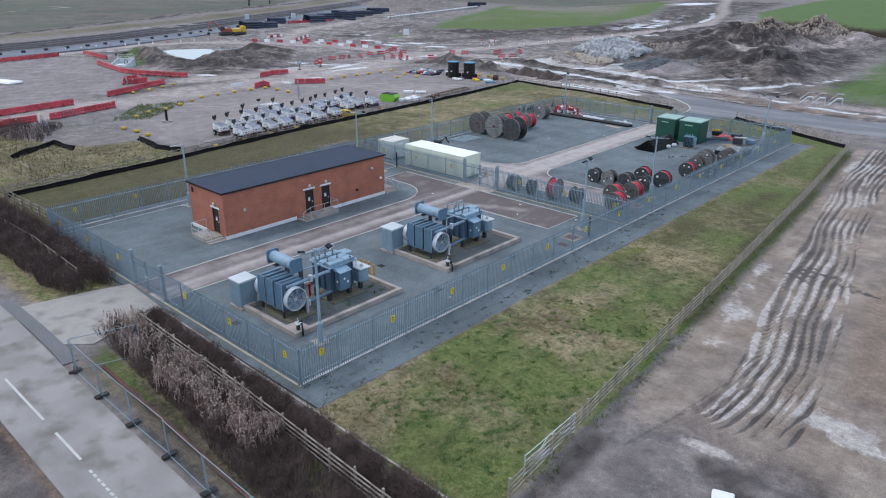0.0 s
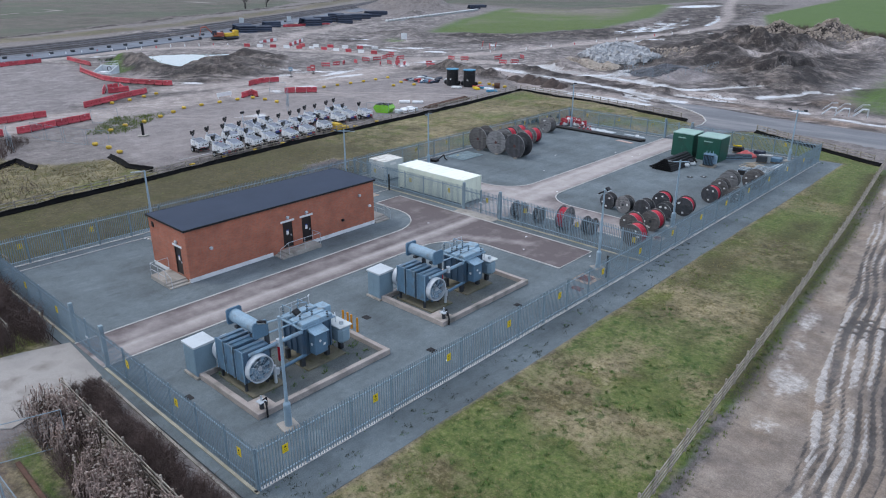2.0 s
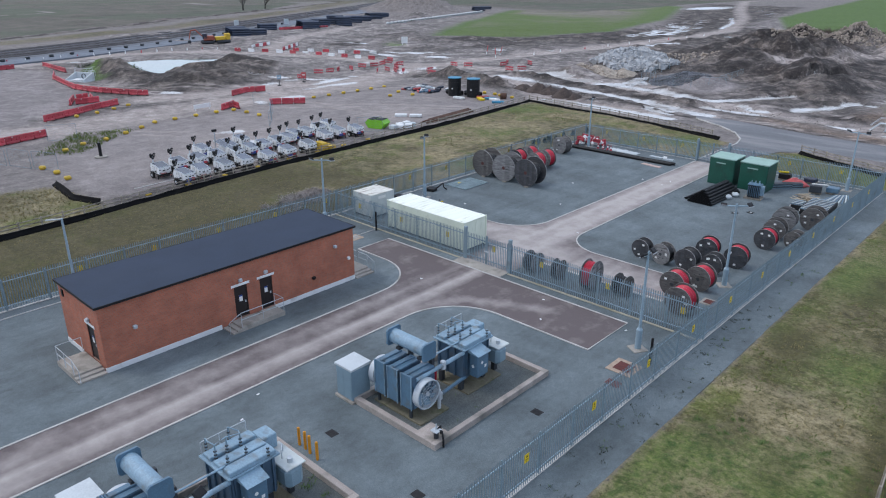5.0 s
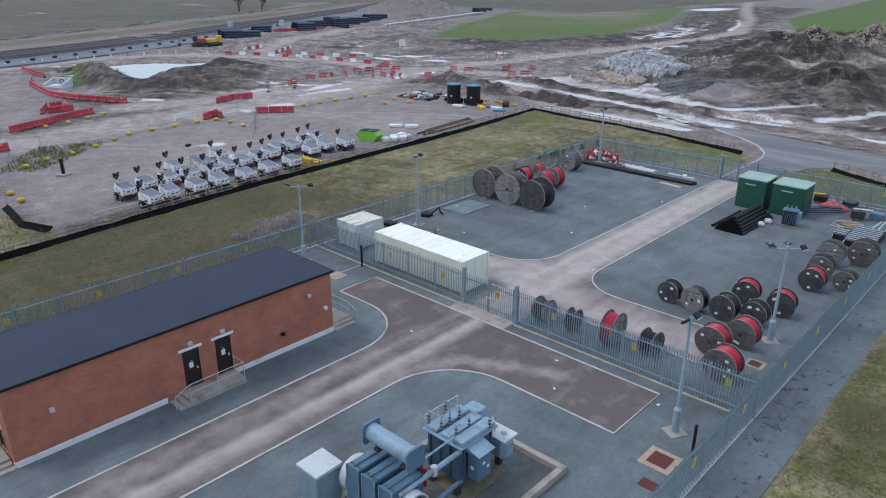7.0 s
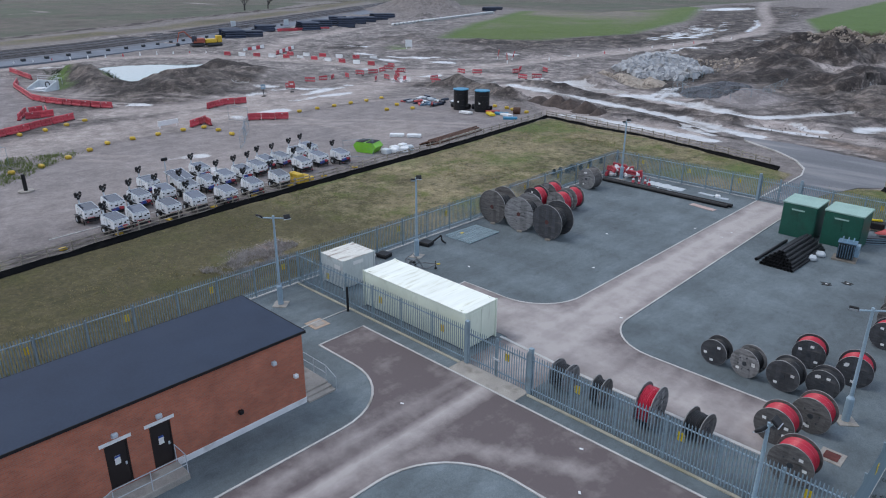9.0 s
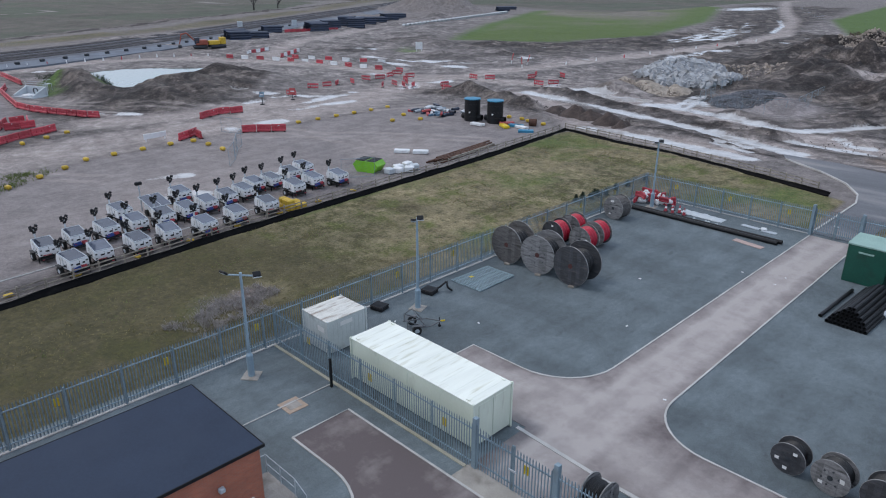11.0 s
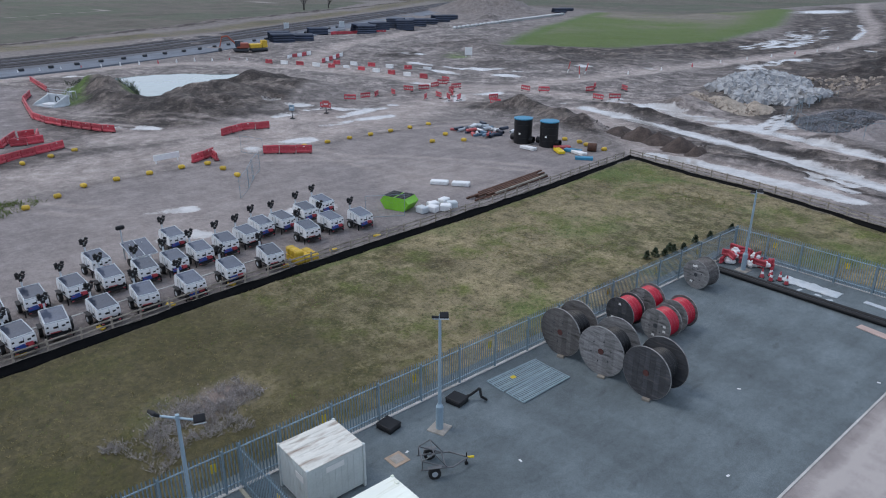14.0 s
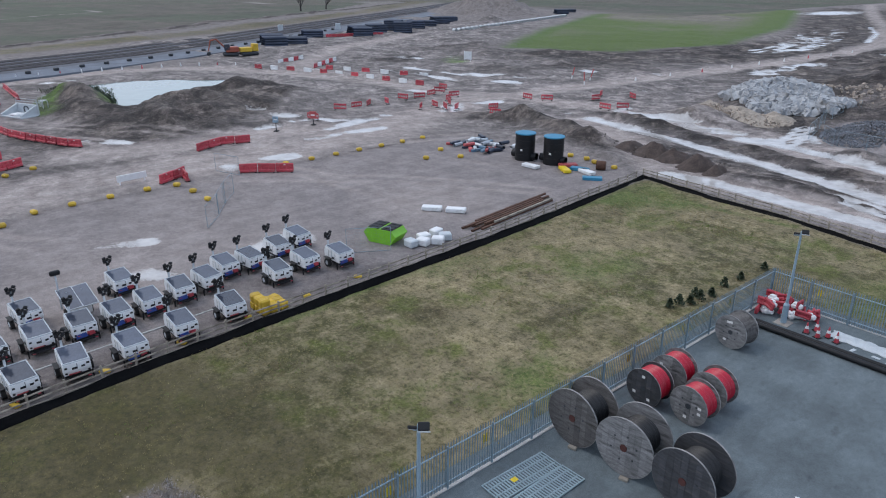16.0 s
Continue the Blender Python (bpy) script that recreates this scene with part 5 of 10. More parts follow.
# ---- palisade fences ----
def one_pale(h, z0=0.06):
    w = 0.03
    s = Shape()
    v = [(-w, 0.0, z0), (0, -0.02, z0), (w, 0.0, z0), (-w, 0.0, h - 0.1), (0, -0.02, h - 0.06), (w, 0.0, h - 0.1), (0, -0.01, h)]
    s.add(v, [(0, 1, 4, 3), (1, 2, 5, 4), (3, 4, 6), (4, 5, 6)])
    s.add([(p[0], p[1] + 0.004, p[2]) for p in v], [(3, 4, 1, 0), (4, 5, 2, 1), (6, 4, 3), (6, 5, 4)])
    return s.mesh("pale", STEEL)


PALE = one_pale(2.3)


GATE_PALE = one_pale(2.25, 0.14)


def infill(a, b, pitch, h, z0=0.06):
    """The farther pales of a fence, joined: folded strips with spiked tops."""
    s, w = Shape(), 0.03
    for k in range(int(round((b - a) / pitch))):
        x = a + (k + 0.5) * pitch
        v = [(x - w, 0.0, z0), (x, -0.02, z0), (x + w, 0.0, z0), (x - w, 0.0, h - 0.1), (x, -0.02, h - 0.06), (x + w, 0.0, h - 0.1), (x, -0.01, h)]
        s.add(v, [(0, 1, 4, 3), (1, 2, 5, 4), (3, 4, 6), (4, 5, 6)])
        s.add([(p[0], p[1] + 0.004, p[2]) for p in v], [(3, 4, 1, 0), (4, 5, 2, 1), (6, 4, 3), (6, 5, 4)])
    return s.mesh("infill", STEEL)


POST = Shape().box(-0.04, 0.04, 0.02, 0.11, -0.1, 2.16, c=0.01).mesh("post", STEEL)
FENCE_H = 2.3


def palisade(name, label, a, b, bay=2.6, posts_end=True, single=17):
    """A steel palisade fence from a to b; its pales face the right-hand side of that way. single: the bays whose pales are picked out one by one."""
    (x0, y0), (x1, y1) = a, b
    d = math.hypot(x1 - x0, y1 - y0)
    n = max(1, round(d / bay))
    q = d / n
    f = thing(name, label, "fence", pose(x0, y0, 0, 0, 0, math.degrees(math.atan2(y1 - y0, x1 - x0))), "palisade fences")
    # rails paler than the pales: the light on their tops is in the colour
    rail = Shape().box(0.0, q, 0.006, 0.045, -0.032, 0.032, c=0.006).mesh("rail", COLUMN_RAIL_GREY)
    count = int(round(q / 0.152))
    for k in range(n + 1):
        if k < n or posts_end:
            part("post", POST, None, f).location = (k * q, 0, 0)
        if k < n:
            if k < single:
                for j in range(count):
                    part("pale", PALE, None, f).location = (k * q + (j + 0.5) * q / count, 0, 0)
            for z in (0.32, 1.98):
                part("rail", rail, None, f).location = (k * q, 0, z)
    if n > single:
        part("infill", infill(single * q, d, q / count, FENCE_H), None, f, "farther blue-grey pales", kind="stuff")
    return f


FX0, FX1, FY0, FY1, FYM = -61.05, -27.1, 18.45, 93.7, 52.9
palisade("palisade_fence", "long blue-grey steel palisade fence beside the grass strip", (FX1, FY0), (FX1, FY1))
palisade("palisade_fence", "blue-grey steel palisade fence backing onto rough grass", (FX0, FY1), (FX0, FY0))
palisade("palisade_fence", "blue-grey steel palisade fence above the bare hedge", (-41.9, FY0), (FX1, FY0))
palisade("palisade_fence", "blue-grey steel palisade fence beside the dark bramble hedge", (FX0, FY0), (-46.1, FY0))
palisade("palisade_fence", "blue-grey steel palisade fence behind the white stores", (FX0, FYM), (-45.8, FYM))
palisade("palisade_fence", "blue-grey steel palisade fence in front of the small cable reels", (-41.5, FYM), (FX1, FYM))
palisade("palisade_fence", "blue-grey steel palisade fence behind the red barrier pile", (-46.2, FY1), (FX0, FY1))
palisade("palisade_fence", "blue-grey steel palisade fence behind the green cabinets", (FX1, FY1), (-42.4, FY1))


def gate(name, label, a, b, open_angle=0.0):
    """A pair of palisade gate leaves between two heavy posts."""
    (x0, y0), (x1, y1) = a, b
    d = math.hypot(x1 - x0, y1 - y0)
    g = thing(name, label, "gate", pose(x0, y0, 0, 0, 0, math.degrees(math.atan2(y1 - y0, x1 - x0))), "palisade gates")
    for x in (0, d):
        part("gate_post", Shape().box(x - 0.11, x + 0.11, -0.02, 0.2, -0.1, 2.55, c=0.015), STEEL, g)
    half = d / 2 - 0.13
    for x in (0.12, d / 2 + 0.01):
        leaf = part("gate_leaf", Shape().box(x, x + 0.06, 0.01, 0.07, 0.1, 2.3).box(x + half - 0.06, x + half, 0.01, 0.07, 0.1, 2.3).box(x, x + half, 0.012, 0.06, 0.38, 0.45).box(x, x + half, 0.012, 0.06, 1.82, 1.89), STEEL, g)
        count = int(round(half / 0.152))
        for j in range(count):
            part("pale", GATE_PALE, None, leaf).location = (x + (j + 0.5) * half / count, 0, 0)
    part("bolt", Shape().box(d / 2 - 0.2, d / 2 + 0.2, -0.03, 0.01, 1.05, 1.15, c=0.01), PALE_STEEL, g, "galvanised slide bolt")
    return g


gate("gate_1", "closed steel palisade double gate between the two yards", (-45.75, FYM), (-41.55, FYM))
gate("gate_2", "closed steel palisade double gate at the entrance drive", (-46.05, FY0), (-41.95, FY0))
gate("gate_3", "closed steel palisade double gate to the road beyond", (-42.5, FY1), (-46.1, FY1))

sign_mesh = Shape().box(-0.15, 0.15, -0.006, 0.006, -0.21, 0.21).mesh("plate", SIGN_YELLOW)
tri_mesh = Shape().add([(-0.06, -0.009, 0.05), (0.06, -0.009, 0.05), (0, -0.009, 0.15), (-0.06, -0.003, 0.05), (0.06, -0.003, 0.05), (0, -0.003, 0.15)], [(0, 1, 2), (3, 5, 4), (0, 3, 4, 1), (1, 4, 5, 2), (2, 5, 3, 0)]).mesh("symbol", BLACK)
bars_mesh = Shape().box(-0.09, 0.09, -0.009, -0.003, -0.06, -0.04).box(-0.09, 0.09, -0.009, -0.003, -0.14, -0.125).mesh("lettering", BLACK)


def warning_sign(x, y, turn):
    s = thing("warning_sign", "yellow warning plate with a black triangle on the palisade", "sign", pose(x, y, 1.45, 0, 0, turn), "fence warning signs")
    part("plate", sign_mesh, None, s)
    part("symbol", tri_mesh, None, s, "black triangle symbol")
    part("lettering", bars_mesh, None, s, "black printed bars")


for k in range(14):
    warning_sign(FX1 + 0.035, 19.9 + 5.22 * k, 90)
for k in range(14):
    warning_sign(FX0 - 0.035, 20.6 + 5.2 * k, -90)
for x in (-28.3, -33.7, -38.8, -48.2, -53.4, -58.6):
    warning_sign(x, FY0 - 0.035, 0)
for x in (-28.5, -33.6, -38.8, -43.0, -47.6, -52.7, -57.8):
    warning_sign(x, FYM + 0.055, 180)
for x in (-31, -36, -48, -53, -58):
    warning_sign(x, FY1 + 0.035, 180)


# ---- timber fences ----
rail_cache = {}


def rail_fence(label, pts, h=1.15, rails=3, bay=1.8, mat_=None):
    f = thing("post_and_rail_fence", label, "fence", None, "timber fences")
    mat_ = mat_ or WOOD
    if ("post", h) not in rail_cache:
        rail_cache["post", h] = Shape().box(-0.055, 0.055, -0.05, 0.05, -0.3, h, c=0.012).mesh("post", WOOD)
    st = stations(pts, bay)
    for i, (x, y, turn) in enumerate(st):
        lean = random.uniform(-2, 2)
        part("post", rail_cache["post", h], None, f).matrix_basis = pose(x, y, 0, lean, random.uniform(-2, 2), turn)
        if i + 1 < len(st):
            x1, y1, _ = st[i + 1]
            d, a = math.hypot(x1 - x, y1 - y), math.degrees(math.atan2(y1 - y, x1 - x))
            key = ("rail", round(d, 1))
            if key not in rail_cache:
                rail_cache[key] = Shape().box(-0.03, round(d, 1) + 0.03, -0.02, 0.02, -0.045, 0.045, c=0.008).mesh("rail", WOOD)
            for k in range(rails):
                z = h - 0.12 - k * (h - 0.3) / max(1, rails - 0.4)
                part("rail", rail_cache[key], None, f).matrix_basis = pose(x, y, z, 0, random.uniform(-0.7, 0.7), a) @ pose(0, -0.07, 0)
    return f


rail_fence("weathered timber post-and-rail fence between grass and churned clay", [(-13.75, 19.0), (-14.7, 28.5), (-16.5, 50.6), (-18.4, 72), (-21, 96.5)], 1.2, 4)
rail_fence("weathered timber post-and-rail fence running through bare shrubs", [(-40.4, 15.75), (-28, 15.5), (-14, 14.9)], 1.25, 4)
rail_fence("weathered timber post-and-rail fence in the dark brambles", [(-49, 15.8), (-58, 16.1), (-72, 15.5)], 1.2, 3)
rail_fence("weathered timber post-and-rail fence beside the compound corner", [(-60.2, 19.4), (-74.2, 18.8)], 1.2, 3)
rail_fence("timber post-and-rail fence along the lighting tower yard", [(-74.4, 19.2), (-76.1, 36), (-77.6, 47), (-79.3, 62), (-81, 88), (-83.5, 112)], 1.1, 3)
rail_fence("pale timber post-and-rail fence along the wet ditch", [(-83.5, 112), (-67.2, 110.4), (-54, 107.7), (-48.2, 106)], 1.1, 3)
rail_fence("dark timber post-and-rail fence beside the road", [(-38.4, 105.4), (-30, 101.2), (-21.2, 96.8)], 1.1, 3)


def silt_sheet(label, pts, h=0.62, off=0.12):
    """Black plastic sheeting draped along the foot of a fence."""
    st = stations(pts, 0.4)
    s = Shape()
    rows = 4
    for i, (x, y, turn) in enumerate(st):
        nx_, ny_ = math.sin(radians(turn)), -math.cos(radians(turn))
        top = h * (0.82 + 0.3 * noise.noise((x * 0.4, y * 0.4, 3)))
        for k in range(rows):
            f = k / (rows - 1)
            o = off + 0.45 * (1 - f) ** 2 + 0.08 * noise.noise((x * 0.9, y * 0.9, k * 0.7))
            s.v.append((x + nx_ * o, y + ny_ * o, -0.03 + top * f))
    n = len(st)
    s.f += [(i * rows + k, (i + 1) * rows + k, (i + 1) * rows + k + 1, i * rows + k + 1) for i in range(n - 1) for k in range(rows - 1)]
    ob = solid("silt_sheet", s, SILT, label, "sheeting", smooth=True)
    mod = ob.modifiers.new("thickness", "SOLIDIFY")
    mod.thickness = 0.02
    return ob


silt_sheet("black plastic sheeting along the foot of the timber fence", [(-74.4, 19.2), (-76.1, 36), (-77.6, 47), (-79.3, 62), (-81, 88), (-83.5, 112)], 0.52)
silt_sheet("black plastic sheeting below the ditch-side fence", [(-83.5, 112), (-67.2, 110.4), (-54, 107.7), (-48.2, 106)], 0.45)
silt_sheet("black plastic sheeting below the roadside fence", [(-38.4, 105.4), (-30, 101.2), (-21.2, 96.8)], 0.45)
silt_sheet("black sheeting edging the rough ground", [(-90, 24.5), (-94.5, 31), (-88.5, 31.5)], 0.6)
silt_sheet("black sheeting edging the lighting tower yard", [(-89, 39.5), (-82.5, 38.8), (-79, 40)], 0.6)


# ---- temporary mesh fence by the road ----
def mesh_panel(length=3.4, h=2.0):
    s = Shape().tube([(0, 0, 0.06), (0, 0, h), (length, 0, h), (length, 0, 0.06), (0, 0, 0.06)], 0.021)
    w = Shape()
    for k in range(1, int(length / 0.13)):
        w.box(k * 0.13 - 0.0013, k * 0.13 + 0.0013, -0.0013, 0.0013, 0.08, h)
    for k in range(1, 8):
        w.box(0, length, -0.0013, 0.0013, k * 0.25 - 0.0013, k * 0.25 + 0.0013)
    return s.mesh("panel_frame", STEEL), w.mesh("wire", STEEL)


pf, pw = mesh_panel()
foot = Shape().box(-0.35, 0.35, -0.11, 0.11, 0, 0.12, c=0.03).mesh("rubber_foot", RUBBER)
for x, y, turn in ((-37.2, 10.95, -1), (-33.7, 10.9, 0), (-30.2, 10.9, 1), (-26.7, 10.9, -1), (-23.2, 10.85, 0), (-19.7, 10.85, 0), (-37.3, 11.0, 72)):
    f = thing("site_fence_panel", "galvanised wire-mesh temporary fence panel on rubber feet", "fence panel", pose(x, y, 0, 2, 0, turn), "temporary fence panels")
    part("panel_frame", pf, None, f)
    part("wire", pw, None, f, kind="stuff")
    for px in (0.0, 3.4):
        part("rubber_foot", foot, None, f).matrix_basis = pose(px, 0, 0, 0, 0, 90)
solid("timber_baulk", Shape().box(-16, 0, -0.1, 0.1, 0, 0.16, c=0.02), RUST, "long rust-brown timber edging on the verge", "timber", pose(-20.5, 11.75, 0, 0, 0, -1.5))


# ---- switch house ----
def switch_house():
    x0, x1, y0, y1, h = -54.15, -48.9, 27.4, 44.75, 3.85
    b = thing("switch_house", "flat-roofed red brick switch house with dark brown doors", "building")
    t = 0.3
    # walls with real openings: (start, end) along the wall, from floor 0.32 to the head at 2.38
    def wall(name, axis, fixed, a, c, out, doors):
        s = Shape()
        lo, hi = min(fixed, fixed - out * t), max(fixed, fixed - out * t)
        us = sorted({a, c} | {e for d in doors for e in d})
        zs = [0.0, 0.3, 2.38, h] if doors else [0.0, h]
        full = {(i, k) for i in range(len(us) - 1) for k in range(len(zs) - 1) if not (k == 1 and any(p <= us[i] < q for p, q in doors))}
        place = {}

        def vert(i, k, side):
            if (i, k, side) not in place:
                place[i, k, side] = len(s.v)
                w = hi if side else lo
                s.v.append((w, us[i], zs[k]) if axis == "y" else (us[i], w, zs[k]))
            return place[i, k, side]

        for i, k in full:
            for side in (0, 1):
                s.f.append(tuple(vert(*p, side) for p in ((i, k), (i + 1, k), (i + 1, k + 1), (i, k + 1))))
            for (di, dk), (p, q) in (((-1, 0), ((i, k), (i, k + 1))), ((1, 0), ((i + 1, k), (i + 1, k + 1))), ((0, -1), ((i, k), (i + 1, k))), ((0, 1), ((i, k + 1), (i + 1, k + 1)))):
                if (i + di, k + dk) not in full:
                    s.f.append((vert(*p, 0), vert(*q, 0), vert(*q, 1), vert(*p, 1)))
        return part(name, s, BRICK, b)

    wall("wall_front", "y", x1, y0 + t, y1 - t, 1, [(35.35, 36.25), (37.15, 38.05)])
    wall("wall_back", "y", x0, y0 + t, y1 - t, -1, [])
    wall("wall_end", "x", y0, x0, x1, -1, [(-50.7, -49.75)])
    wall("wall_end", "x", y1, x0, x1, 1, [(-50.7, -49.75)])
    # pale plinth, proud of the brick, broken at the doors
    p = 0.035
    for (u0, u1) in ((y0, 34.3), (38.1, y1)):
        part("plinth", Shape().box(x1 + 0.002, x1 + p, u0, u1, -0.05, 0.3, c=0.008), WHITE, b, "pale rendered plinth")
    part("plinth", Shape().box(x0 - p, x0 - 0.002, y0, y1, -0.05, 0.3, c=0.008), WHITE, b)
    for fixed, out in ((y0, -1), (y1, 1)):
        u = sorted((fixed + out * 0.002, fixed + out * p))
        for (a, c) in ((x0, -51.9), (-49.0, x1)):
            part("plinth", Shape().box(a, c, u[0], u[1], -0.05, 0.3, c=0.008), WHITE, b)
    part("roof", Shape().box(x0 - 0.12, x1 + 0.12, y0 - 0.12, y1 + 0.12, h + 0.002, h + 0.1, c=0.02), ROOF, b, "dark grey roof membrane")
    part("fascia", Shape().box(x1 + 0.122, x1 + 0.15, y0 - 0.15, y1 + 0.15, h - 0.03, h + 0.105).box(x0 - 0.15, x0 - 0.122, y0 - 0.15, y1 + 0.15, h - 0.03, h + 0.105).box(x0 - 0.122, x1 + 0.122, y0 - 0.15, y0 - 0.122, h - 0.03, h + 0.105).box(x0 - 0.122, x1 + 0.122, y1 + 0.122, y1 + 0.15, h - 0.03, h + 0.105), BLACK, b, "black roof edge trim")

    def door(x, y, turn, w):
        m = pose(x, y, 0, 0, 0, turn)
        d = part("door", Shape().box(-w / 2 + 0.05, w / 2 - 0.05, 0.06, 0.11, 0.32, 2.32, m=m, c=0.01), DOOR, b, "dark brown steel door")
        part("door_frame", Shape().box(-w / 2, -w / 2 + 0.05, 0.03, 0.14, 0.31, 2.37, m=m).box(w / 2 - 0.05, w / 2, 0.03, 0.14, 0.31, 2.37, m=m).box(-w / 2 + 0.05, w / 2 - 0.05, 0.03, 0.14, 2.32, 2.37, m=m), DOOR, d)
        part("notice", Shape().box(-0.12, 0.1, 0.052, 0.058, 1.35, 1.75, m=m), LABEL_WHITE, d, "white paper notice")
        part("notice_heading", Shape().box(-0.12, 0.1, 0.048, 0.0515, 1.66, 1.75, m=m), BLUE, d, "blue printed band")
        part("handle", Shape().box(w / 2 - 0.2, w / 2 - 0.12, 0.01, 0.058, 1.2, 1.34, m=m, c=0.01), PALE_STEEL, d, "metal lever handle")
        part("lintel", Shape().box(-w / 2 - 0.18, w / 2 + 0.18, -0.03, -0.004, 2.4, 2.56, m=m, c=0.006), WHITE, b, "pale stone lintel")
        lamp = part("wall_lamp", Shape().box(-0.13, 0.13, -0.16, -0.004, 2.66, 2.88, m=m, c=0.04), PALE_STEEL, b, "small bulkhead lamp")
        return lamp

    door(x1, 35.8, 90, 0.9)
    door(x1, 37.6, 90, 0.9)
    door(-50.22, y0, 0, 0.95)
    door(-50.22, y1, 180, 0.95)
    for y, z, mat_ in ((29.2, 2.15, PALE_STEEL), (43.1, 2.9, PALE_STEEL), (44.2, 1.75, WHITE), (41.2, 1.2, BLACK)):
        part("bracket_lamp", Shape().box(x1 + 0.004, x1 + 0.2, y - 0.11, y + 0.11, z - 0.1, z + 0.1, c=0.03), mat_, b, "small wall-mounted fitting")
    part("vent", Shape().box(x0 + 0.5, x0 + 0.75, y0 - 0.06, y0 - 0.004, 3.1, 3.5, c=0.01), BLACK, b, "small dark vent")
    return b


switch_house()


def landing(label, m, L, W, steps_dir):
    """A concrete landing with two steps at one end and a tubular handrail round it. Local x along it, y outwards."""
    s = thing("door_landing", label, "steps", m, "door landings")
    part("platform", Shape().box(0, L, 0, W, -0.05, 0.3, c=0.02), CONCRETE, s)
    for k in (1, 2):
        part("step", Shape().box(-0.3 * k, -0.3 * k + 0.295, 0, W, -0.05, 0.3 - 0.1 * k, c=0.015) if steps_dir < 0 else Shape().box(L + 0.005 + 0.3 * (k - 1), L + 0.3 * k, 0, W, -0.05, 0.3 - 0.1 * k, c=0.015), CONCRETE, s)
    y = W - 0.06
    for z in (0.75, 1.2):
        part("handrail", Shape().tube([(0.05, y, z), (L - 0.05, y, z)], 0.02), PALE_STEEL, s)
    e = -0.75 if steps_dir < 0 else L + 0.75
    c = 0.05 if steps_dir < 0 else L - 0.05
    part("stair_rail", Shape().tube([(c, y, 1.2), (e, y, 0.85), (e, y, 0.1)], 0.02), PALE_STEEL, s)
    o = L - 0.05 if steps_dir < 0 else 0.05
    part("end_rail", Shape().tube([(o, y, 1.2), (o, 0.1, 1.2), (o, 0.1, 0.3)], 0.02), PALE_STEEL, s)
    for x in (0.05, L / 2, L - 0.05):
        part("post", Shape().cyl((x, y, 0.28), (x, y, 1.2), 0.02, 6), PALE_STEEL, s)
    return s


landing("concrete door landing with tubular handrail along the brick wall", pose(-48.86, 34.95, 0) @ Matrix(((0, 1, 0, 0), (1, 0, 0, 0), (0, 0, 1, 0), (0, 0, 0, 1))), 3.1, 1.15, -1)
landing("concrete door landing with tubular handrail at the gable end", pose(-49.4, 27.36, 0, 0, 0, 180), 2.3, 1.5, -1)
landing("concrete door landing with steps and tubular handrail beside the kerb", pose(-51.5, 44.79, 0), 2.2, 1.6, 1)


# ---- stores and cabinets ----
def ribs_on(parent, a, b, z0, z1, mat_, pitch=0.28, depth=0.03):
    """Upright corrugations, proud of the four walls of a box."""
    n, k2 = int(2 * a / pitch), max(2, int(2 * b / pitch))
    w = pitch * 0.27
    for k in range(n):
        x = -a + (k + 0.5) * 2 * a / n
        part("rib", Shape().box(x - w, x + w, -b - depth, -b - 0.001, z0, z1), mat_, parent)
        part("rib", Shape().box(x - w, x + w, b + 0.001, b + depth, z0, z1), mat_, parent)
    for k in range(k2):
        y = -b + (k + 0.5) * 2 * b / k2
        part("rib", Shape().box(-a - depth, -a - 0.001, y - w, y + w, z0, z1), mat_, parent)
        part("rib", Shape().box(a + 0.001, a + depth, y - w, y + w, z0, z1), mat_, parent)


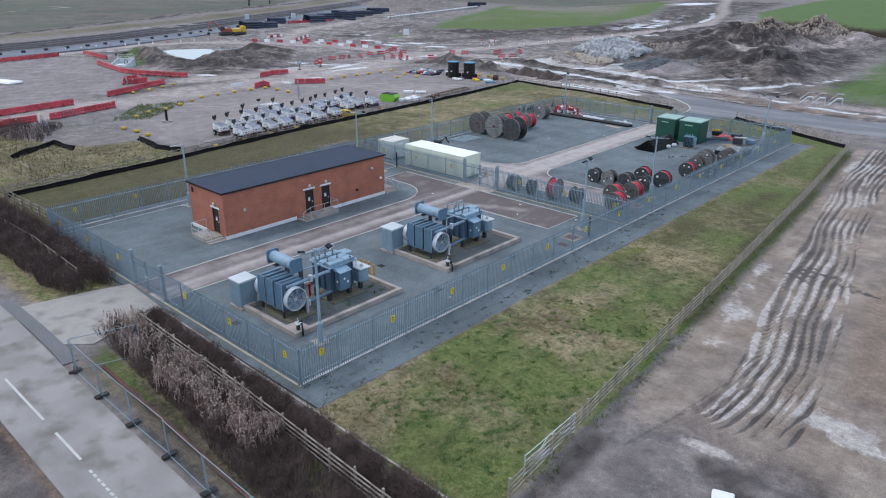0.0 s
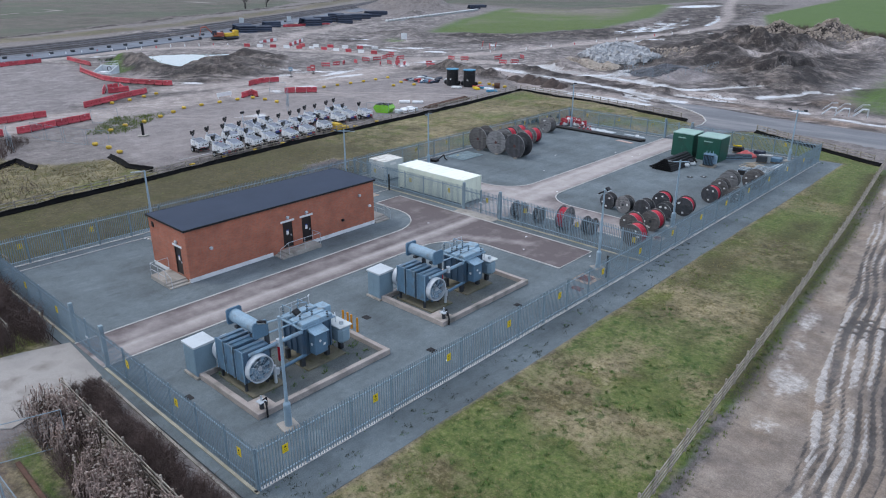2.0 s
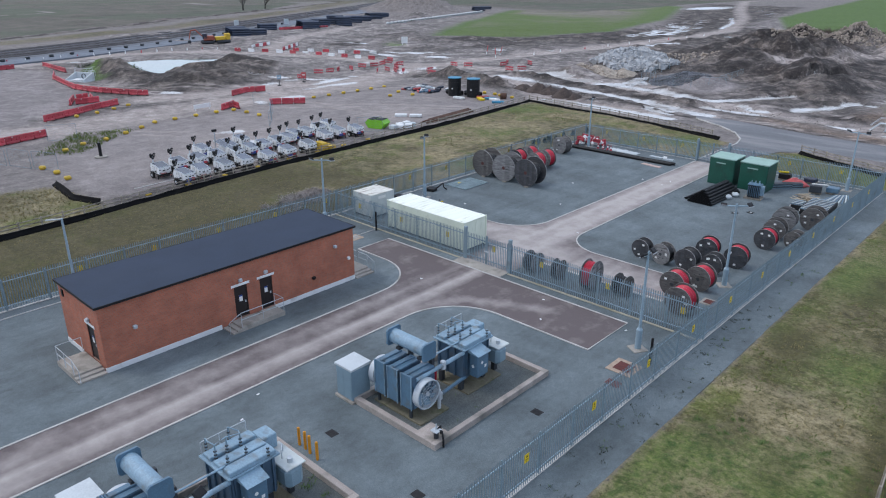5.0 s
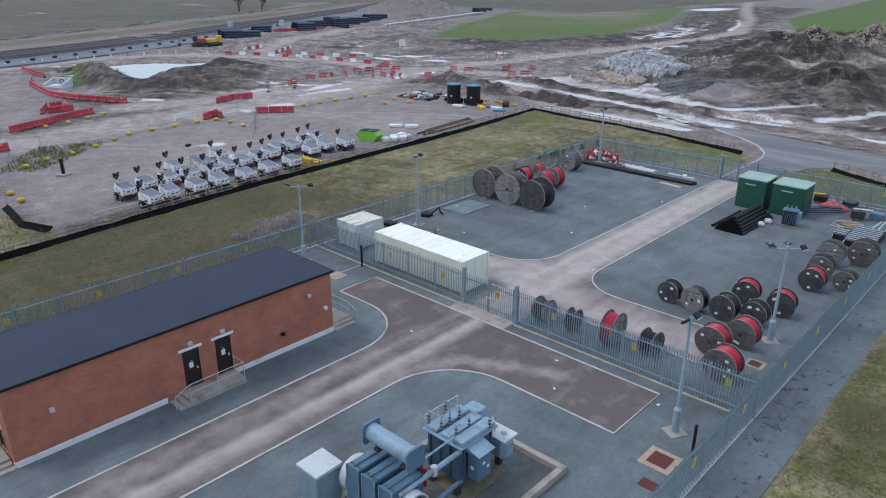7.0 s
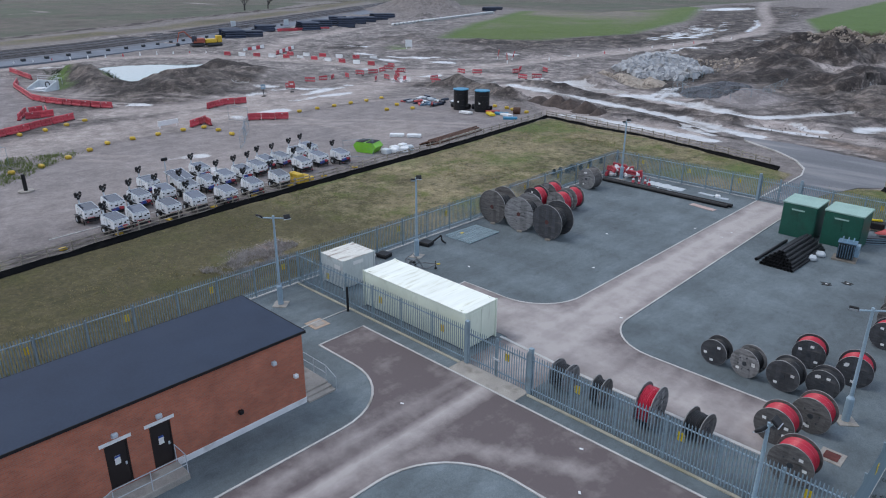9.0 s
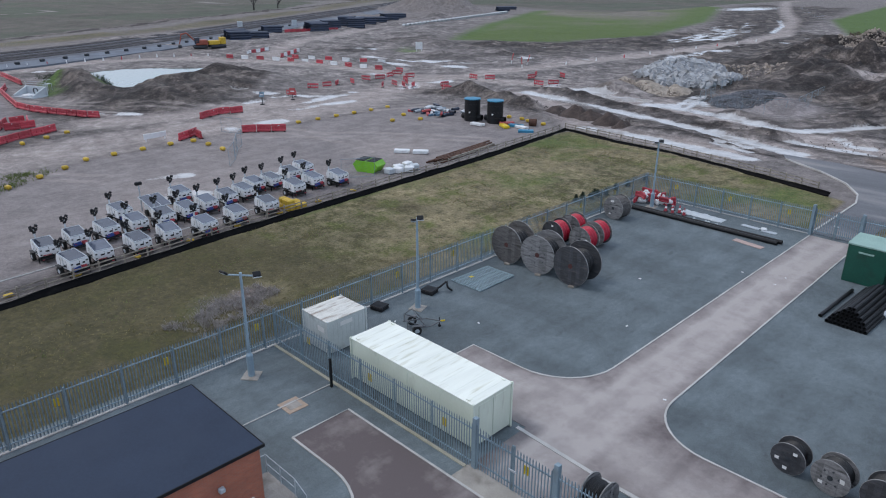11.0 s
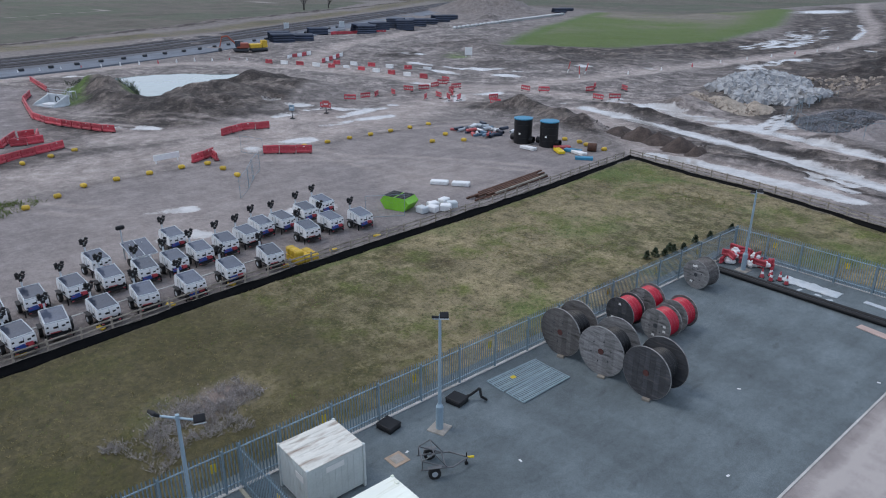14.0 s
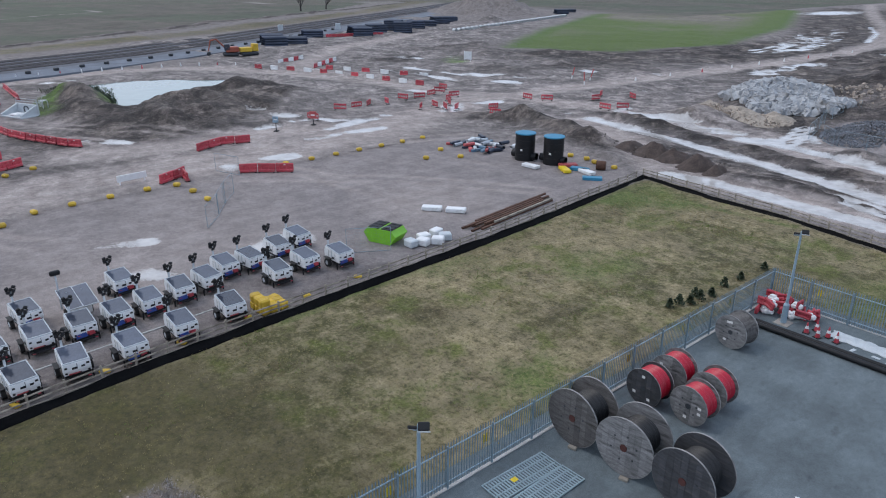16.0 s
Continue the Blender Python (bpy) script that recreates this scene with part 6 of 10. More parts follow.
def store(label, x0, x1, y0, y1, h, side, top, ribs):
    c = thing("steel_store", label, "container", pose((x0 + x1) / 2, (y0 + y1) / 2, 0))
    a, b = (x1 - x0) / 2, (y1 - y0) / 2
    body = part("body", Shape().box(-a, a, -b, b, 0.12, h - 0.05, c=0.02), side, c)
    if ribs:
        ribs_on(body, a, b, 0.26, h - 0.19, side, 0.28, 0.012)
    roof = part("roof", Shape().box(-a - 0.035, a + 0.035, -b - 0.035, b + 0.035, h - 0.05, h, c=0.012), top, c, "stained pale roof")
    n = int(2 * a / (0.45 if ribs else 0.9))
    for k in range(n):
        x = -a + (k + 0.5) * 2 * a / n
        part("roof_rib", Shape().box(x - 0.09, x + 0.09, -b + 0.12, b - 0.12, h, h + 0.009, c=0.003), top, roof)
    for sx in (-1, 1):
        for sy in (-1, 1):
            part("corner_post", Shape().box(sx * a - 0.06, sx * a + 0.06, sy * b - 0.06, sy * b + 0.06, 0.0, h + 0.03, c=0.015), side, c)
            if not ribs:
                part("roof_lug", Shape().box(sx * (a - 0.4) - 0.1, sx * (a - 0.4) + 0.1, sy * (b - 0.12) - 0.05, sy * (b - 0.12) + 0.05, h, h + 0.06, c=0.01), top, roof)
    for y in (-b + 0.175, b - 0.175):
        part("skid", Shape().box(-a + 0.1, a - 0.1, y - 0.075, y + 0.075, 0, 0.12), XFMR_DARK, c)
    if not ribs:
        for k in range(1, 4):
            x = -a + 2 * a * k / 4
            for y in (-b - 0.011, b + 0.011):
                part("panel_joint", Shape().box(x - 0.03, x + 0.03, y - 0.009, y + 0.009, 0.2, h - 0.15), side, c)
        for y in (-0.485, 0.485):
            part("door_leaf", Shape().box(a + 0.002, a + 0.03, y - 0.465, y + 0.465, 0.2, h - 0.2, c=0.01), side, c)
    else:
        part("placard", Shape().box(0.25, 0.85, -b - 0.045, -b - 0.033, h - 0.75, h - 0.45), LABEL_WHITE, c, "white placard")
        part("placard", Shape().box(a + 0.033, a + 0.045, -0.5, 0.35, h - 0.5, h - 0.25), LABEL_WHITE, c, "white placard")
    return c


store("long cream steel store with a pale streaked roof behind the palisade", -55.1, -46.6, 53.75, 56.35, 2.4, BOX_WHITE, BOX_ROOF, False)
store("small grey corrugated store with a rust-stained roof", -60.0, -57.75, 54.2, 56.85, 2.1, STORE_SIDE, STORE_ROOF, True)


def kiosk(label, x0, x1, y0, y1, h, side, top, base=True, group=""):
    c = thing("cabinet", label, "cabinet", pose((x0 + x1) / 2, (y0 + y1) / 2, 0), group)
    a, b = (x1 - x0) / 2, (y1 - y0) / 2
    if base:
        part("plinth", Shape().box(-a - 0.1, a + 0.1, -b - 0.1, b + 0.1, -0.05, 0.12, c=0.02), CONCRETE, c, "low concrete plinth")
    part("body", Shape().box(-a, a, -b, b, 0.12 if base else 0.0, h - 0.12, c=0.025), side, c)
    v = [(-a - 0.05, -b - 0.05, h - 0.12), (a + 0.05, -b - 0.05, h - 0.12), (a + 0.05, b + 0.05, h - 0.12), (-a - 0.05, b + 0.05, h - 0.12), (-a - 0.05, -b - 0.05, h - 0.02), (a + 0.05, -b - 0.05, h - 0.02), (a + 0.05, b + 0.05, h + 0.03), (-a - 0.05, b + 0.05, h + 0.03)]
    part("roof", Shape().add(v, [(0, 3, 2, 1), (4, 5, 6, 7), (0, 1, 5, 4), (1, 2, 6, 5), (2, 3, 7, 6), (3, 0, 4, 7)]), top, c)
    part("door", Shape().box(-a + 0.06, -0.01, -b - 0.02, -b - 0.002, 0.22, h - 0.22, c=0.006).box(0.01, a - 0.06, -b - 0.02, -b - 0.002, 0.22, h - 0.22, c=0.006), side, c)
    if not base:
        part("louvre", Shape().box(-a * 0.45, a * 0.3, -b - 0.05, -b - 0.031, h - 0.62, h - 0.5, c=0.01), top, c, "pale louvre hood")
    part("vent", Shape().box(-a * 0.5, a * 0.35, -b - 0.03, -b - 0.021, h - 0.5, h - 0.38, c=0.003), side, c)
    part("side_panel", Shape().box(a + 0.002, a + 0.018, -b + 0.08, b - 0.08, 0.22, h - 0.22, c=0.006), side, c)
    return c


kiosk("grey-blue outdoor control cabinet with a pale lid by the bund", -38.25, -37.05, 21.25, 22.45, 1.95, KIOSK, KIOSK_TOP, group="control cabinets")
kiosk("grey-blue outdoor control cabinet with a pale lid by the bund", -38.25, -37.05, 34.55, 35.75, 1.95, KIOSK, KIOSK_TOP, group="control cabinets")
kiosk("tall dark green equipment cabinet with a faded roof", -41.3, -38.75, 85.7, 88.2, 2.8, GREEN_SIDE, GREEN_TOP, False, "green cabinets")
kiosk("tall dark green equipment cabinet with a faded roof", -38.2, -35.5, 85.7, 88.2, 2.8, GREEN_SIDE, GREEN_TOP, False, "green cabinets")


# ---- transformers in their bunds ----
def transformer(y0):
    """A power transformer: radiator bank with two fans, conservator, main tank and tap changer."""
    t = thing("power_transformer", "blue-grey oil-filled power transformer with radiator bank and fans", "transformer", pose(-34.5, y0, 0), "power transformers")
    # local: x from -2 to 1.3, y from 0 (radiators) to 7 (tap changer)
    for x in (-1.45, -0.55, 0.4):
        bank = part("radiator_bank", Shape().box(x - 0.35, x + 0.33, 0.85, 0.93, 2.35, 2.47, c=0.02), XFMR, t)
        part("lower_header", Shape().box(x - 0.35, x + 0.33, 0.85, 0.93, 0.75, 0.87, c=0.02), XFMR, bank)
        for k in range(7):
            fx = x - 0.32 + 0.105 * k
            part("radiator_fin", Shape().box(fx - 0.02, fx + 0.02, 0.78, 2.25, 0.7, 2.42, c=0.012), XFMR, bank)
        part("radiator_panel", Shape().box(x - 0.36, x + 0.36, 0.7, 0.77, 0.68, 2.5, c=0.02), XFMR, bank)
        part("radiator_header", Shape().tube([(x, 0.8, 2.5), (x, 2.2, 2.5)], 0.045, 10), XFMR, bank)
        part("radiator_top", Shape().box(x - 0.33, x + 0.33, 0.8, 2.28, 2.425, 2.47, c=0.012), XFMR, bank)
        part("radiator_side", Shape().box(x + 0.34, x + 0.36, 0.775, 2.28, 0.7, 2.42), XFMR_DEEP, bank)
        for e in (-0.37, 0.33):
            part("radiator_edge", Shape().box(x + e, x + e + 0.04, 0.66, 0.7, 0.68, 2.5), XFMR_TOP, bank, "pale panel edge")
    for fx, out in ((0.98, 1), (-2.12, -1)):
        y, z = 1.45, 1.42
        fan = part("cooling_fan", Shape().ring((fx - 0.16 * out, y, z), (fx + 0.2 * out, y, z), 0.7, 0.76, 32), FAN_WHITE, t, "pale round fan cowl", smooth=True)
        guard = Shape()
        for rr in (0.22, 0.38, 0.54):
            guard.ring((fx + 0.2 * out, y, z), (fx + 0.212 * out, y, z), rr - 0.005, rr + 0.005, 20)
        for k in range(12):
            a = k * math.pi / 6
            guard.tube([(fx + 0.2 * out, y, z), (fx + 0.2 * out, y + 0.72 * math.cos(a), z + 0.72 * math.sin(a))], 0.006, 4)
        part("guard", guard, FAN_WHITE, fan)
        part("hub", Shape().cyl((fx - 0.05 * out, y, z), (fx + 0.1 * out, y, z), 0.13, 12), FAN_WHITE, fan)
        for k in range(7):
            a, c = 2 * math.pi * k / 7, 2 * math.pi * k / 7 + 0.55
            v = [(fx + o, y + r * math.cos(q), z + r * math.sin(q)) for o, q in ((0.0, a), (0.11, c)) for r in (0.12, 0.66)]
            part("blade", Shape().add(v + [(p[0] + 0.012, p[1], p[2]) for p in v], [(0, 1, 3, 2), (4, 6, 7, 5), (0, 2, 6, 4), (1, 5, 7, 3), (0, 4, 5, 1), (2, 3, 7, 6)]), XFMR_TOP, fan)
        part("backing", Shape().box(fx - 0.3 * out if out > 0 else fx + 0.16, fx - 0.16 if out > 0 else fx + 0.3, 0.85, 2.05, 0.72, 2.0, c=0.02), XFMR, fan)
    for x in (-1.7, 0.55):
        for y in (0.85, 2.1):
            part("leg", Shape().box(x - 0.06, x + 0.06, y - 0.06, y + 0.06, 0.12, 0.72), XFMR_DARK, t)
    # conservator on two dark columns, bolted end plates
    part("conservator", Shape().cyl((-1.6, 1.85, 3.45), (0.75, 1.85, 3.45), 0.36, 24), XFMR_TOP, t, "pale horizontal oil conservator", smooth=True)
    for x in (-1.64, 0.8):
        part("end_plate", Shape().box(x - 0.05, x + 0.05, 1.4, 2.3, 3.0, 3.9, c=0.1), XFMR, t)
    for x in (-1.0, 0.45):
        part("column", Shape().box(x - 0.1, x + 0.1, 2.3, 2.5, 0.15, 3.15), XFMR_DARK, t)
        part("cradle", Shape().box(x - 0.12, x + 0.12, 1.5, 2.5, 3.0, 3.12), XFMR_DARK, t)
    part("relay_pipe", Shape().tube([(0.55, 1.9, 3.1), (0.6, 2.5, 2.95), (0.35, 4.5, 2.75)], 0.045, 8), XFMR_TOP, t)
    # pipes between radiators and tank
    part("top_pipe", Shape().tube([(0.75, 1.0, 2.25), (0.75, 2.4, 2.25), (0.7, 4.44, 2.25)], 0.11, 12), XFMR_TOP, t, "pale oil pipe", smooth=True)
    part("bottom_pipe", Shape().tube([(0.85, 1.2, 0.62), (0.7, 4.6, 0.78)], 0.1, 12), XFMR, t, smooth=True)
    for vs in (Shape().cyl((0.74, 2.9, 2.05), (0.74, 2.9, 2.45), 0.14, 12), Shape().cyl((0.82, 2.6, 0.5), (0.82, 2.6, 0.85), 0.13, 12), Shape().cyl((1.0, 2.35, 0.15), (1.0, 2.35, 1.2), 0.09, 10)):
        part("valve", vs, PALE_STEEL, t)
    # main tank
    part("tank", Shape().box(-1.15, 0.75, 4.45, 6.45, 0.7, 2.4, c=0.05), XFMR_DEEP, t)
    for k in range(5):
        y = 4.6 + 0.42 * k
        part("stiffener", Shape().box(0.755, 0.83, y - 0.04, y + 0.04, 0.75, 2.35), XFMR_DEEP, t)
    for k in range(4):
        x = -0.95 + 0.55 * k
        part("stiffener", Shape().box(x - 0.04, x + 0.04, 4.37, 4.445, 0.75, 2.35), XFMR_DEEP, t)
    lid = part("tank_lid", Shape().box(-1.3, 0.9, 4.3, 6.6, 2.405, 2.5, c=0.02), XFMR_TOP, t, "stained pale tank lid")
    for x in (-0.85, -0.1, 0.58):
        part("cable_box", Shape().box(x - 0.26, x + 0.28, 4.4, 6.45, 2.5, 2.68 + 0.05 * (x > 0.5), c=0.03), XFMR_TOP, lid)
    for x, y, h in ((-0.47, 4.6, 0.75), (-0.47, 5.1, 0.85), (-0.47, 5.7, 0.7), (0.25, 4.7, 0.65), (0.25, 5.5, 0.6), (-1.18, 4.6, 0.7), (-1.18, 5.6, 0.7), (0.84, 6.1, 0.5)):
        b = part("bushing", Shape().cyl((x, y, 2.5), (x, y, 2.5 + h), 0.035, 8), KIOSK, lid)
        for j in range(3):
            part("shed", Shape().cyl((x, y, 2.62 + 0.16 * j), (x, y, 2.66 + 0.16 * j), 0.075, 10, 0.05), XFMR_DARK, b)
    part("busbar", Shape().tube([(-1.18, 4.6, 3.2), (-0.8, 4.5, 3.3), (-0.47, 4.6, 3.25), (-0.47, 5.1, 3.35), (-0.47, 5.7, 3.2), (-0.9, 5.9, 3.0), (-1.18, 5.6, 3.2)], 0.022, 6), XFMR_TOP, lid)
    part("guard_rail", Shape().tube([(-1.2, 4.4, 2.5), (-1.2, 4.4, 3.1), (-1.2, 6.4, 3.1), (-1.2, 6.4, 2.5)], 0.02, 6).tube([(-1.2, 5.2, 2.5), (-1.2, 5.2, 3.1)], 0.02, 6), PALE_STEEL, lid)
    cab = part("control_cubicle", Shape().box(0.84, 1.4, 4.75, 5.6, 0.9, 2.2, c=0.03), XFMR, t, "front control cubicle")
    part("hood", Shape().add([(0.8, 4.68, 2.2), (1.52, 4.68, 2.2), (1.52, 5.67, 2.2), (0.8, 5.67, 2.2), (0.8, 4.68, 2.4), (0.8, 5.67, 2.4)], [(0, 3, 2, 1), (0, 1, 4), (2, 3, 5), (1, 2, 5, 4), (0, 4, 5, 3)]), XFMR_TOP, cab)
    part("gauge", Shape().cyl((1.1, 4.735, 1.5), (1.1, 4.748, 1.5), 0.09, 14).cyl((1.401, 5.1, 1.7), (1.415, 5.1, 1.7), 0.08, 14), LABEL_WHITE, cab, "white dial")
    part("notice", Shape().box(1.401, 1.41, 5.3, 5.45, 1.35, 1.5), LABEL_WHITE, cab)
    tap = part("tap_changer", Shape().box(-0.55, 1.25, 6.6, 7.45, 0.7, 1.75, c=0.2), KIOSK, t, "lower tap changer box")
    part("tap_lid", Shape().box(-0.6, 1.3, 6.55, 7.5, 1.75, 1.83, c=0.03), STORE_SIDE, tap)
    part("tap_fittings", Shape().cyl((0.9, 7.0, 1.83), (0.9, 7.0, 2.05), 0.12, 12).tube([(0.5, 6.9, 1.83), (0.5, 6.9, 2.2), (0.1, 7.2, 2.2), (0.1, 7.2, 1.83)], 0.03, 6), PALE_STEEL, tap)
    part("end_box", Shape().box(-1.0, -0.2, 6.5, 7.2, 1.9, 2.6, c=0.04), XFMR_TOP, t)
    for x in (-0.75, 0.6):
        for y in (4.4, 6.1, 7.1):
            part("foot", Shape().box(x - 0.12, x + 0.12, y - 0.12, y + 0.12, 0.12, 0.7), XFMR_DARK, t)
    part("red_cylinder", Shape().cyl((-0.55, 3.7, 0.3), (-0.55, 3.7, 1.2), 0.08, 12), CABLE_RED, t, "red cylinder")
    return t


for y0 in (21.45, 34.75):
    bund = thing("bund_wall", "low pinkish concrete bund wall round a transformer", "bund", None, "bund walls")
    bx0, bx1, by0, by1 = -37.2, -31.45, y0 - 0.1, y0 + 8.75
    for s, name in ((Shape().box(bx0, bx0 + 0.3, by0, by1, -0.1, 0.32, c=0.02), "kerb_side"), (Shape().box(bx1 - 0.3, bx1, by0, by1, -0.1, 0.32, c=0.02), "kerb_side"), (Shape().box(bx0 + 0.3, bx1 - 0.3, by0, by0 + 0.3, -0.1, 0.32, c=0.02), "kerb_side"), (Shape().box(bx0 + 0.3, bx1 - 0.3, by1 - 0.3, by1, -0.1, 0.32, c=0.02), "kerb_side")):
        part(name, s, BUND, bund)
    part("sump", Shape().box(bx1 - 1.45, bx1 - 0.3, by0 + 0.3, by0 + 1.25, -0.05, 0.26, c=0.02), BUND, bund)
    part("infill", Shape().box(bx0 + 0.3, bx1 - 0.3, by0 + 0.3, by1 - 0.3, -0.05, 0.03), BUND_GRAVEL, bund, "damp gravel infill")
    for (a, c, d, e) in ((-35.6 - 0.9, -33.2, y0 + 0.75, y0 + 2.75), (-35.8, -33.3, y0 + 4.3, y0 + 7.0)):
        part("plinth", Shape().box(a, c, d, e, -0.02, 0.12 if a > -35.9 else 0.13, c=0.02), MOSSY, bund, "mossy concrete plinth")
    transformer(y0)
    pump = thing("sump_pump", "small dark pump with pipework on the bund corner", "pump", pose(bx1 - 0.35, by0 + 0.45, 0.32), "sump pumps")
    part("motor", Shape().cyl((0, 0, 0), (0, 0, 0.38), 0.12, 12), XFMR_DARK, pump)
    part("pipework", Shape().tube([(0, 0, 0.3), (0.25, 0.1, 0.45), (0.45, 0.0, 0.1), (0.45, 0, -0.3)], 0.05, 8).tube([(0, 0, 0.4), (0.0, 0.3, 0.5), (0, 0.3, 0.05)], 0.04, 8), BLACK, pump)
    part("bracket", Shape().box(-0.2, 0.2, -0.2, 0.2, 0.38, 0.44, c=0.01).box(-0.03, 0.03, -0.03, 0.03, 0.44, 0.75), PALE_STEEL, pump)
for x, y in ((-36.3, 30.75), (-35.85, 30.75), (-35.45, 30.7), (-34.85, 30.65)):
    solid("marker_post", Shape().box(-0.055, 0.055, -0.055, 0.055, -0.05, 0.95, c=0.015), ORANGE, "short orange marker post beside the bund", "post", pose(x, y, 0), "orange marker posts")


# ---- lamp columns ----
def floodlight(parent, m):
    f = part("floodlight", Shape().box(-0.2, 0.2, -0.06, 0.06, -0.15, 0.15, m=m, c=0.03), BLACK, parent, "black floodlight")
    part("lens", Shape().box(-0.17, 0.17, 0.062, 0.068, -0.12, 0.12, m=m), PALE_STEEL, f)
    part("bracket", Shape().box(-0.22, 0.22, -0.02, 0.02, -0.2, -0.17, m=m), PALE_STEEL, f)


def lamp_column(x, y, turn, kind):
    c = thing("lamp_column", "pale blue-grey steel lamp column on a wider base", "street lamp", pose(x, y, 0, 0, 0, turn), "lamp columns")
    part("concrete_pad", Shape().box(-0.45, 0.45, -0.45, 0.45, -0.05, 0.05, c=0.02), CONCRETE, c, "square concrete pad")
    part("base_section", Shape().cyl((0, 0, 0.02), (0, 0, 1.25), 0.18, 12).cyl((0, 0, 1.25), (0, 0, 1.4), 0.18, 12, 0.09), COLUMN_RAIL_GREY, c, smooth=True)
    part("shaft", Shape().cyl((0, 0, 1.35), (0, 0, 5.75), 0.09, 12, 0.065), COLUMN_RAIL_GREY, c, smooth=True)
    if kind == "twin":
        part("cross_arm", Shape().tube([(-0.75, 0, 5.78), (0.75, 0, 5.78)], 0.045, 8).cyl((0, 0, 5.7), (0, 0, 5.92), 0.075, 10), COLUMN_RAIL_GREY, c)
        for s in (-1, 1):
            floodlight(c, pose(0.85 * s, -0.05, 5.9, -50, 0, 90 - 60 * s))
    elif kind == "cluster":
        part("cross_arm", Shape().tube([(0, 0, 5.7), (0, 0, 6.05)], 0.05, 8).tube([(-0.2, 0, 5.75), (0.25, 0, 6.0)], 0.035, 8), COLUMN_RAIL_GREY, c)
        floodlight(c, pose(0.24, -0.05, 6.08, -50, 0, 30))
        floodlight(c, pose(-0.22, 0.05, 5.8, -50, 0, 200))
    else:
        part("arm", Shape().tube([(0, 0, 5.7), (-1.25, -0.55, 5.45)], 0.05, 8), PALE_STEEL, c, "pale bare bracket arm")
    return c


lamp_column(-30.05, 22.1, 80, "twin")
lamp_column(-29.4, 49.4, 60, "cluster")
lamp_column(-29.4, 61.5, 40, "twin")
lamp_column(-59.0, 50.1, 40, "twin")
lamp_column(-58.7, 61.8, 20, "cluster")
lamp_column(-58.8, 90.9, 0, "cluster")
lamp_column(-29.9, 92.3, 0, "twin")
lamp_column(-59.2, 29.9, 0, "arm")
for x, y, h in ((-55.2, 52.45, 1.65), (-28.0, 48.2, 1.7)):
    solid("bollard_post", Shape().box(-0.06, 0.06, -0.06, 0.06, -0.05, h, c=0.015), BLACK, "black square steel post standing in gravel", "post", pose(x, y, 0), "black posts")


# ---- cable reels ----
def cable_reel(r, width, flange, cable, fill, label, m, labels=True, red_hub=False, group="cable reels", axis_boards=True):
    """A timber cable drum lying on its rims; its axle runs along local y, its near flange at y = 0."""
    d = thing("cable_reel", label, "cable reel", m, group)
    t = 0.055 if r < 1.1 else 0.08
    for y in (0.0, width - t):
        fl = part("flange", Shape().cyl((0, y, r), (0, y + t, r), r, 36), flange, d)
        o = -1 if y == 0 else 1
        ye = y if y == 0 else y + t
        nb = 7 if r < 1.1 else 9
        for k in range(nb):
            a, c = -r + 2 * r * k / nb + 0.008, -r + 2 * r * (k + 1) / nb - 0.008
            h = math.sqrt(max(0.01, (r - 0.05) ** 2 - max(abs(a), abs(c)) ** 2))
            u = sorted((ye + o * 0.001, ye + o * 0.01))
            part("board", Shape().box(a, c, u[0], u[1], r - h, r + h), flange, fl)
        part("hub_plate", Shape().cyl((0, ye, r), (0, ye + o * 0.035, r), 0.1 * r + 0.04, 8), HUB_RED if red_hub else XFMR_DARK, fl)
        for k in range(6):
            q = k * math.pi / 3 + 0.3
            part("bolt", Shape().cyl((0.45 * r * math.cos(q), ye, r + 0.45 * r * math.sin(q)), (0.45 * r * math.cos(q), ye + o * 0.03, r + 0.45 * r * math.sin(q)), 0.045, 6), XFMR_DARK, fl)
        part("rim", Shape().ring((0, y + 0.004, r), (0, y + t - 0.004, r), r - 0.02, r + 0.012, 36), REEL_RIM, fl)
    part("drum_core", Shape().cyl((0, t, r), (0, width - t, r), 0.42 * r, 20), flange, d)
    n = int((width - 2 * t) / 0.075)
    prof = []
    for k in range(n):
        y, w = t + (k + 0.5) * (width - 2 * t) / n, (width - 2 * t) / n * 0.5
        rr = fill * r * (1 + 0.012 * math.sin(k * 1.7))
        prof += [(y - w, rr - 0.03), (y, rr)]
    prof.append((width - t, fill * r - 0.03))
    turns = Shape()
    for y, rr in prof:
        turns.v += [(rr * math.cos(2 * math.pi * i / 26), y, r + rr * math.sin(2 * math.pi * i / 26)) for i in range(26)]
    turns.f += [(26 * j + i, 26 * j + (i + 1) % 26, 26 * j + 26 + (i + 1) % 26, 26 * j + 26 + i) for j in range(len(prof) - 1) for i in range(26)]
    part("cable", turns, cable, d, "wound cable", smooth=True)
    if labels:
        for k in range(3):
            q = random.uniform(0, 6.28)
            x, z = 0.62 * r * math.cos(q), r + 0.62 * r * math.sin(q)
            part("paper_label", Shape().box(x - 0.09, x + 0.09, -0.027, -0.022, z - 0.07, z + 0.07), LABEL_WHITE, d, "white paper label")
    return d


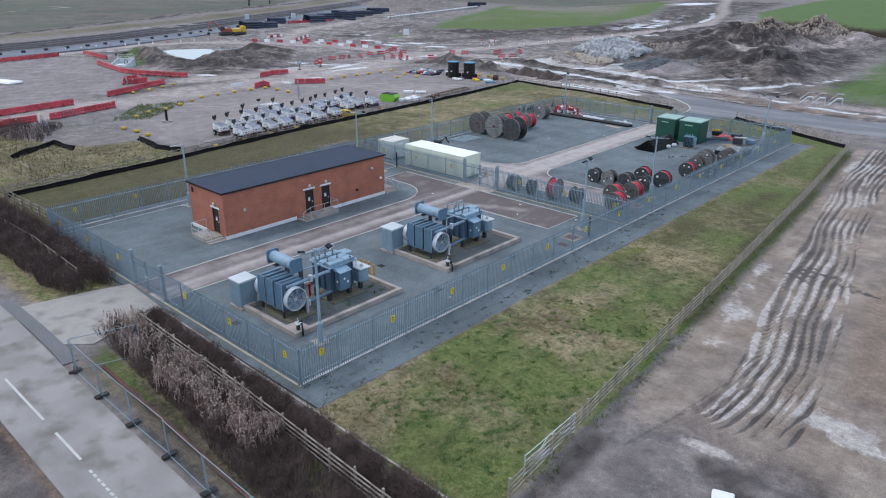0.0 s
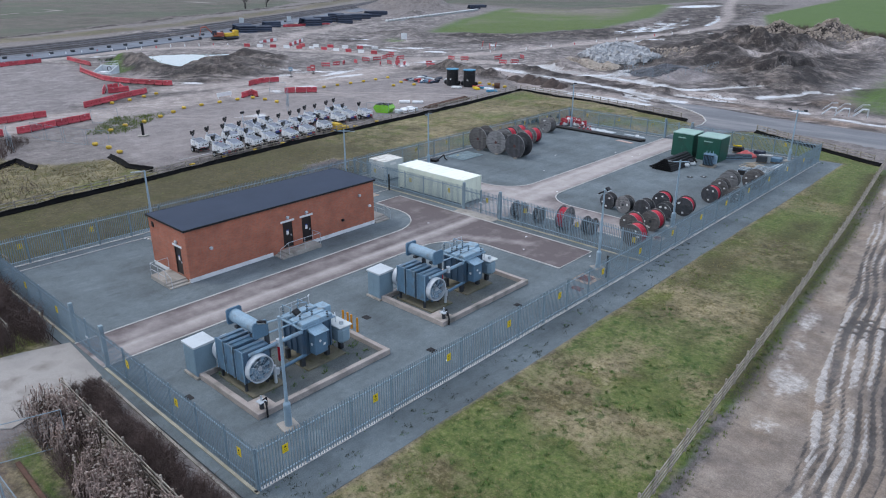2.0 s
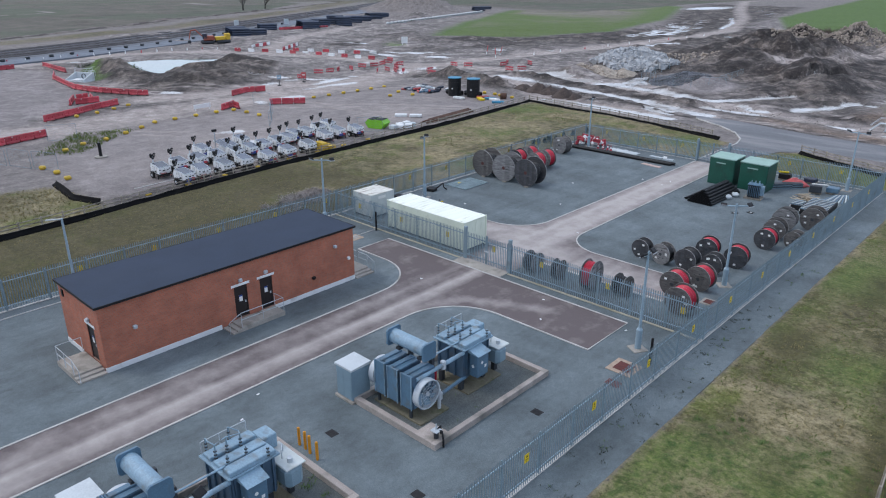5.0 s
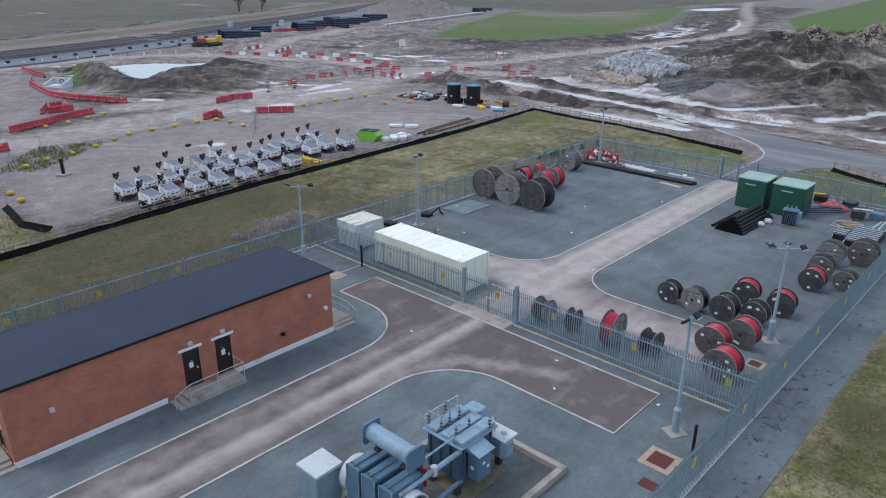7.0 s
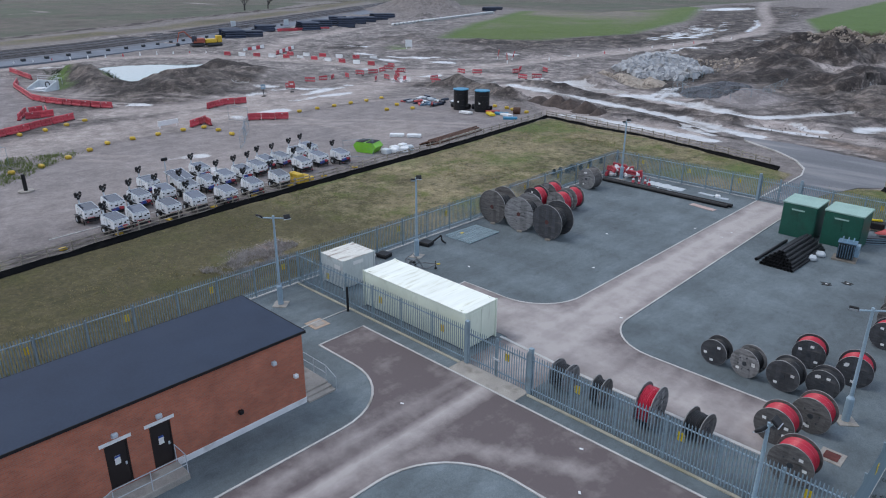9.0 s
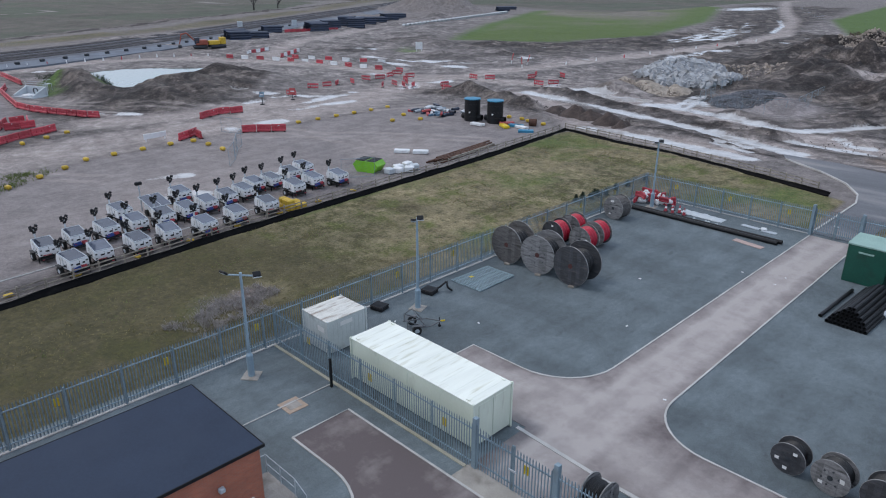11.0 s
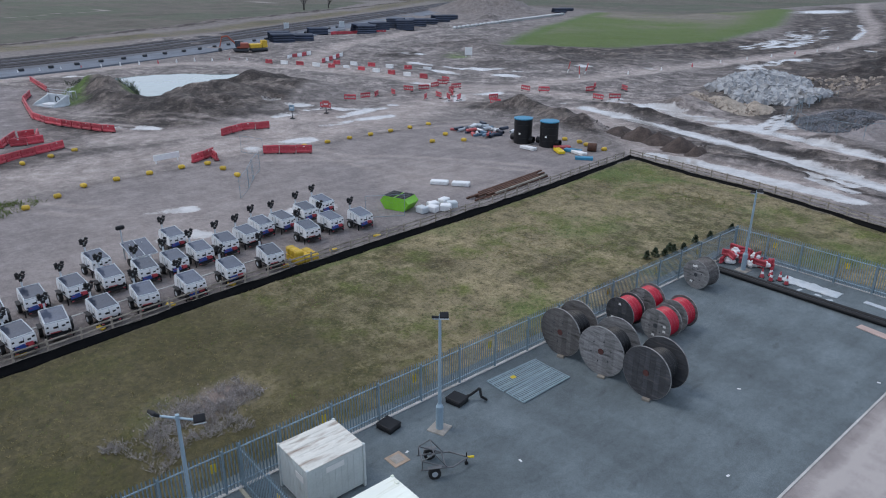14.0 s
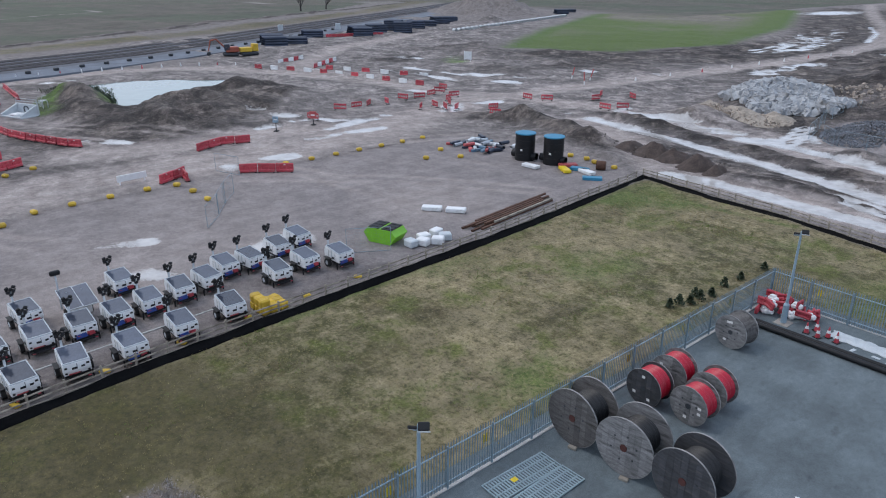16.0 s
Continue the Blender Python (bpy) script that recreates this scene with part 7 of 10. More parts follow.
for x, tone, hubr in ((-59.6, REEL_BROWN, True), (-56.8, REEL_GREY, True), (-54.0, REEL_DARK, True)):
    cable_reel(1.4, 1.65, tone, CABLE_BLACK, 0.62, {REEL_BROWN: "huge dull brown-grey timber drum of black cable", REEL_GREY: "huge pale weathered grey timber drum of black cable"}.get(tone, "huge dark stained timber drum of black cable"), pose(x, 71.45, 0.0, 0, 0, random.uniform(-4, 4)), False, hubr, "large grey cable reels")
    solid("wheel_chock", Shape().box(-0.2, 0.2, -0.1, 0.1, 0, 0.14, c=0.02), WOOD, "small timber chock under a cable reel", "chock", pose(x + 0.3, 71.25, 0.0, 0, 0, 15))
for x, y, tone in ((-59.3, 76.6, REEL_DARK), (-59.25, 78.75, REEL_GREY), (-57.0, 76.9, REEL_GREY), (-57.05, 78.75, REEL_GREY)):
    cable_reel(1.0, 1.15, tone, CABLE_RED, 0.86, "grey timber drum wound with bright red cable", pose(x, y, 0, 0, 0, random.uniform(-3, 3)), True, False, "red cable reels")
cable_reel(1.0, 1.2, REEL_GREY, REEL_BROWN, 0.93, "pale timber cable drum standing alone by the fence", pose(-59.45, 85.4, 0, 0, 0, -6), True)
for x, y, r, w, tone, cab, fill in (
    (-36.2, 62.1, 0.72, 0.85, REEL_DARK, CABLE_BLACK, 0.75), (-34.5, 62.0, 0.78, 0.9, REEL_GREY, CABLE_BLACK, 0.82), (-32.6, 62.0, 0.83, 0.95, REEL_DARK, CABLE_BLACK, 0.86),
    (-32.4, 65.2, 0.82, 1.05, REEL_DARK, CABLE_RED, 0.88), (-30.9, 62.6, 0.78, 0.85, REEL_DARK, CABLE_BLACK, 0.8), (-30.1, 64.9, 0.85, 1.05, REEL_DARK, CABLE_RED, 0.88),
    (-30.4, 59.3, 0.88, 1.05, REEL_BROWN, CABLE_RED, 0.88), (-31.3, 57.3, 0.88, 1.1, REEL_BROWN, CABLE_RED, 0.88), (-29.8, 55.0, 0.92, 1.15, REEL_BROWN, CABLE_RED, 0.88),
    (-30.0, 70.3, 0.82, 1.0, REEL_DARK, CABLE_RED, 0.88), (-30.2, 72.9, 0.85, 1.15, REEL_BROWN, CABLE_BLACK, 0.75), (-30.4, 75.6, 0.95, 1.2, REEL_GREY, CABLE_BLACK, 0.75),
    (-28.35, 71.8, 0.72, 0.95, REEL_BROWN, CABLE_BLACK, 0.75), (-28.7, 77.4, 0.98, 1.2, REEL_BROWN, CABLE_BLACK, 0.75)):
    cable_reel(r, 0.92 * w, tone, cab, fill, ("timber drum wound with red cable" if cab is CABLE_RED else "dark timber drum of black cable") + " by the long fence", pose(x, y, 0, 0, 0, random.uniform(-8, 8)))
for x, y, r, w, tone, cab, fill in ((-40.2, 54.6, 0.72, 0.9, REEL_GREY, CABLE_BLACK, 0.8), (-38.3, 54.8, 0.68, 0.6, REEL_BROWN, CABLE_BLACK, 0.8), (-35.6, 54.9, 1.0, 0.8, REEL_GREY, CABLE_RED, 0.86), (-33.4, 55.3, 0.72, 0.85, REEL_BROWN, CABLE_BLACK, 0.8)):
    cable_reel(r, w, tone, cab, fill, ("timber drum of red cable" if cab is CABLE_RED else "small timber drum of black cable") + " behind the inner palisade", pose(x, y, 0, 0, 0, 90 + random.uniform(-6, 6)), False)


# ---- storage yard clutter ----
pipes = thing("long_pipe_pair", "two long black plastic pipes lying on gravel by the fence", "pipes", pose(-60.2, 89.2, 0))
for k, (y, z) in enumerate(((0.0, 0.17), (0.36, 0.17))):
    part("pipe", Shape().ring((0.3 * k, y, z), (13.2 + 0.2 * k, y + 0.12 * k, z), 0.14, 0.17, 14), BLACK, pipes, smooth=True)
solid("board", Shape().box(-1.2, 1.2, -0.3, 0.3, 0, 0.05, c=0.01), PINK_BOARD, "pale pink timber board lying on gravel", "board", pose(-48.7, 87.9, 0.0, 0, 0, -8))
for x, y, w, turn in ((-50.2, 91.9, 1.5, -3), (-48.6, 91.7, 1.2, 6)):
    solid("board", Shape().box(-w / 2, w / 2, -0.22, 0.22, 0, 0.06, c=0.01), PALE_STEEL, "pale grey board lying by the fence", "board", pose(x, y, 0, 0, 0, turn))
solid("plastic_bag", Shape().box(-0.25, 0.25, -0.2, 0.2, 0, 0.22, c=0.09), WHITE, "crumpled white plastic bag", "bag", pose(-49.1, 91.9, 0.0, 0, 0, 20))

# heap of red and white barriers, cones and sheets in the corner
barrier_mesh = Shape().box(-0.46, 0.46, -0.1, 0.1, 0, 0.16, c=0.05).box(-0.46, -0.26, -0.08, 0.08, 0.1, 0.46, c=0.04).box(0.26, 0.46, -0.08, 0.08, 0.1, 0.46, c=0.04).box(-0.46, 0.46, -0.08, 0.08, 0.32, 0.48, c=0.05).box(-0.3, 0.3, -0.03, 0.03, 0.1, 0.4).mesh("barrier", RED)
barrier_white = Shape().box(-0.36, 0.36, -0.16, 0.16, 0, 0.3, c=0.08).box(-0.2, 0.2, -0.12, 0.12, 0.24, 0.44, c=0.06).mesh("barrier", WHITE)
rnd = random.Random(4)
for k in range(38):
    x, y = -59.5 + rnd.uniform(-1.2, 1.9), 92.0 + rnd.uniform(-0.9, 0.9)
    if abs(x + 58.8) < 0.75 and y < 91.6:
        continue
    white_one = k % 3 == 0
    ob = solid("stacked_barrier", barrier_white if white_one else barrier_mesh, None, "white plastic barrier in a jumbled heap" if white_one else "red plastic barrier in a jumbled heap", "barrier", pose(x, y, 0.05 if k < 11 else 0.34 if k < 26 else 0.58, rnd.uniform(-14, 14), rnd.uniform(-14, 14), rnd.uniform(0, 180)), "heaped barriers")
cone_base = Shape().box(-0.2, 0.2, -0.2, 0.2, 0, 0.04, c=0.01).mesh("base", BLACK)
cone_body = Shape().cyl((0, 0, 0.04), (0, 0, 0.7), 0.15, 14, 0.03).mesh("body", RED)
cone_band = Shape().cyl((0, 0, 0.3), (0, 0, 0.48), 0.113, 14, 0.08, caps=False).mesh("band", WHITE)


def cone(x, y, group="traffic cones"):
    c = thing("traffic_cone", "red and white traffic cone on a black base", "cone", pose(x, y, 0, 0, 0, rnd.uniform(0, 90)), group)
    part("base", cone_base, None, c)
    part("body", cone_body, None, c)
    part("band", cone_band, None, c, "white reflective band")


for x, y in ((-57.3, 90.7), (-56.6, 90.6), (-56.2, 91.1), (-55.6, 90.8), (-57.0, 91.4)):
    cone(x, y)
sheet = Shape()
for i in range(31):
    for j in range(11):
        u, v_ = 3.9 * i / 30, 1.15 * j / 10
        edge = min(i, 30 - i, j * 2, 20 - j * 2) / 4
        z = 0.02 + min(1, edge) * (0.09 + 0.13 * noise.noise((u * 2.2, v_ * 2.6, 5)) + 0.05 * noise.noise((u * 6, v_ * 6, 8)))
        sheet.v.append((u + 0.16 * noise.noise((u, v_ * 3, 1)), v_ + 0.16 * noise.noise((u * 3, v_, 2)) - 0.12 * u / 3.9, max(0.012, z)))
sheet.f += [(i * 11 + j, i * 11 + 11 + j, i * 11 + 12 + j, i * 11 + j + 1) for i in range(30) for j in range(10)]
ps = solid("plastic_sheet", sheet, KIOSK_TOP, "crumpled pale plastic sheet spread on gravel", "sheet", pose(-56.3, 91.2, 0.0), smooth=True)
ps.modifiers.new("thickness", "SOLIDIFY").thickness = 0.008
for k, (x, y) in enumerate(((-53.4, 90.7), (-52.6, 90.5), (-54.6, 90.6))):
    solid("plastic_scrap", Shape().box(-0.22, 0.22, -0.1, 0.1, 0, 0.03, c=0.01), KIOSK_TOP, "scrap of pale plastic on gravel", "scrap", pose(x, y, 0, 0, 0, 40 * k), "plastic scraps")

# spare gate leaves lying flat
for k, x in enumerate((-60.15, -58.75)):
    g = thing("spare_gate_leaf", "galvanised palisade gate leaf lying flat on gravel", "gate", pose(x, 66.3, 0.03, 0, 0, -2 + 3 * k), "spare gate leaves")
    part("frame", Shape().box(0, 1.25, 0, 0.06, 0, 0.06).box(0, 1.25, 3.6, 3.66, 0, 0.06).box(0, 0.06, 0.06, 3.6, 0, 0.06).box(1.19, 1.25, 0.06, 3.6, 0, 0.06).box(0.35, 0.41, 0.06, 3.6, 0, 0.05).box(0.85, 0.91, 0.06, 3.6, 0, 0.05), LEAF_STEEL, g)
    for j in range(23):
        y = 0.16 + 0.15 * j
        part("pale", Shape().box(0.0, 1.25, y - 0.036, y + 0.036, 0.062, 0.075), LEAF_STEEL, g)
    if k == 0:
        part("sign_plate", Shape().box(0.5, 0.75, 1.2, 1.5, 0.078, 0.085), SIGN_YELLOW, g, "yellow plate")

for x, y, L in ((-59.8, 63.9, 0.9), (-60.3, 60.0, 0.9)):
    c = thing("black_case", "low black plastic case lying on gravel", "case", pose(x, y, 0, 0, 0, 12), "black cases")
    part("tray", Shape().box(-L / 2, L / 2, -0.4, 0.4, 0, 0.22, c=0.04), BLACK, c)
    part("lid", Shape().box(-L / 2 - 0.02, L / 2 + 0.02, -0.42, 0.42, 0.222, 0.32, c=0.04), BLACK, c)
solid("hose", Shape().tube([(-0.4, 0.2, 0.06), (0.0, 0.5, 0.3), (0.3, 0.9, 0.7), (0.5, 0.8, 0.35), (0.6, 1.1, 0.08)], 0.07, 8), BLACK, "bent black flexible hose beside a case", "hose", pose(-59.5, 64.0, 0.0))

# drum trailer frame
tr = thing("drum_trailer", "dull grey two-wheel cable drum trailer with upright frames", "trailer", pose(-56.6, 59.9, 0, 0, 0, 60) @ Matrix.Scale(0.85, 4))
part("chassis", Shape().tube([(-1.0, -0.6, 0.45), (0.7, -0.6, 0.45), (1.6, 0, 0.45), (0.7, 0.6, 0.45), (-1.0, 0.6, 0.45)], 0.045, 8).tube([(-0.9, -0.6, 0.45), (-0.9, -0.6, 1.0), (0.4, -0.6, 0.45)], 0.035, 6).tube([(-0.9, 0.6, 0.45), (-0.9, 0.6, 1.0), (0.4, 0.6, 0.45)], 0.035, 6).tube([(-0.9, -0.6, 1.0), (-0.9, 0.6, 1.0)], 0.035, 6).tube([(0.3, -0.6, 0.45), (0.3, 0.6, 0.45)], 0.04, 6).tube([(-0.9, -0.6, 1.0), (-0.3, -0.6, 1.35), (0.4, -0.6, 0.45)], 0.03, 6).tube([(-0.9, 0.6, 1.0), (-0.3, 0.6, 1.35), (0.4, 0.6, 0.45)], 0.03, 6).tube([(-0.3, -0.6, 1.35), (-0.3, 0.6, 1.35)], 0.03, 6), TRAILER_GREY, tr)
for s in (-1, 1):
    w = part("wheel", Shape().cyl((-0.3, 0.78 * s - 0.09, 0.32), (-0.3, 0.78 * s + 0.09, 0.32), 0.32, 20), RUBBER, tr, smooth=True)
    part("rim", Shape().cyl((-0.3, 0.78 * s - 0.1, 0.32), (-0.3, 0.78 * s + 0.1, 0.32), 0.16, 12), PALE_STEEL, w)
    part("mudguard", Shape().box(-0.65, 0.05, 0.78 * s - 0.12, 0.78 * s + 0.12, 0.67, 0.7, c=0.01), TRAILER_GREY, tr)
part("jockey_wheel", Shape().cyl((1.5, 0.05, 0.1), (1.5, -0.05, 0.1), 0.1, 12).cyl((1.5, 0, 0.1), (1.5, 0, 0.75), 0.03, 8), BLACK, tr)
part("coupling", Shape().box(1.55, 1.9, -0.05, 0.05, 0.4, 0.5, c=0.015), SIGN_YELLOW, tr, "yellow coupling")

# stacked pipes, small transformer and pallets beside the green cabinets
bundle = thing("pipe_bundle", "sloping heap of black plastic ducting on gravel", "pipes", pose(-38.7, 78.1, 0, 0, 0, -2))
for row, n in enumerate((10, 9, 8, 6, 4, 2)):
    for k in range(n):
        part("pipe", Shape().ring(((k - (n - 1) / 2) * 0.24, 0.1 * row, 0.12 + 0.2 * row), ((k - (n - 1) / 2) * 0.24 + 0.05, 6.0 - 0.1 * row, 0.12 + 0.2 * row), 0.095, 0.118, 10), BLACK, bundle)
solid("single_pipe", Shape().ring((0, 0, 0.12), (0.2, 5.5, 0.12), 0.09, 0.115, 10), BLACK, "single black plastic duct lying beside the heap", "pipe", pose(-40.3, 78.6, 0))
for x, y in ((-37.4, 81.5), (-37.2, 82.7)):
    solid("plastic_sack", Shape().box(-0.35, 0.35, -0.3, 0.3, 0, 0.4, c=0.13), KIOSK_TOP, "tied pale plastic sack on gravel", "sack", pose(x, y, 0, 0, 0, 25), "plastic sacks")
st = thing("pole_transformer", "small grey finned transformer on a pallet", "transformer", pose(-35.7, 83.4, 0, 0, 0, 8))
part("pallet", Shape().box(-0.8, 0.8, -0.6, 0.6, 0.0, 0.14, c=0.01), WOOD, st)
part("tank", Shape().box(-0.55, 0.55, -0.4, 0.4, 0.14, 1.35, c=0.04), XFMR_DARK, st)
for k in range(7):
    part("fin", Shape().box(-0.5 + 0.165 * k, -0.46 + 0.165 * k, -0.62, -0.402, 0.3, 1.25), XFMR, st)
part("lid", Shape().box(-0.62, 0.62, -0.47, 0.47, 1.352, 1.42, c=0.01), XFMR, st)
for k in range(3):
    part("bushing", Shape().cyl((-0.35 + 0.35 * k, 0, 1.42), (-0.35 + 0.35 * k, 0, 1.75), 0.07, 10, 0.04), XFMR_TOP, st)
part("cable_box", Shape().box(0.552, 0.85, -0.3, 0.3, 0.4, 1.3, c=0.02), XFMR_TOP, st)


def pallet_stack(x, y, turn, n, load, label):
    p = thing("pallet_stack", label, "pallets", pose(x, y, 0, 0, 0, turn), "pallets by the fence")
    for k in range(n):
        z = 0.15 * k
        for j in range(5):
            part("slat", Shape().box(-0.6, 0.6, -0.5 + 0.22 * j, -0.38 + 0.22 * j, z + 0.11, z + 0.135), WOOD, p)
        for j in (-0.5, -0.05, 0.4):
            part("bearer", Shape().box(j, j + 0.1, -0.5, 0.5, z + 0.0, z + 0.109), WOOD, p)
    if load:
        part("load", Shape().box(-0.55, 0.55, -0.45, 0.45, 0.15 * n, 0.15 * n + load[0], c=0.06), load[1], p, load[2])
    return p


for x, y, turn, n, load, label in (
    (-35.8, 92.2, 5, 1, (0.55, BLACK, "black wrapped goods"), "pallet with black wrapped goods by the fence"),
    (-33.4, 92.7, -8, 1, (0.4, PIPE_BLUE, "dark wrapped goods"), "pallet with dark wrapped goods by the fence"),
    (-31.9, 89.2, 14, 1, (0.7, XFMR_DARK, "dark machinery"), "pallet with dark machinery and a pale bar"),
    (-30.6, 90.2, 4, 1, (0.5, XFMR, "blue-grey boxed goods"), "pallet with blue-grey boxed goods")):
    pallet_stack(x, y, turn, n, load, label)
solid("yellow_level", Shape().box(-0.5, 0.5, -0.08, 0.08, 0, 0.16, c=0.03), SIGN_YELLOW, "yellow and black tool lying on wrapped goods", "tool", pose(-36.0, 92.3, 0.7, 0, 0, 25))
solid("steel_bar", Shape().box(-0.75, 0.75, -0.07, 0.07, 0, 0.1, c=0.02), LABEL_WHITE, "pale steel bar lying on dark machinery", "bar", pose(-31.6, 89.4, 0.85, 0, 0, 20))
for k, (x, y, turn) in enumerate(((-34.95, 88.7, 38), (-34.2, 89.6, 38))):
    st_ = thing("panel_stack", "stack of weathered grey flat panels on gravel", "panels", pose(x, y, 0, 0, 0, turn), "panel stacks")
    for j in range(6):
        part("panel", Shape().box(-0.95, 0.95, -0.3, 0.3, 0.09 * j, 0.09 * j + 0.075, c=0.01), XFMR_DARK if j % 2 else KIOSK, st_)
cloth = Shape()
for i in range(19):
    for j in range(13):
        u, v_ = 2.4 * (i / 18 - 0.5), 1.5 * (j / 12 - 0.5)
        hump = max(0.0, 1 - (u / 1.2) ** 2) * max(0.0, 1 - (v_ / 0.75) ** 2)
        cloth.v.append((u + 0.1 * noise.noise((u, v_, 4)), v_ + 0.1 * noise.noise((u, v_, 9)), 0.03 + hump ** 0.6 * (0.55 + 0.25 * noise.noise((u * 1.6, v_ * 1.6, 2)) + 0.12 * noise.noise((u * 5, v_ * 5, 7)))))
cloth.f += [(i * 13 + j, i * 13 + 13 + j, i * 13 + 14 + j, i * 13 + j + 1) for i in range(18) for j in range(12)]
tp = solid("tarpaulin", cloth, RED_DULL, "crumpled bright red tarpaulin over a heap on gravel", "tarpaulin", pose(-34.3, 91.2, 0, 0, 0, -35), smooth=True)
tp.modifiers.new("thickness", "SOLIDIFY").thickness = 0.015
for x, y, L, W in ((-29.9, 83.6, 2.2, 1.05), (-31.5, 83.2, 0.9, 0.5)):
    rack = thing("fitting_rack", "black steel rack loaded with pale-ended bars by the fence", "rack", pose(x, y, 0, 0, 0, 2), "bar racks")
    part("bed", Shape().box(-W, W, -L, L, 0.0, 0.5, c=0.05), BLACK, rack)
    n = int(2 * L / 0.17)
    for k in range(n):
        part("bar", Shape().box(-W - 0.05, W - 0.1, -L + 0.05 + 0.17 * k, -L + 0.12 + 0.17 * k, 0.502, 0.57, c=0.01), (XFMR, XFMR_DARK, STORE_SIDE)[k % 3], rack, "square steel bar")
    for k in range(n):
        part("end_cap", Shape().box(-W - 0.07, -W - 0.004, -L + 0.05 + 0.17 * k, -L + 0.12 + 0.17 * k, 0.3, 0.38), LABEL_WHITE, rack, "pale end cap")
qo = random.Random(15)
for k in range(22):
    solid("timber_offcut", Shape().box(-0.65, 0.65, -0.045, 0.045, 0, 0.06, c=0.01), PALE_TIMBER, "pale timber offcut thrown on a loose heap", "timber", pose(-31.9 + qo.uniform(-0.7, 0.7), 86.4 + qo.uniform(-0.9, 0.9), 0.004 + 0.06 * (k % 6), 0, 0, qo.uniform(-40, 60)), "timber offcuts")
for k in range(9):
    solid("steel_section", Shape().box(-0.06, 0.06, -1.6, 1.6, 0, 0.09, c=0.01), STORE_SIDE if k % 2 else XFMR, "pale steel section lying by the fence", "steel section", pose(-30.4 + 0.2 * k, 88.2 + 0.08 * k, 0.0, 0, 0, -8 + 3 * k), "loose steel sections")
for x, y, turn in ((-35.2, 77.7, 20), (-34.2, 78.8, -15)):
    mat_piece = thing("rubber_mat", "small torn black rubber mat on gravel", "mat", pose(x, y, 0, 0, 0, turn), "rubber mats")
    part("mat", Shape().slab([(-0.3, -0.22), (0.1, -0.28), (0.34, -0.1), (0.2, 0.1), (0.32, 0.26), (-0.1, 0.2), (-0.34, 0.28), (-0.2, 0.0)], 0, 0.03), RUBBER, mat_piece)
    part("label", Shape().box(-0.06, 0.1, -0.05, 0.05, 0.031, 0.036), LABEL_WHITE, mat_piece, "white scrap")

# covers and drains
for x, y, w, surround, lid_ in ((-55.2, 50.1, 0.55, COVER_TAN, CONCRETE), (-58.2, 58.9, 0.42, COVER_TAN, CONCRETE), (-28.9, 47.0, 0.75, COVER_TAN, COVER_RED), (-29.0, 58.2, 0.5, CONCRETE, COVER_RED)):
    c = thing("inspection_cover", "square inspection cover in a pale concrete surround", "cover", pose(x, y, 0), "inspection covers")
    part("surround", Shape().box(-w, w, -w, w, -0.05, 0.03, c=0.01), surround, c)
    part("lid", Shape().box(-w * 0.62, w * 0.62, -w * 0.62, w * 0.62, 0.031, 0.045, c=0.004), lid_, c)
solid("inspection_cover", Shape().box(-0.4, 0.4, -0.28, 0.28, -0.05, 0.03, c=0.01), COVER_RED, "rusty red cover plate in gravel", "cover", pose(-28.5, 45.2, 0), "inspection covers")
for x, y in ((-35.9, 32.3), (-30.0, 32.1), (-29.9, 40.3), (-35.8, 20.0)):
    d = thing("drain_grate", "dark iron drain grate in gravel", "drain", pose(x, y, 0), "drain grates")
    part("frame", Shape().box(-0.27, 0.27, -0.22, 0.22, -0.05, 0.012, c=0.004), DRAIN, d)
    for k in range(5):
        part("bar", Shape().box(-0.22, 0.22, -0.17 + 0.075 * k, -0.135 + 0.075 * k, 0.013, 0.025), DRAIN, d)
rl = random.Random(9)
for k in range(26):
    x, y = rl.uniform(-60, -28.5), rl.uniform(24, 88)
    if -55 < x < -48 and 26 < y < 46 or -38.5 < x < -31 and 20.5 < y < 44 or -60.5 < x < -53 and 70 < y < 81:
        continue
    solid("litter_scrap", Shape().box(-0.09, 0.09, -0.05, 0.05, 0, 0.03, c=0.01), WHITE, "small white scrap of litter on the yard", "litter", pose(x, y, 0.022, 0, 0, rl.uniform(0, 180)), "litter")


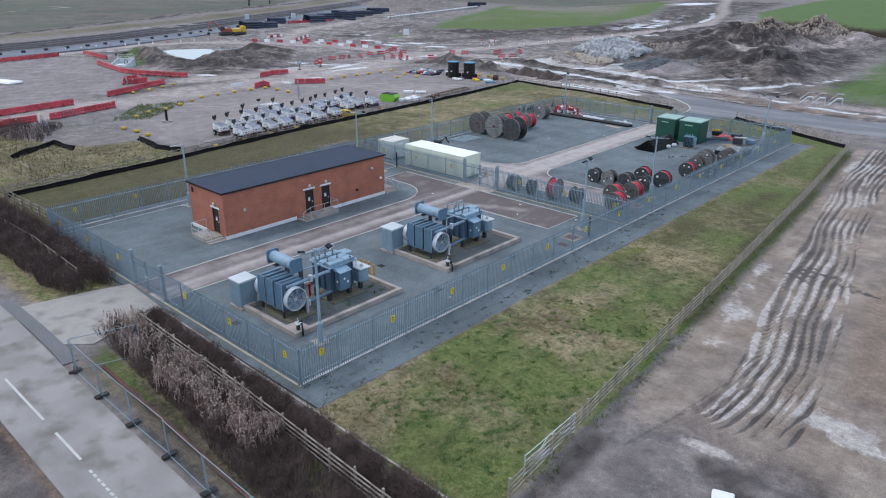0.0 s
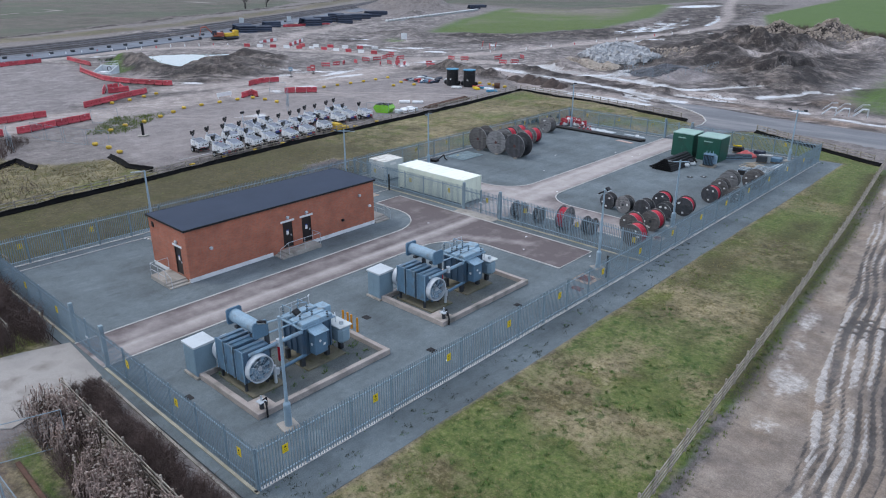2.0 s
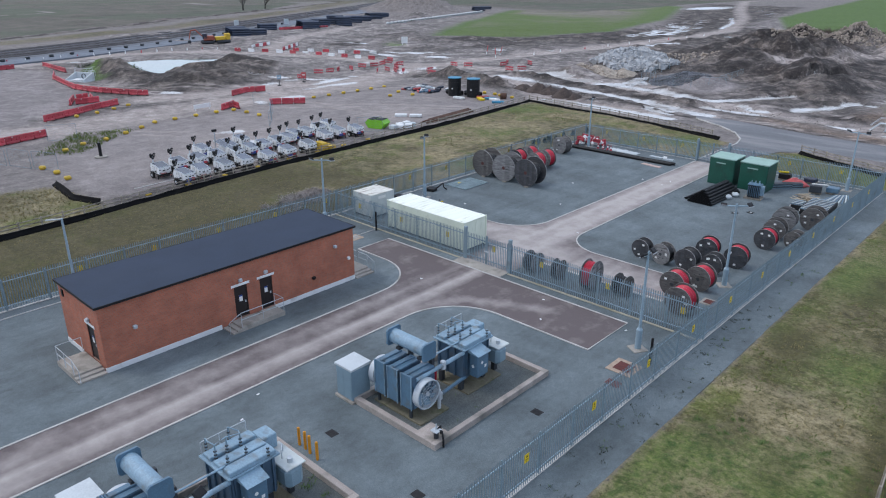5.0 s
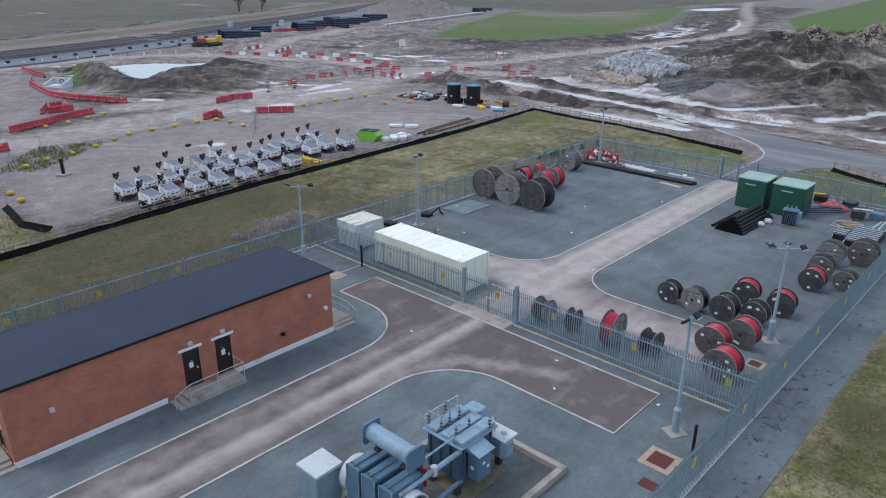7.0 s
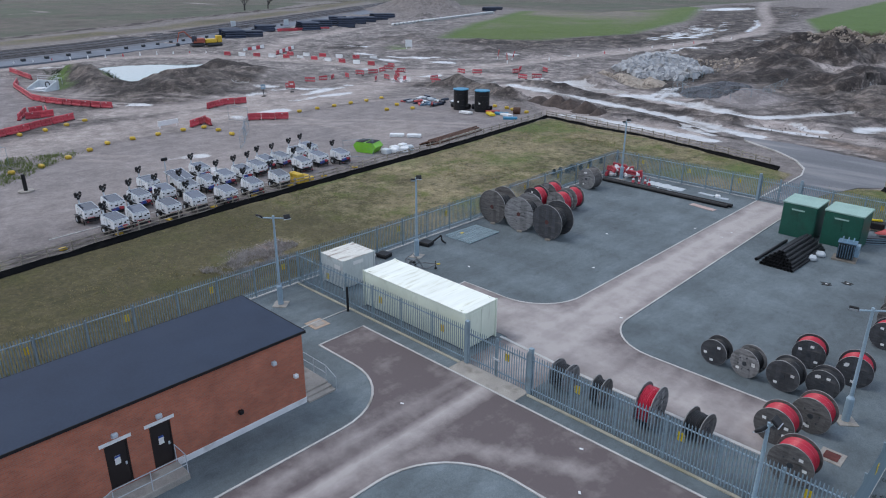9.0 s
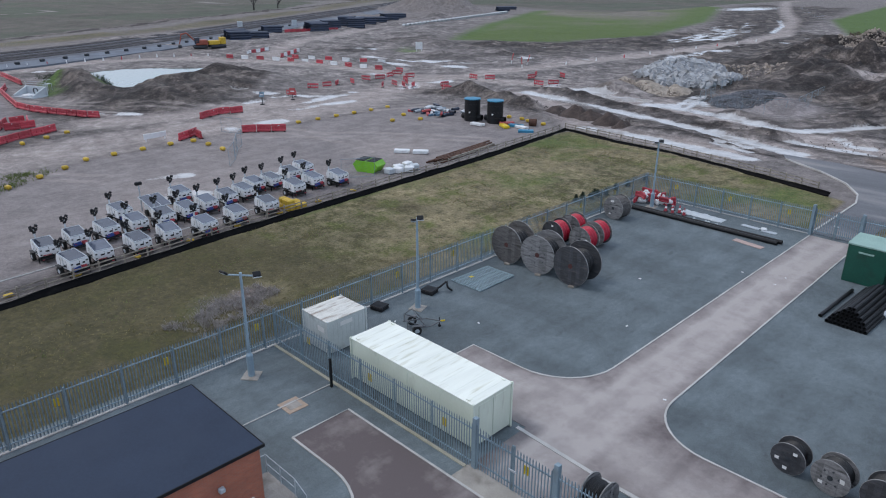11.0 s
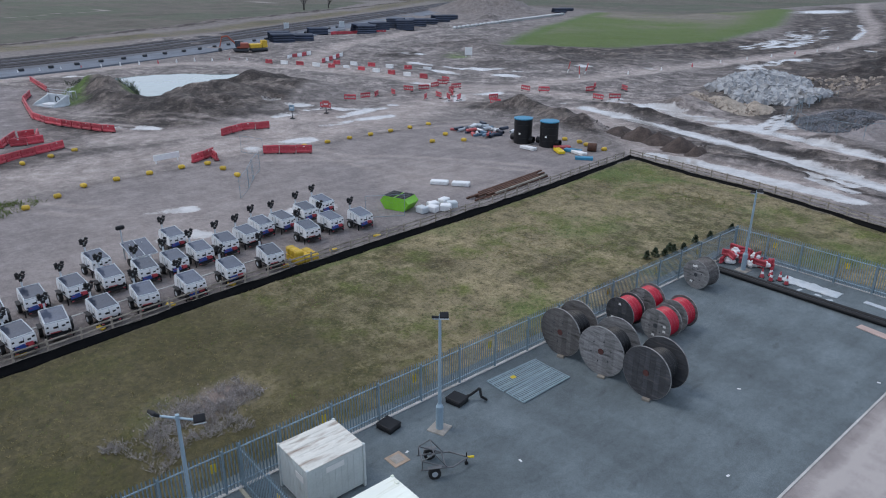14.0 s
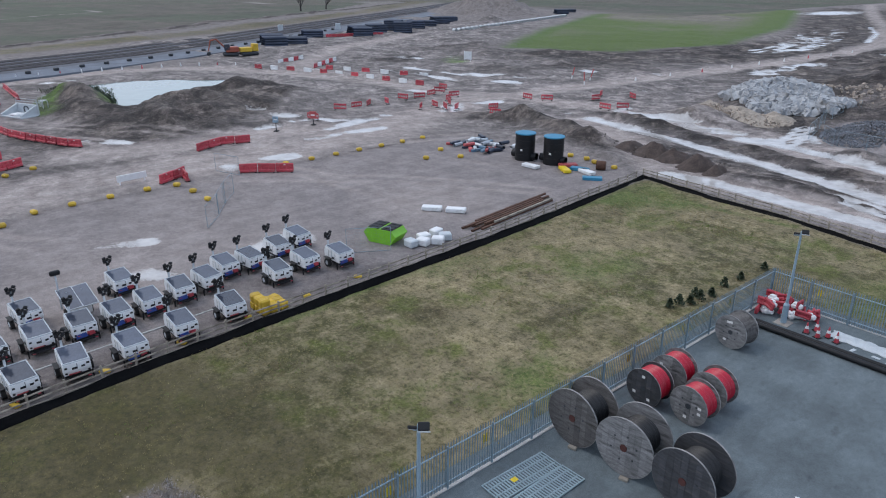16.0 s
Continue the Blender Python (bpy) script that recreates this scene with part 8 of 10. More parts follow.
# ---- lighting towers ----
def lighting_tower(x, y, turn, logo, mast_h=2.4):
    t = thing("lighting_tower", "white solar lighting tower trailer" + (" with red and blue panels" if logo else " with plain white sides"), "lighting tower", pose(x, y, 0, 0, 0, turn) @ Matrix.Scale(0.9, 4), "mobile lighting towers")
    body = Shape()
    prof = [(-1.0, 0.62), (0.98, 0.62), (1.05, 0.9), (1.0, 1.32), (-0.9, 1.6), (-1.05, 1.2)]
    n = len(prof)
    v = [(px, sy * 0.74, pz) for sy in (-1, 1) for px, pz in prof]
    body.add(v, [tuple(range(n)), tuple(range(2 * n - 1, n - 1, -1))] + [(i, n + i, n + (i + 1) % n, (i + 1) % n) for i in range(n)])
    b = part("body", body, WHITE, t)
    m = pose(0.05, 0, 1.47, 0, 8.4, 0)
    part("solar_panel", Shape().box(-0.86, 0.86, -0.66, 0.66, 0, 0.04, m=m, c=0.008), SOLAR, t, "dark solar panel")
    part("panel_frame", Shape().box(-0.92, 0.92, -0.72, -0.66, -0.02, 0.06, m=m).box(-0.92, 0.92, 0.66, 0.72, -0.02, 0.06, m=m).box(-0.92, -0.862, -0.66, 0.66, -0.02, 0.06, m=m).box(0.862, 0.92, -0.66, 0.66, -0.02, 0.06, m=m), PALE_STEEL, t)
    part("grille", Shape().box(0.985, 1.06, -0.28, 0.0, 0.95, 1.08, c=0.01), BLACK, b)
    part("grille", Shape().box(0.985, 1.06, 0.22, 0.42, 0.98, 1.1, c=0.01), BLACK, b)
    for yy, zz, ww in ((-0.6, 1.12, 0.07), (0.58, 1.16, 0.08), (-0.62, 0.78, 0.06), (0.6, 0.7, 0.07), (0.14, 0.66, 0.05)):
        part("latch", Shape().box(0.99, 1.075, yy - ww, yy + ww, zz - 0.05, zz + 0.05, c=0.01), BLACK, b)
    part("lifting_frame", Shape().box(-0.06, 0.06, -0.76, -0.745, 0.62, 1.46).box(-0.06, 0.06, 0.745, 0.76, 0.62, 1.46), PALE_STEEL, b)
    part("name_bar", Shape().box(1.02, 1.065, -0.5, 0.1, 0.66, 0.72), RED_DULL, b)
    if logo:
        mm = pose(1.0, 0, 0)
        part("blue_panel", Shape().add([(0.055, -0.6, 0.5), (0.065, 0.1, 0.55), (0.075, 0.0, 0.85), (0.065, -0.6, 0.78), (0.0, -0.6, 0.5), (0.0, 0.1, 0.55), (0.0, 0.0, 0.85), (0.0, -0.6, 0.78)], [(0, 1, 2, 3), (7, 6, 5, 4), (0, 4, 5, 1), (1, 5, 6, 2), (2, 6, 7, 3), (3, 7, 4, 0)], mm), BLUE, b, "blue panel")
        part("red_panel", Shape().add([(0.055, 0.15, 0.56), (0.06, 0.55, 0.6), (0.065, 0.5, 0.85), (0.075, 0.05, 0.88), (0.0, 0.15, 0.56), (0.0, 0.55, 0.6), (0.0, 0.5, 0.85), (0.0, 0.05, 0.88)], [(0, 1, 2, 3), (7, 6, 5, 4), (0, 4, 5, 1), (1, 5, 6, 2), (2, 6, 7, 3), (3, 7, 4, 0)], mm), RED, b, "red panel")
        part("side_flash", Shape().add([(-0.95, -0.685, 1.0), (-0.6, -0.685, 0.5), (-0.35, -0.685, 0.5), (-0.85, -0.685, 1.3), (-0.95, -0.67, 1.0), (-0.6, -0.67, 0.5), (-0.35, -0.67, 0.5), (-0.85, -0.67, 1.3)], [(0, 1, 2, 3), (7, 6, 5, 4), (0, 4, 5, 1), (1, 5, 6, 2), (2, 6, 7, 3), (3, 7, 4, 0)]), RED, b, "red flash")
    part("skirt", Shape().box(-0.98, 0.96, -0.7, 0.7, 0.441, 0.618, c=0.02), BLACK, t, "black lower skirt")
    part("door_seam", Shape().box(1.02, 1.058, -0.012, 0.012, 0.92, 1.28).box(-0.45, -0.43, -0.752, -0.741, 0.66, 1.4).box(0.45, 0.47, -0.752, -0.741, 0.66, 1.3), XFMR_DARK, b)
    part("side_vent", Shape().box(0.0, 0.36, -0.756, -0.741, 0.75, 0.95, c=0.004), XFMR_DARK, b, "dark side vent")
    part("chassis", Shape().box(-1.05, 1.0, -0.5, 0.5, 0.3, 0.44, c=0.02).box(1.0, 1.12, -0.7, 0.7, 0.3, 0.42, c=0.03).box(-1.9, -1.05, -0.05, 0.05, 0.34, 0.42), BLACK, t)
    for s in (-1, 1):
        w = part("wheel", Shape().cyl((-0.35, s * 0.9 - 0.12, 0.36), (-0.35, s * 0.9 + 0.12, 0.36), 0.36, 18), RUBBER, t, smooth=True)
        part("rim", Shape().cyl((-0.35, s * 0.9 - 0.125, 0.36), (-0.35, s * 0.9 + 0.125, 0.36), 0.18, 12), PALE_STEEL, w)
        part("mudguard", Shape().box(-0.78, 0.08, s * 0.9 - 0.15, s * 0.9 + 0.15, 0.74, 0.79, c=0.015), BLACK, t)
        part("stabiliser", Shape().box(0.75, 0.83, s * 0.8 - 0.04, s * 0.8 + 0.04, 0.02, 0.5), BLACK, t)
        part("tail_lamp", Shape().box(1.125, 1.14, s * 0.55 - 0.08, s * 0.55 + 0.08, 0.33, 0.4), RED, t)
    mast = part("mast", Shape().box(-1.22, -1.1, -0.36, -0.24, 0.3, 1.9).box(-1.2, -1.12, -0.34, -0.26, 1.9, mast_h), PALE_STEEL, t)
    part("cross_bar", Shape().box(-1.2, -1.12, -0.62, 0.05, mast_h - 0.05, mast_h + 0.02), BLACK, mast)
    for k, (yy, zz, rr) in enumerate(((-0.56, 0.2, 20), (-0.04, 0.28, -35), (-0.52, -0.2, -25), (-0.1, -0.16, 40), (-0.3, 0.06, 75), (-0.32, -0.44, 10))):
        part("lamp_head", Shape().box(-0.11, 0.11, -0.17, 0.17, -0.15, 0.15, m=pose(-1.12 + 0.05 * (k % 2), -0.3 + 0.8 * (yy + 0.3), mast_h + 0.75 * zz, rr, 25 + 14 * (k % 3), rr) @ Matrix.Scale(0.72, 4), c=0.04), BLACK, mast, "black lamp head")
    part("jockey_wheel", Shape().cyl((-1.75, 0.0, 0.12), (-1.75, 0.08, 0.12), 0.12, 12).cyl((-1.75, 0.04, 0.12), (-1.75, 0.04, 0.7), 0.03, 8), BLACK, t)
    return t


proto = {g: lighting_tower(*p, g) for g, p in ((True, (-80.4, 58.8, 3)), (False, (-80.3, 53.3, 5)))}
TOWERS = [(-79.7, 48.5, 1), (-80.3, 50.6, 0), (-80.6, 55.9, 0), (-81.0, 61.9, 1), (-81.5, 65.2, 0), (-83.8, 48.0, 0), (-84.6, 50.4, 1), (-84.8, 52.8, 1), (-84.8, 55.1, 0), (-84.7, 57.4, 1), (-84.9, 59.5, 1), (-85.4, 61.6, 1), (-85.9, 63.8, 1), (-86.4, 65.8, 0), (-87.7, 67.7, 1), (-87.7, 69.6, 1), (-88.4, 55.3, 1), (-89.6, 61.2, 1), (-84.4, 70.0, 0), (-85.1, 72.6, 1), (-88.6, 72.3, 1), (-89.5, 74.5, 1), (-84.3, 75.0, 1)]
for x, y, g in TOWERS:
    copy_thing(proto[bool(g)], pose(x, y, 0, 0, 0, 3 + random.uniform(-7, 7)))
sa = thing("solar_trailer", "white trailer carrying two large tilted solar panels", "solar trailer", pose(-87.9, 58.1, 0, 0, 0, 0) @ Matrix.Scale(0.88, 4), "mobile lighting towers")
part("body", Shape().box(-0.95, 0.95, -0.68, 0.68, 0.4, 1.1, c=0.06), WHITE, sa)
for k in (0, 1):
    mm = pose(0.1, -0.5 + 1.02 * k, 1.5, 3, 10, 0)
    p = part("solar_panel", Shape().box(-1.4, 1.4, -0.48, 0.48, 0, 0.04, m=mm), SOLAR, sa, "large blue-black solar panel")
    part("panel_frame", Shape().box(-1.45, 1.45, -0.53, -0.482, -0.02, 0.05, m=mm).box(-1.45, 1.45, 0.482, 0.53, -0.02, 0.05, m=mm).box(-1.45, -1.402, -0.482, 0.482, -0.02, 0.05, m=mm).box(1.402, 1.45, -0.482, 0.482, -0.02, 0.05, m=mm), PALE_STEEL, p)
for s in (-1, 1):
    w = part("wheel", Shape().cyl((-0.2, s * 0.8 - 0.1, 0.33), (-0.2, s * 0.8 + 0.1, 0.33), 0.33, 18), RUBBER, sa, smooth=True)
    part("strut", Shape().tube([(-0.6, s * 0.5, 1.05), (-0.6, s * 0.5, 1.75)], 0.03, 6).tube([(0.8, s * 0.5, 1.05), (0.8, s * 0.5, 1.3)], 0.03, 6), PALE_STEEL, sa)
part("mast", Shape().box(-1.2, -1.1, -0.9, -0.8, 0.3, 3.0), PALE_STEEL, sa)
part("lamp_cluster", Shape().box(-1.3, -1.0, -1.2, -0.5, 2.95, 3.3, c=0.08), BLACK, sa, "black lamp cluster")

solid("yard_marking", Shape().band([(-81.6, 44), (-83.4, 66)], 0.09, 0.0, 0.05), PAINT_LINE, "thin white line painted across the tower yard", "marking", kind="structure")
for k in range(12):
    x, y, z = -81.7 + (k % 3) * 0.55, 67.0 + (k // 3 % 3) * 0.62, 0.5 * (k // 9)
    solid("yellow_sack", Shape().box(-0.3, 0.3, -0.33, 0.33, 0, 0.55, c=0.1), YELLOW, "yellow plastic water sack stacked by the fence", "sack", pose(x, y, z, 0, 0, random.uniform(-20, 20)), "yellow sacks")
for x, y, turn in stations([(-78.3, 44), (-79.0, 52), (-80.4, 66), (-81.3, 76)], 4.4):
    solid("yellow_block", Shape().box(-0.3, 0.3, -0.16, 0.16, 0, 0.2, c=0.06), YELLOW, "yellow plastic barrier foot by the timber fence", "barrier foot", pose(x - 0.3, y, 0, 0, 0, random.uniform(0, 90)), "yellow feet")


# ---- the wider building site ----
def site_barrier_mesh():
    s = Shape().box(-0.95, 0.95, -0.06, 0.06, 0.72, 1.0, c=0.02).box(-0.95, 0.95, -0.05, 0.05, 0.2, 0.42, c=0.02)
    for k in range(5):
        x = -0.9 + 0.45 * k
        s.box(x - 0.05, x + 0.05, -0.045, 0.045, 0.421, 0.719)
    return s.mesh("panel", RED)


bm_panel, bm_solid = site_barrier_mesh(), Shape().box(-0.93, 0.93, -0.09, 0.09, 0.66, 0.98, c=0.05).box(-0.93, -0.55, -0.1, 0.1, 0.3, 0.67, c=0.04).box(-0.18, 0.18, -0.1, 0.1, 0.3, 0.67, c=0.04).box(0.55, 0.93, -0.1, 0.1, 0.3, 0.67, c=0.04).box(-0.9, 0.9, -0.2, 0.2, 0.04, 0.34, c=0.06).box(-0.9, 0.9, -0.035, 0.035, 0.3, 0.7).mesh("panel", RED)
bm_plate = Shape().box(-0.1, 0.1, -0.1, 0.1, 0.76, 0.86, c=0.01).mesh("reflector", WHITE)
bm_white = Shape().box(-0.95, 0.95, -0.1, 0.1, 0.05, 0.9, c=0.06).box(-0.7, 0.7, -0.22, 0.22, 0, 0.3, c=0.06).mesh("panel", WHITE)
bm_foot = Shape().box(-0.1, 0.1, -0.28, 0.28, 0, 0.08, c=0.02).mesh("foot", RUBBER)


def barrier(x, y, turn, mesh, label):
    b = thing("road_barrier", label, "barrier", pose(x, y, 0.03, 0, random.uniform(-2, 2), turn + random.uniform(-3, 3)), "red road barriers")
    part("panel", mesh, None, b)
    if mesh is bm_solid and random.random() < 0.5:
        part("reflector", bm_plate, None, b, "white reflector plate")
    for s in (-0.75, 0.75):
        part("foot", bm_foot, None, b).location = (s, 0, 0)


for line in ([(-186, 48), (-190, 67)], [(-189.7, 73.5), (-175.5, 72.8)], [(-172, 69.2), (-167, 67.3), (-159, 66.2), (-151.2, 65.2), (-147, 65.8), (-143.8, 66.8), (-139.8, 68.5), (-136.5, 70), (-134.2, 71.6)], [(-116, 18), (-118, 32), (-120, 44)], [(-123.5, 51), (-125.8, 55.5), (-128.4, 60.5), (-129.8, 63.6)], [(-135, 58.3), (-138.8, 60.2), (-138.6, 62.9), (-134.4, 61.8), (-134.4, 59.2)], [(-109, 26), (-110, 35)], [(-110, 37), (-113, 47)], [(-124.4, 81.8), (-125.6, 84.8), (-124.2, 88.6)], [(-111.7, 81.4), (-109.3, 84.7)], [(-113.7, 73.4), (-114.8, 75.4), (-111.6, 75)], [(-241, 173), (-236, 190)]):
    for x, y, turn in stations(line, 1.9):
        barrier(x, y, turn, bm_solid, "red plastic water-filled road barrier beside a haul road")
for i, (x, y, turn) in enumerate(stations([(-186.9, 121.1), (-180.3, 124.1), (-173.8, 127.3), (-164, 130), (-149.4, 133), (-143.7, 134.1)], 4.2) + stations([(-191.7, 129.1), (-196.7, 138.3)], 2.2) + stations([(-180.7, 131.6), (-188.7, 142)], 2.4) + stations([(-176, 132.1), (-161.4, 138), (-153, 141.5)], 4.6)):
    barrier(x, y, turn, bm_white if i % 2 else bm_solid, "white plastic water-filled road barrier on mud" if i % 2 else "red plastic water-filled road barrier on mud")
for i, (x, y) in enumerate(((-141, 134), (-138.5, 131), (-133.5, 130), (-131.5, 127), (-128.5, 124.5), (-124, 138), (-121, 139.5), (-116, 146), (-118, 150), (-113, 152), (-110, 140.5), (-108.5, 143), (-121, 127), (-124.5, 122.5), (-126, 121.5), (-117.5, 124), (-135.5, 108.4), (-135.4, 111.4), (-135.7, 113.9), (-135.4, 117.2), (-136.8, 121.6), (-135.9, 124.4), (-137, 127.9), (-128.4, 118.6), (-128.4, 121.4), (-131.8, 101.4))):
    barrier(x, y, 37 * i % 180, bm_panel, "red slatted pedestrian barrier on mud")
for i, (x, y, turn) in enumerate(stations([(-203, 70), (-203.5, 96), (-201, 111), (-193, 121)], 4.0) + stations([(-125, 170), (-121, 228), (-118, 262)], 11)):
    solid("marker_cone", Shape().cyl((0, 0, 0), (0, 0, 0.75), 0.2, 10, 0.07), WHITE if i % 4 else RED, "white site marker cone beside a haul road" if i % 4 else "red site marker cone beside a haul road", "cone", pose(x, y, 0.02), "marker cones")
YARD_EDGE = [(-96, 40.5), (-93, 40.9), (-89.8, 40.8), (-102.7, 45.4), (-104.5, 48.2), (-105.2, 51.3), (-107.1, 54.7), (-109.1, 57.8), (-111.2, 60.7), (-111.5, 63.9), (-111.7, 67.3), (-111.9, 70.8), (-111.6, 73.6), (-108.6, 74), (-105.2, 74), (-127.3, 64.2), (-125.9, 61.3), (-124.4, 58.1), (-123.6, 54.8)]
for x, y in YARD_EDGE + [(a, c) for a, c, _ in stations([(-112, 86), (-112.4, 109)], 3.3)]:
    solid("yellow_block", Shape().box(-0.34, 0.34, -0.25, 0.25, 0, 0.4, c=0.12), YELLOW, "yellow plastic ballast block marking the yard edge", "block", pose(x, y, 0.02, 0, 0, random.uniform(0, 90)), "yellow blocks")
for x, y in ((-102, 103), (-106, 103.4), (-104, 99.5), (-94.2, 113.2), (-90.5, 112.9), (-87.6, 112.6), (-92.0, 113.4)):
    solid("yellow_block", Shape().box(-0.34, 0.34, -0.25, 0.25, 0, 0.42, c=0.12), YELLOW, "yellow plastic ballast block in the yard", "block", pose(x, y, 0.02, 0, 0, random.uniform(0, 90)), "yellow blocks")

for x, y in ((-96.9, 108.3), (-93.6, 109.4)):
    k = thing("chamber_tank", "tall black plastic chamber with a blue lid and side stubs", "tank", pose(x, y, 0, 0, 0, 10), "black chambers")
    part("shell", Shape().cyl((0, 0, 0), (0, 0, 3.0), 1.12, 28), BLACK, k, smooth=True)
    part("lid", Shape().cyl((0, 0, 3.0), (0, 0, 3.12), 1.18, 28), TANK_BLUE, k, "blue lid", smooth=True)
    for z in (0.7, 1.5, 2.3):
        part("rib", Shape().ring((0, 0, z), (0, 0, z + 0.06), 1.11, 1.16, 28), BLACK, k)
    for a in (0, 180):
        dx, dy = math.cos(radians(a)), math.sin(radians(a))
        part("stub_pipe", Shape().ring((1.0 * dx, 1.0 * dy, 0.55), (1.6 * dx, 1.6 * dy, 0.55), 0.36, 0.42, 18), BLACK, k, smooth=True)
    part("label", Shape().box(0.1, 0.35, -1.14, -1.1, 1.2, 1.4), LABEL_WHITE, k, "white label")
for i in range(34):
    x, y = -104.8 + rl.uniform(-2.6, 3.6), 108.8 + rl.uniform(-2.6, 2.6)
    tone = (PIPE_BLUE, PIPE_BLUE, PALE_STEEL, XFMR, WHITE, RED_DULL)[i % 6]
    solid("loose_fitting", Shape().box(-0.8, 0.8, -0.22, 0.22, 0, 0.3, c=0.05) if i % 2 else Shape().ring((-0.7, 0, 0.22), (0.7, 0, 0.22), 0.17, 0.22, 10), tone, "jumbled pipe fitting or crate stored in the yard", "fitting", pose(x, y, 0.02 + 0.28 * (i > 22), 0, 0, rl.uniform(0, 180)), "stored fittings")
for x, y, turn, tone in ((-94.0, 106.2, 5, WHITE), (-90.6, 107.9, -30, SIGN_YELLOW), (-89.7, 109.3, 20, TANK_BLUE), (-88.5, 109.0, -10, WHITE), (-86.5, 107.4, 40, TANK_BLUE), (-91.6, 109.6, 60, RED_DULL)):
    solid("pallet_load", Shape().box(-1.0, 1.0, -0.4, 0.4, 0, 0.32, c=0.03), tone, "stack of coloured boards beside the black chambers", "boards", pose(x, y, 0.02, 0, 0, turn), "board stacks")
solid("rusty_drum", Shape().cyl((-0.5, 0, 0.5), (0.5, 0, 0.5), 0.5, 20), RUST, "rusty steel drum lying by the fence corner", "drum", pose(-88.4, 111.3, 0, 0, 0, 30))
tb = thing("beam_stack", "long stack of rust-brown steel beams beside the timber fence", "beams", pose(-83.4, 87.2, 0, 0, 0, 8))
for k in range(10):
    part("beam", Shape().box(-0.9 + 0.34 * (k % 5), -0.7 + 0.34 * (k % 5), 0.9 * k % 2.7, 10.3 + 0.9 * k % 2.3, 0.17 * (k // 5), 0.17 * (k // 5) + 0.15), WOOD if k in (2, 9) else RUST, tb)
for x, y in ((-89.6, 88.3), (-87.8, 89.6)):
    solid("wrapped_pallet", Shape().box(-0.9, 0.9, -0.4, 0.4, 0, 0.4, c=0.06), WHITE, "white wrapped bundle on the stone yard", "bundle", pose(x, y, 0.02, 0, 0, 40), "wrapped bundles")
sk = thing("waste_skip", "lime green waste skip with black lids", "skip", pose(-86.2, 80.6, 0, 0, 0, 20))
part("hopper", Shape().add([(-1.0, -0.9, 0.02), (1.0, -0.9, 0.02), (1.0, 0.9, 0.02), (-1.0, 0.9, 0.02), (-1.5, -0.9, 0.75), (1.5, -0.9, 0.75), (1.5, 0.9, 0.75), (-1.5, 0.9, 0.75), (-1.1, -0.9, 1.2), (1.1, -0.9, 1.2), (1.1, 0.9, 1.2), (-1.1, 0.9, 1.2)], [(0, 3, 2, 1), (0, 1, 5, 4), (1, 2, 6, 5), (2, 3, 7, 6), (3, 0, 4, 7), (4, 5, 9, 8), (5, 6, 10, 9), (6, 7, 11, 10), (7, 4, 8, 11), (8, 9, 10, 11)]), LIME, sk)
for x in (-0.62, 0.62):
    lid_ = part("lid", Shape().box(x - 0.5, x + 0.5, -0.85, 0.85, 1.21, 1.27, c=0.02), BLACK, sk, "black plastic lid")
    for j in range(3):
        part("rib", Shape().box(x - 0.45, x + 0.45, -0.6 + 0.55 * j, -0.52 + 0.55 * j, 1.271, 1.3), BLACK, lid_)
for i, (x, y) in enumerate(((-83.8, 81.3), (-83.4, 82.2), (-82.9, 83.3), (-83.2, 84.3), (-84.2, 82.9), (-84.4, 84.4))):
    solid("bulk_bag", Shape().box(-0.5, 0.5, -0.4, 0.4, 0, 0.6, c=0.09), WHITE if i % 3 else KIOSK_TOP, "white woven bulk bag slumped by the fence", "bulk bag", pose(x, y, 0.01, 0, 0, 20 * i), "bulk bags")
solid("sign_board", Shape().box(-1.5, 1.5, -0.06, 0.06, 0.3, 0.95, c=0.02).box(-1.3, -1.2, -0.05, 0.05, 0, 0.31).box(1.2, 1.3, -0.05, 0.05, 0, 0.31), WHITE, "long white blank site board on two legs", "board", pose(-115.8, 70.7, 0, 0, 0, 95))
bd = thing("bollard_lamp", "short black post on a round pale base", "post", pose(-97, 47.2, 0))
part("column", Shape().cyl((0, 0, 0.1), (0, 0, 1.7), 0.18, 14), BLACK, bd)
part("base", Shape().cyl((0, 0, 0), (0, 0, 0.12), 0.7, 20), CONCRETE, bd)
solid("tarpaulin", Shape().box(-3, 3, -1.5, 1.5, 0, 0.5, c=0.2), WHITE, "white sheeted load on the stone yard", "tarpaulin", pose(-152, 43.6, 0, 0, 0, 20))
for x, y, turn in ((-107, 37, 5), (-103.6, 37.6, 12), (-100.3, 38.6, 20), (-97, 40, 25), (-106.5, 34, -20), (-103, 33, -10), (-110, 46, 70), (-114.5, 79, 20), (-103.5, 75, -35), (-106, 77, -40), (-100.5, 73, -40), (-85.8, 76.6, 60)):
    f = thing("site_fence_panel", "galvanised wire-mesh temporary fence panel on the site", "fence panel", pose(x, y, 0, 1, 0, turn), "temporary fence panels")
    part("panel_frame", pf, None, f)
    part("wire", pw, None, f, kind="stuff")

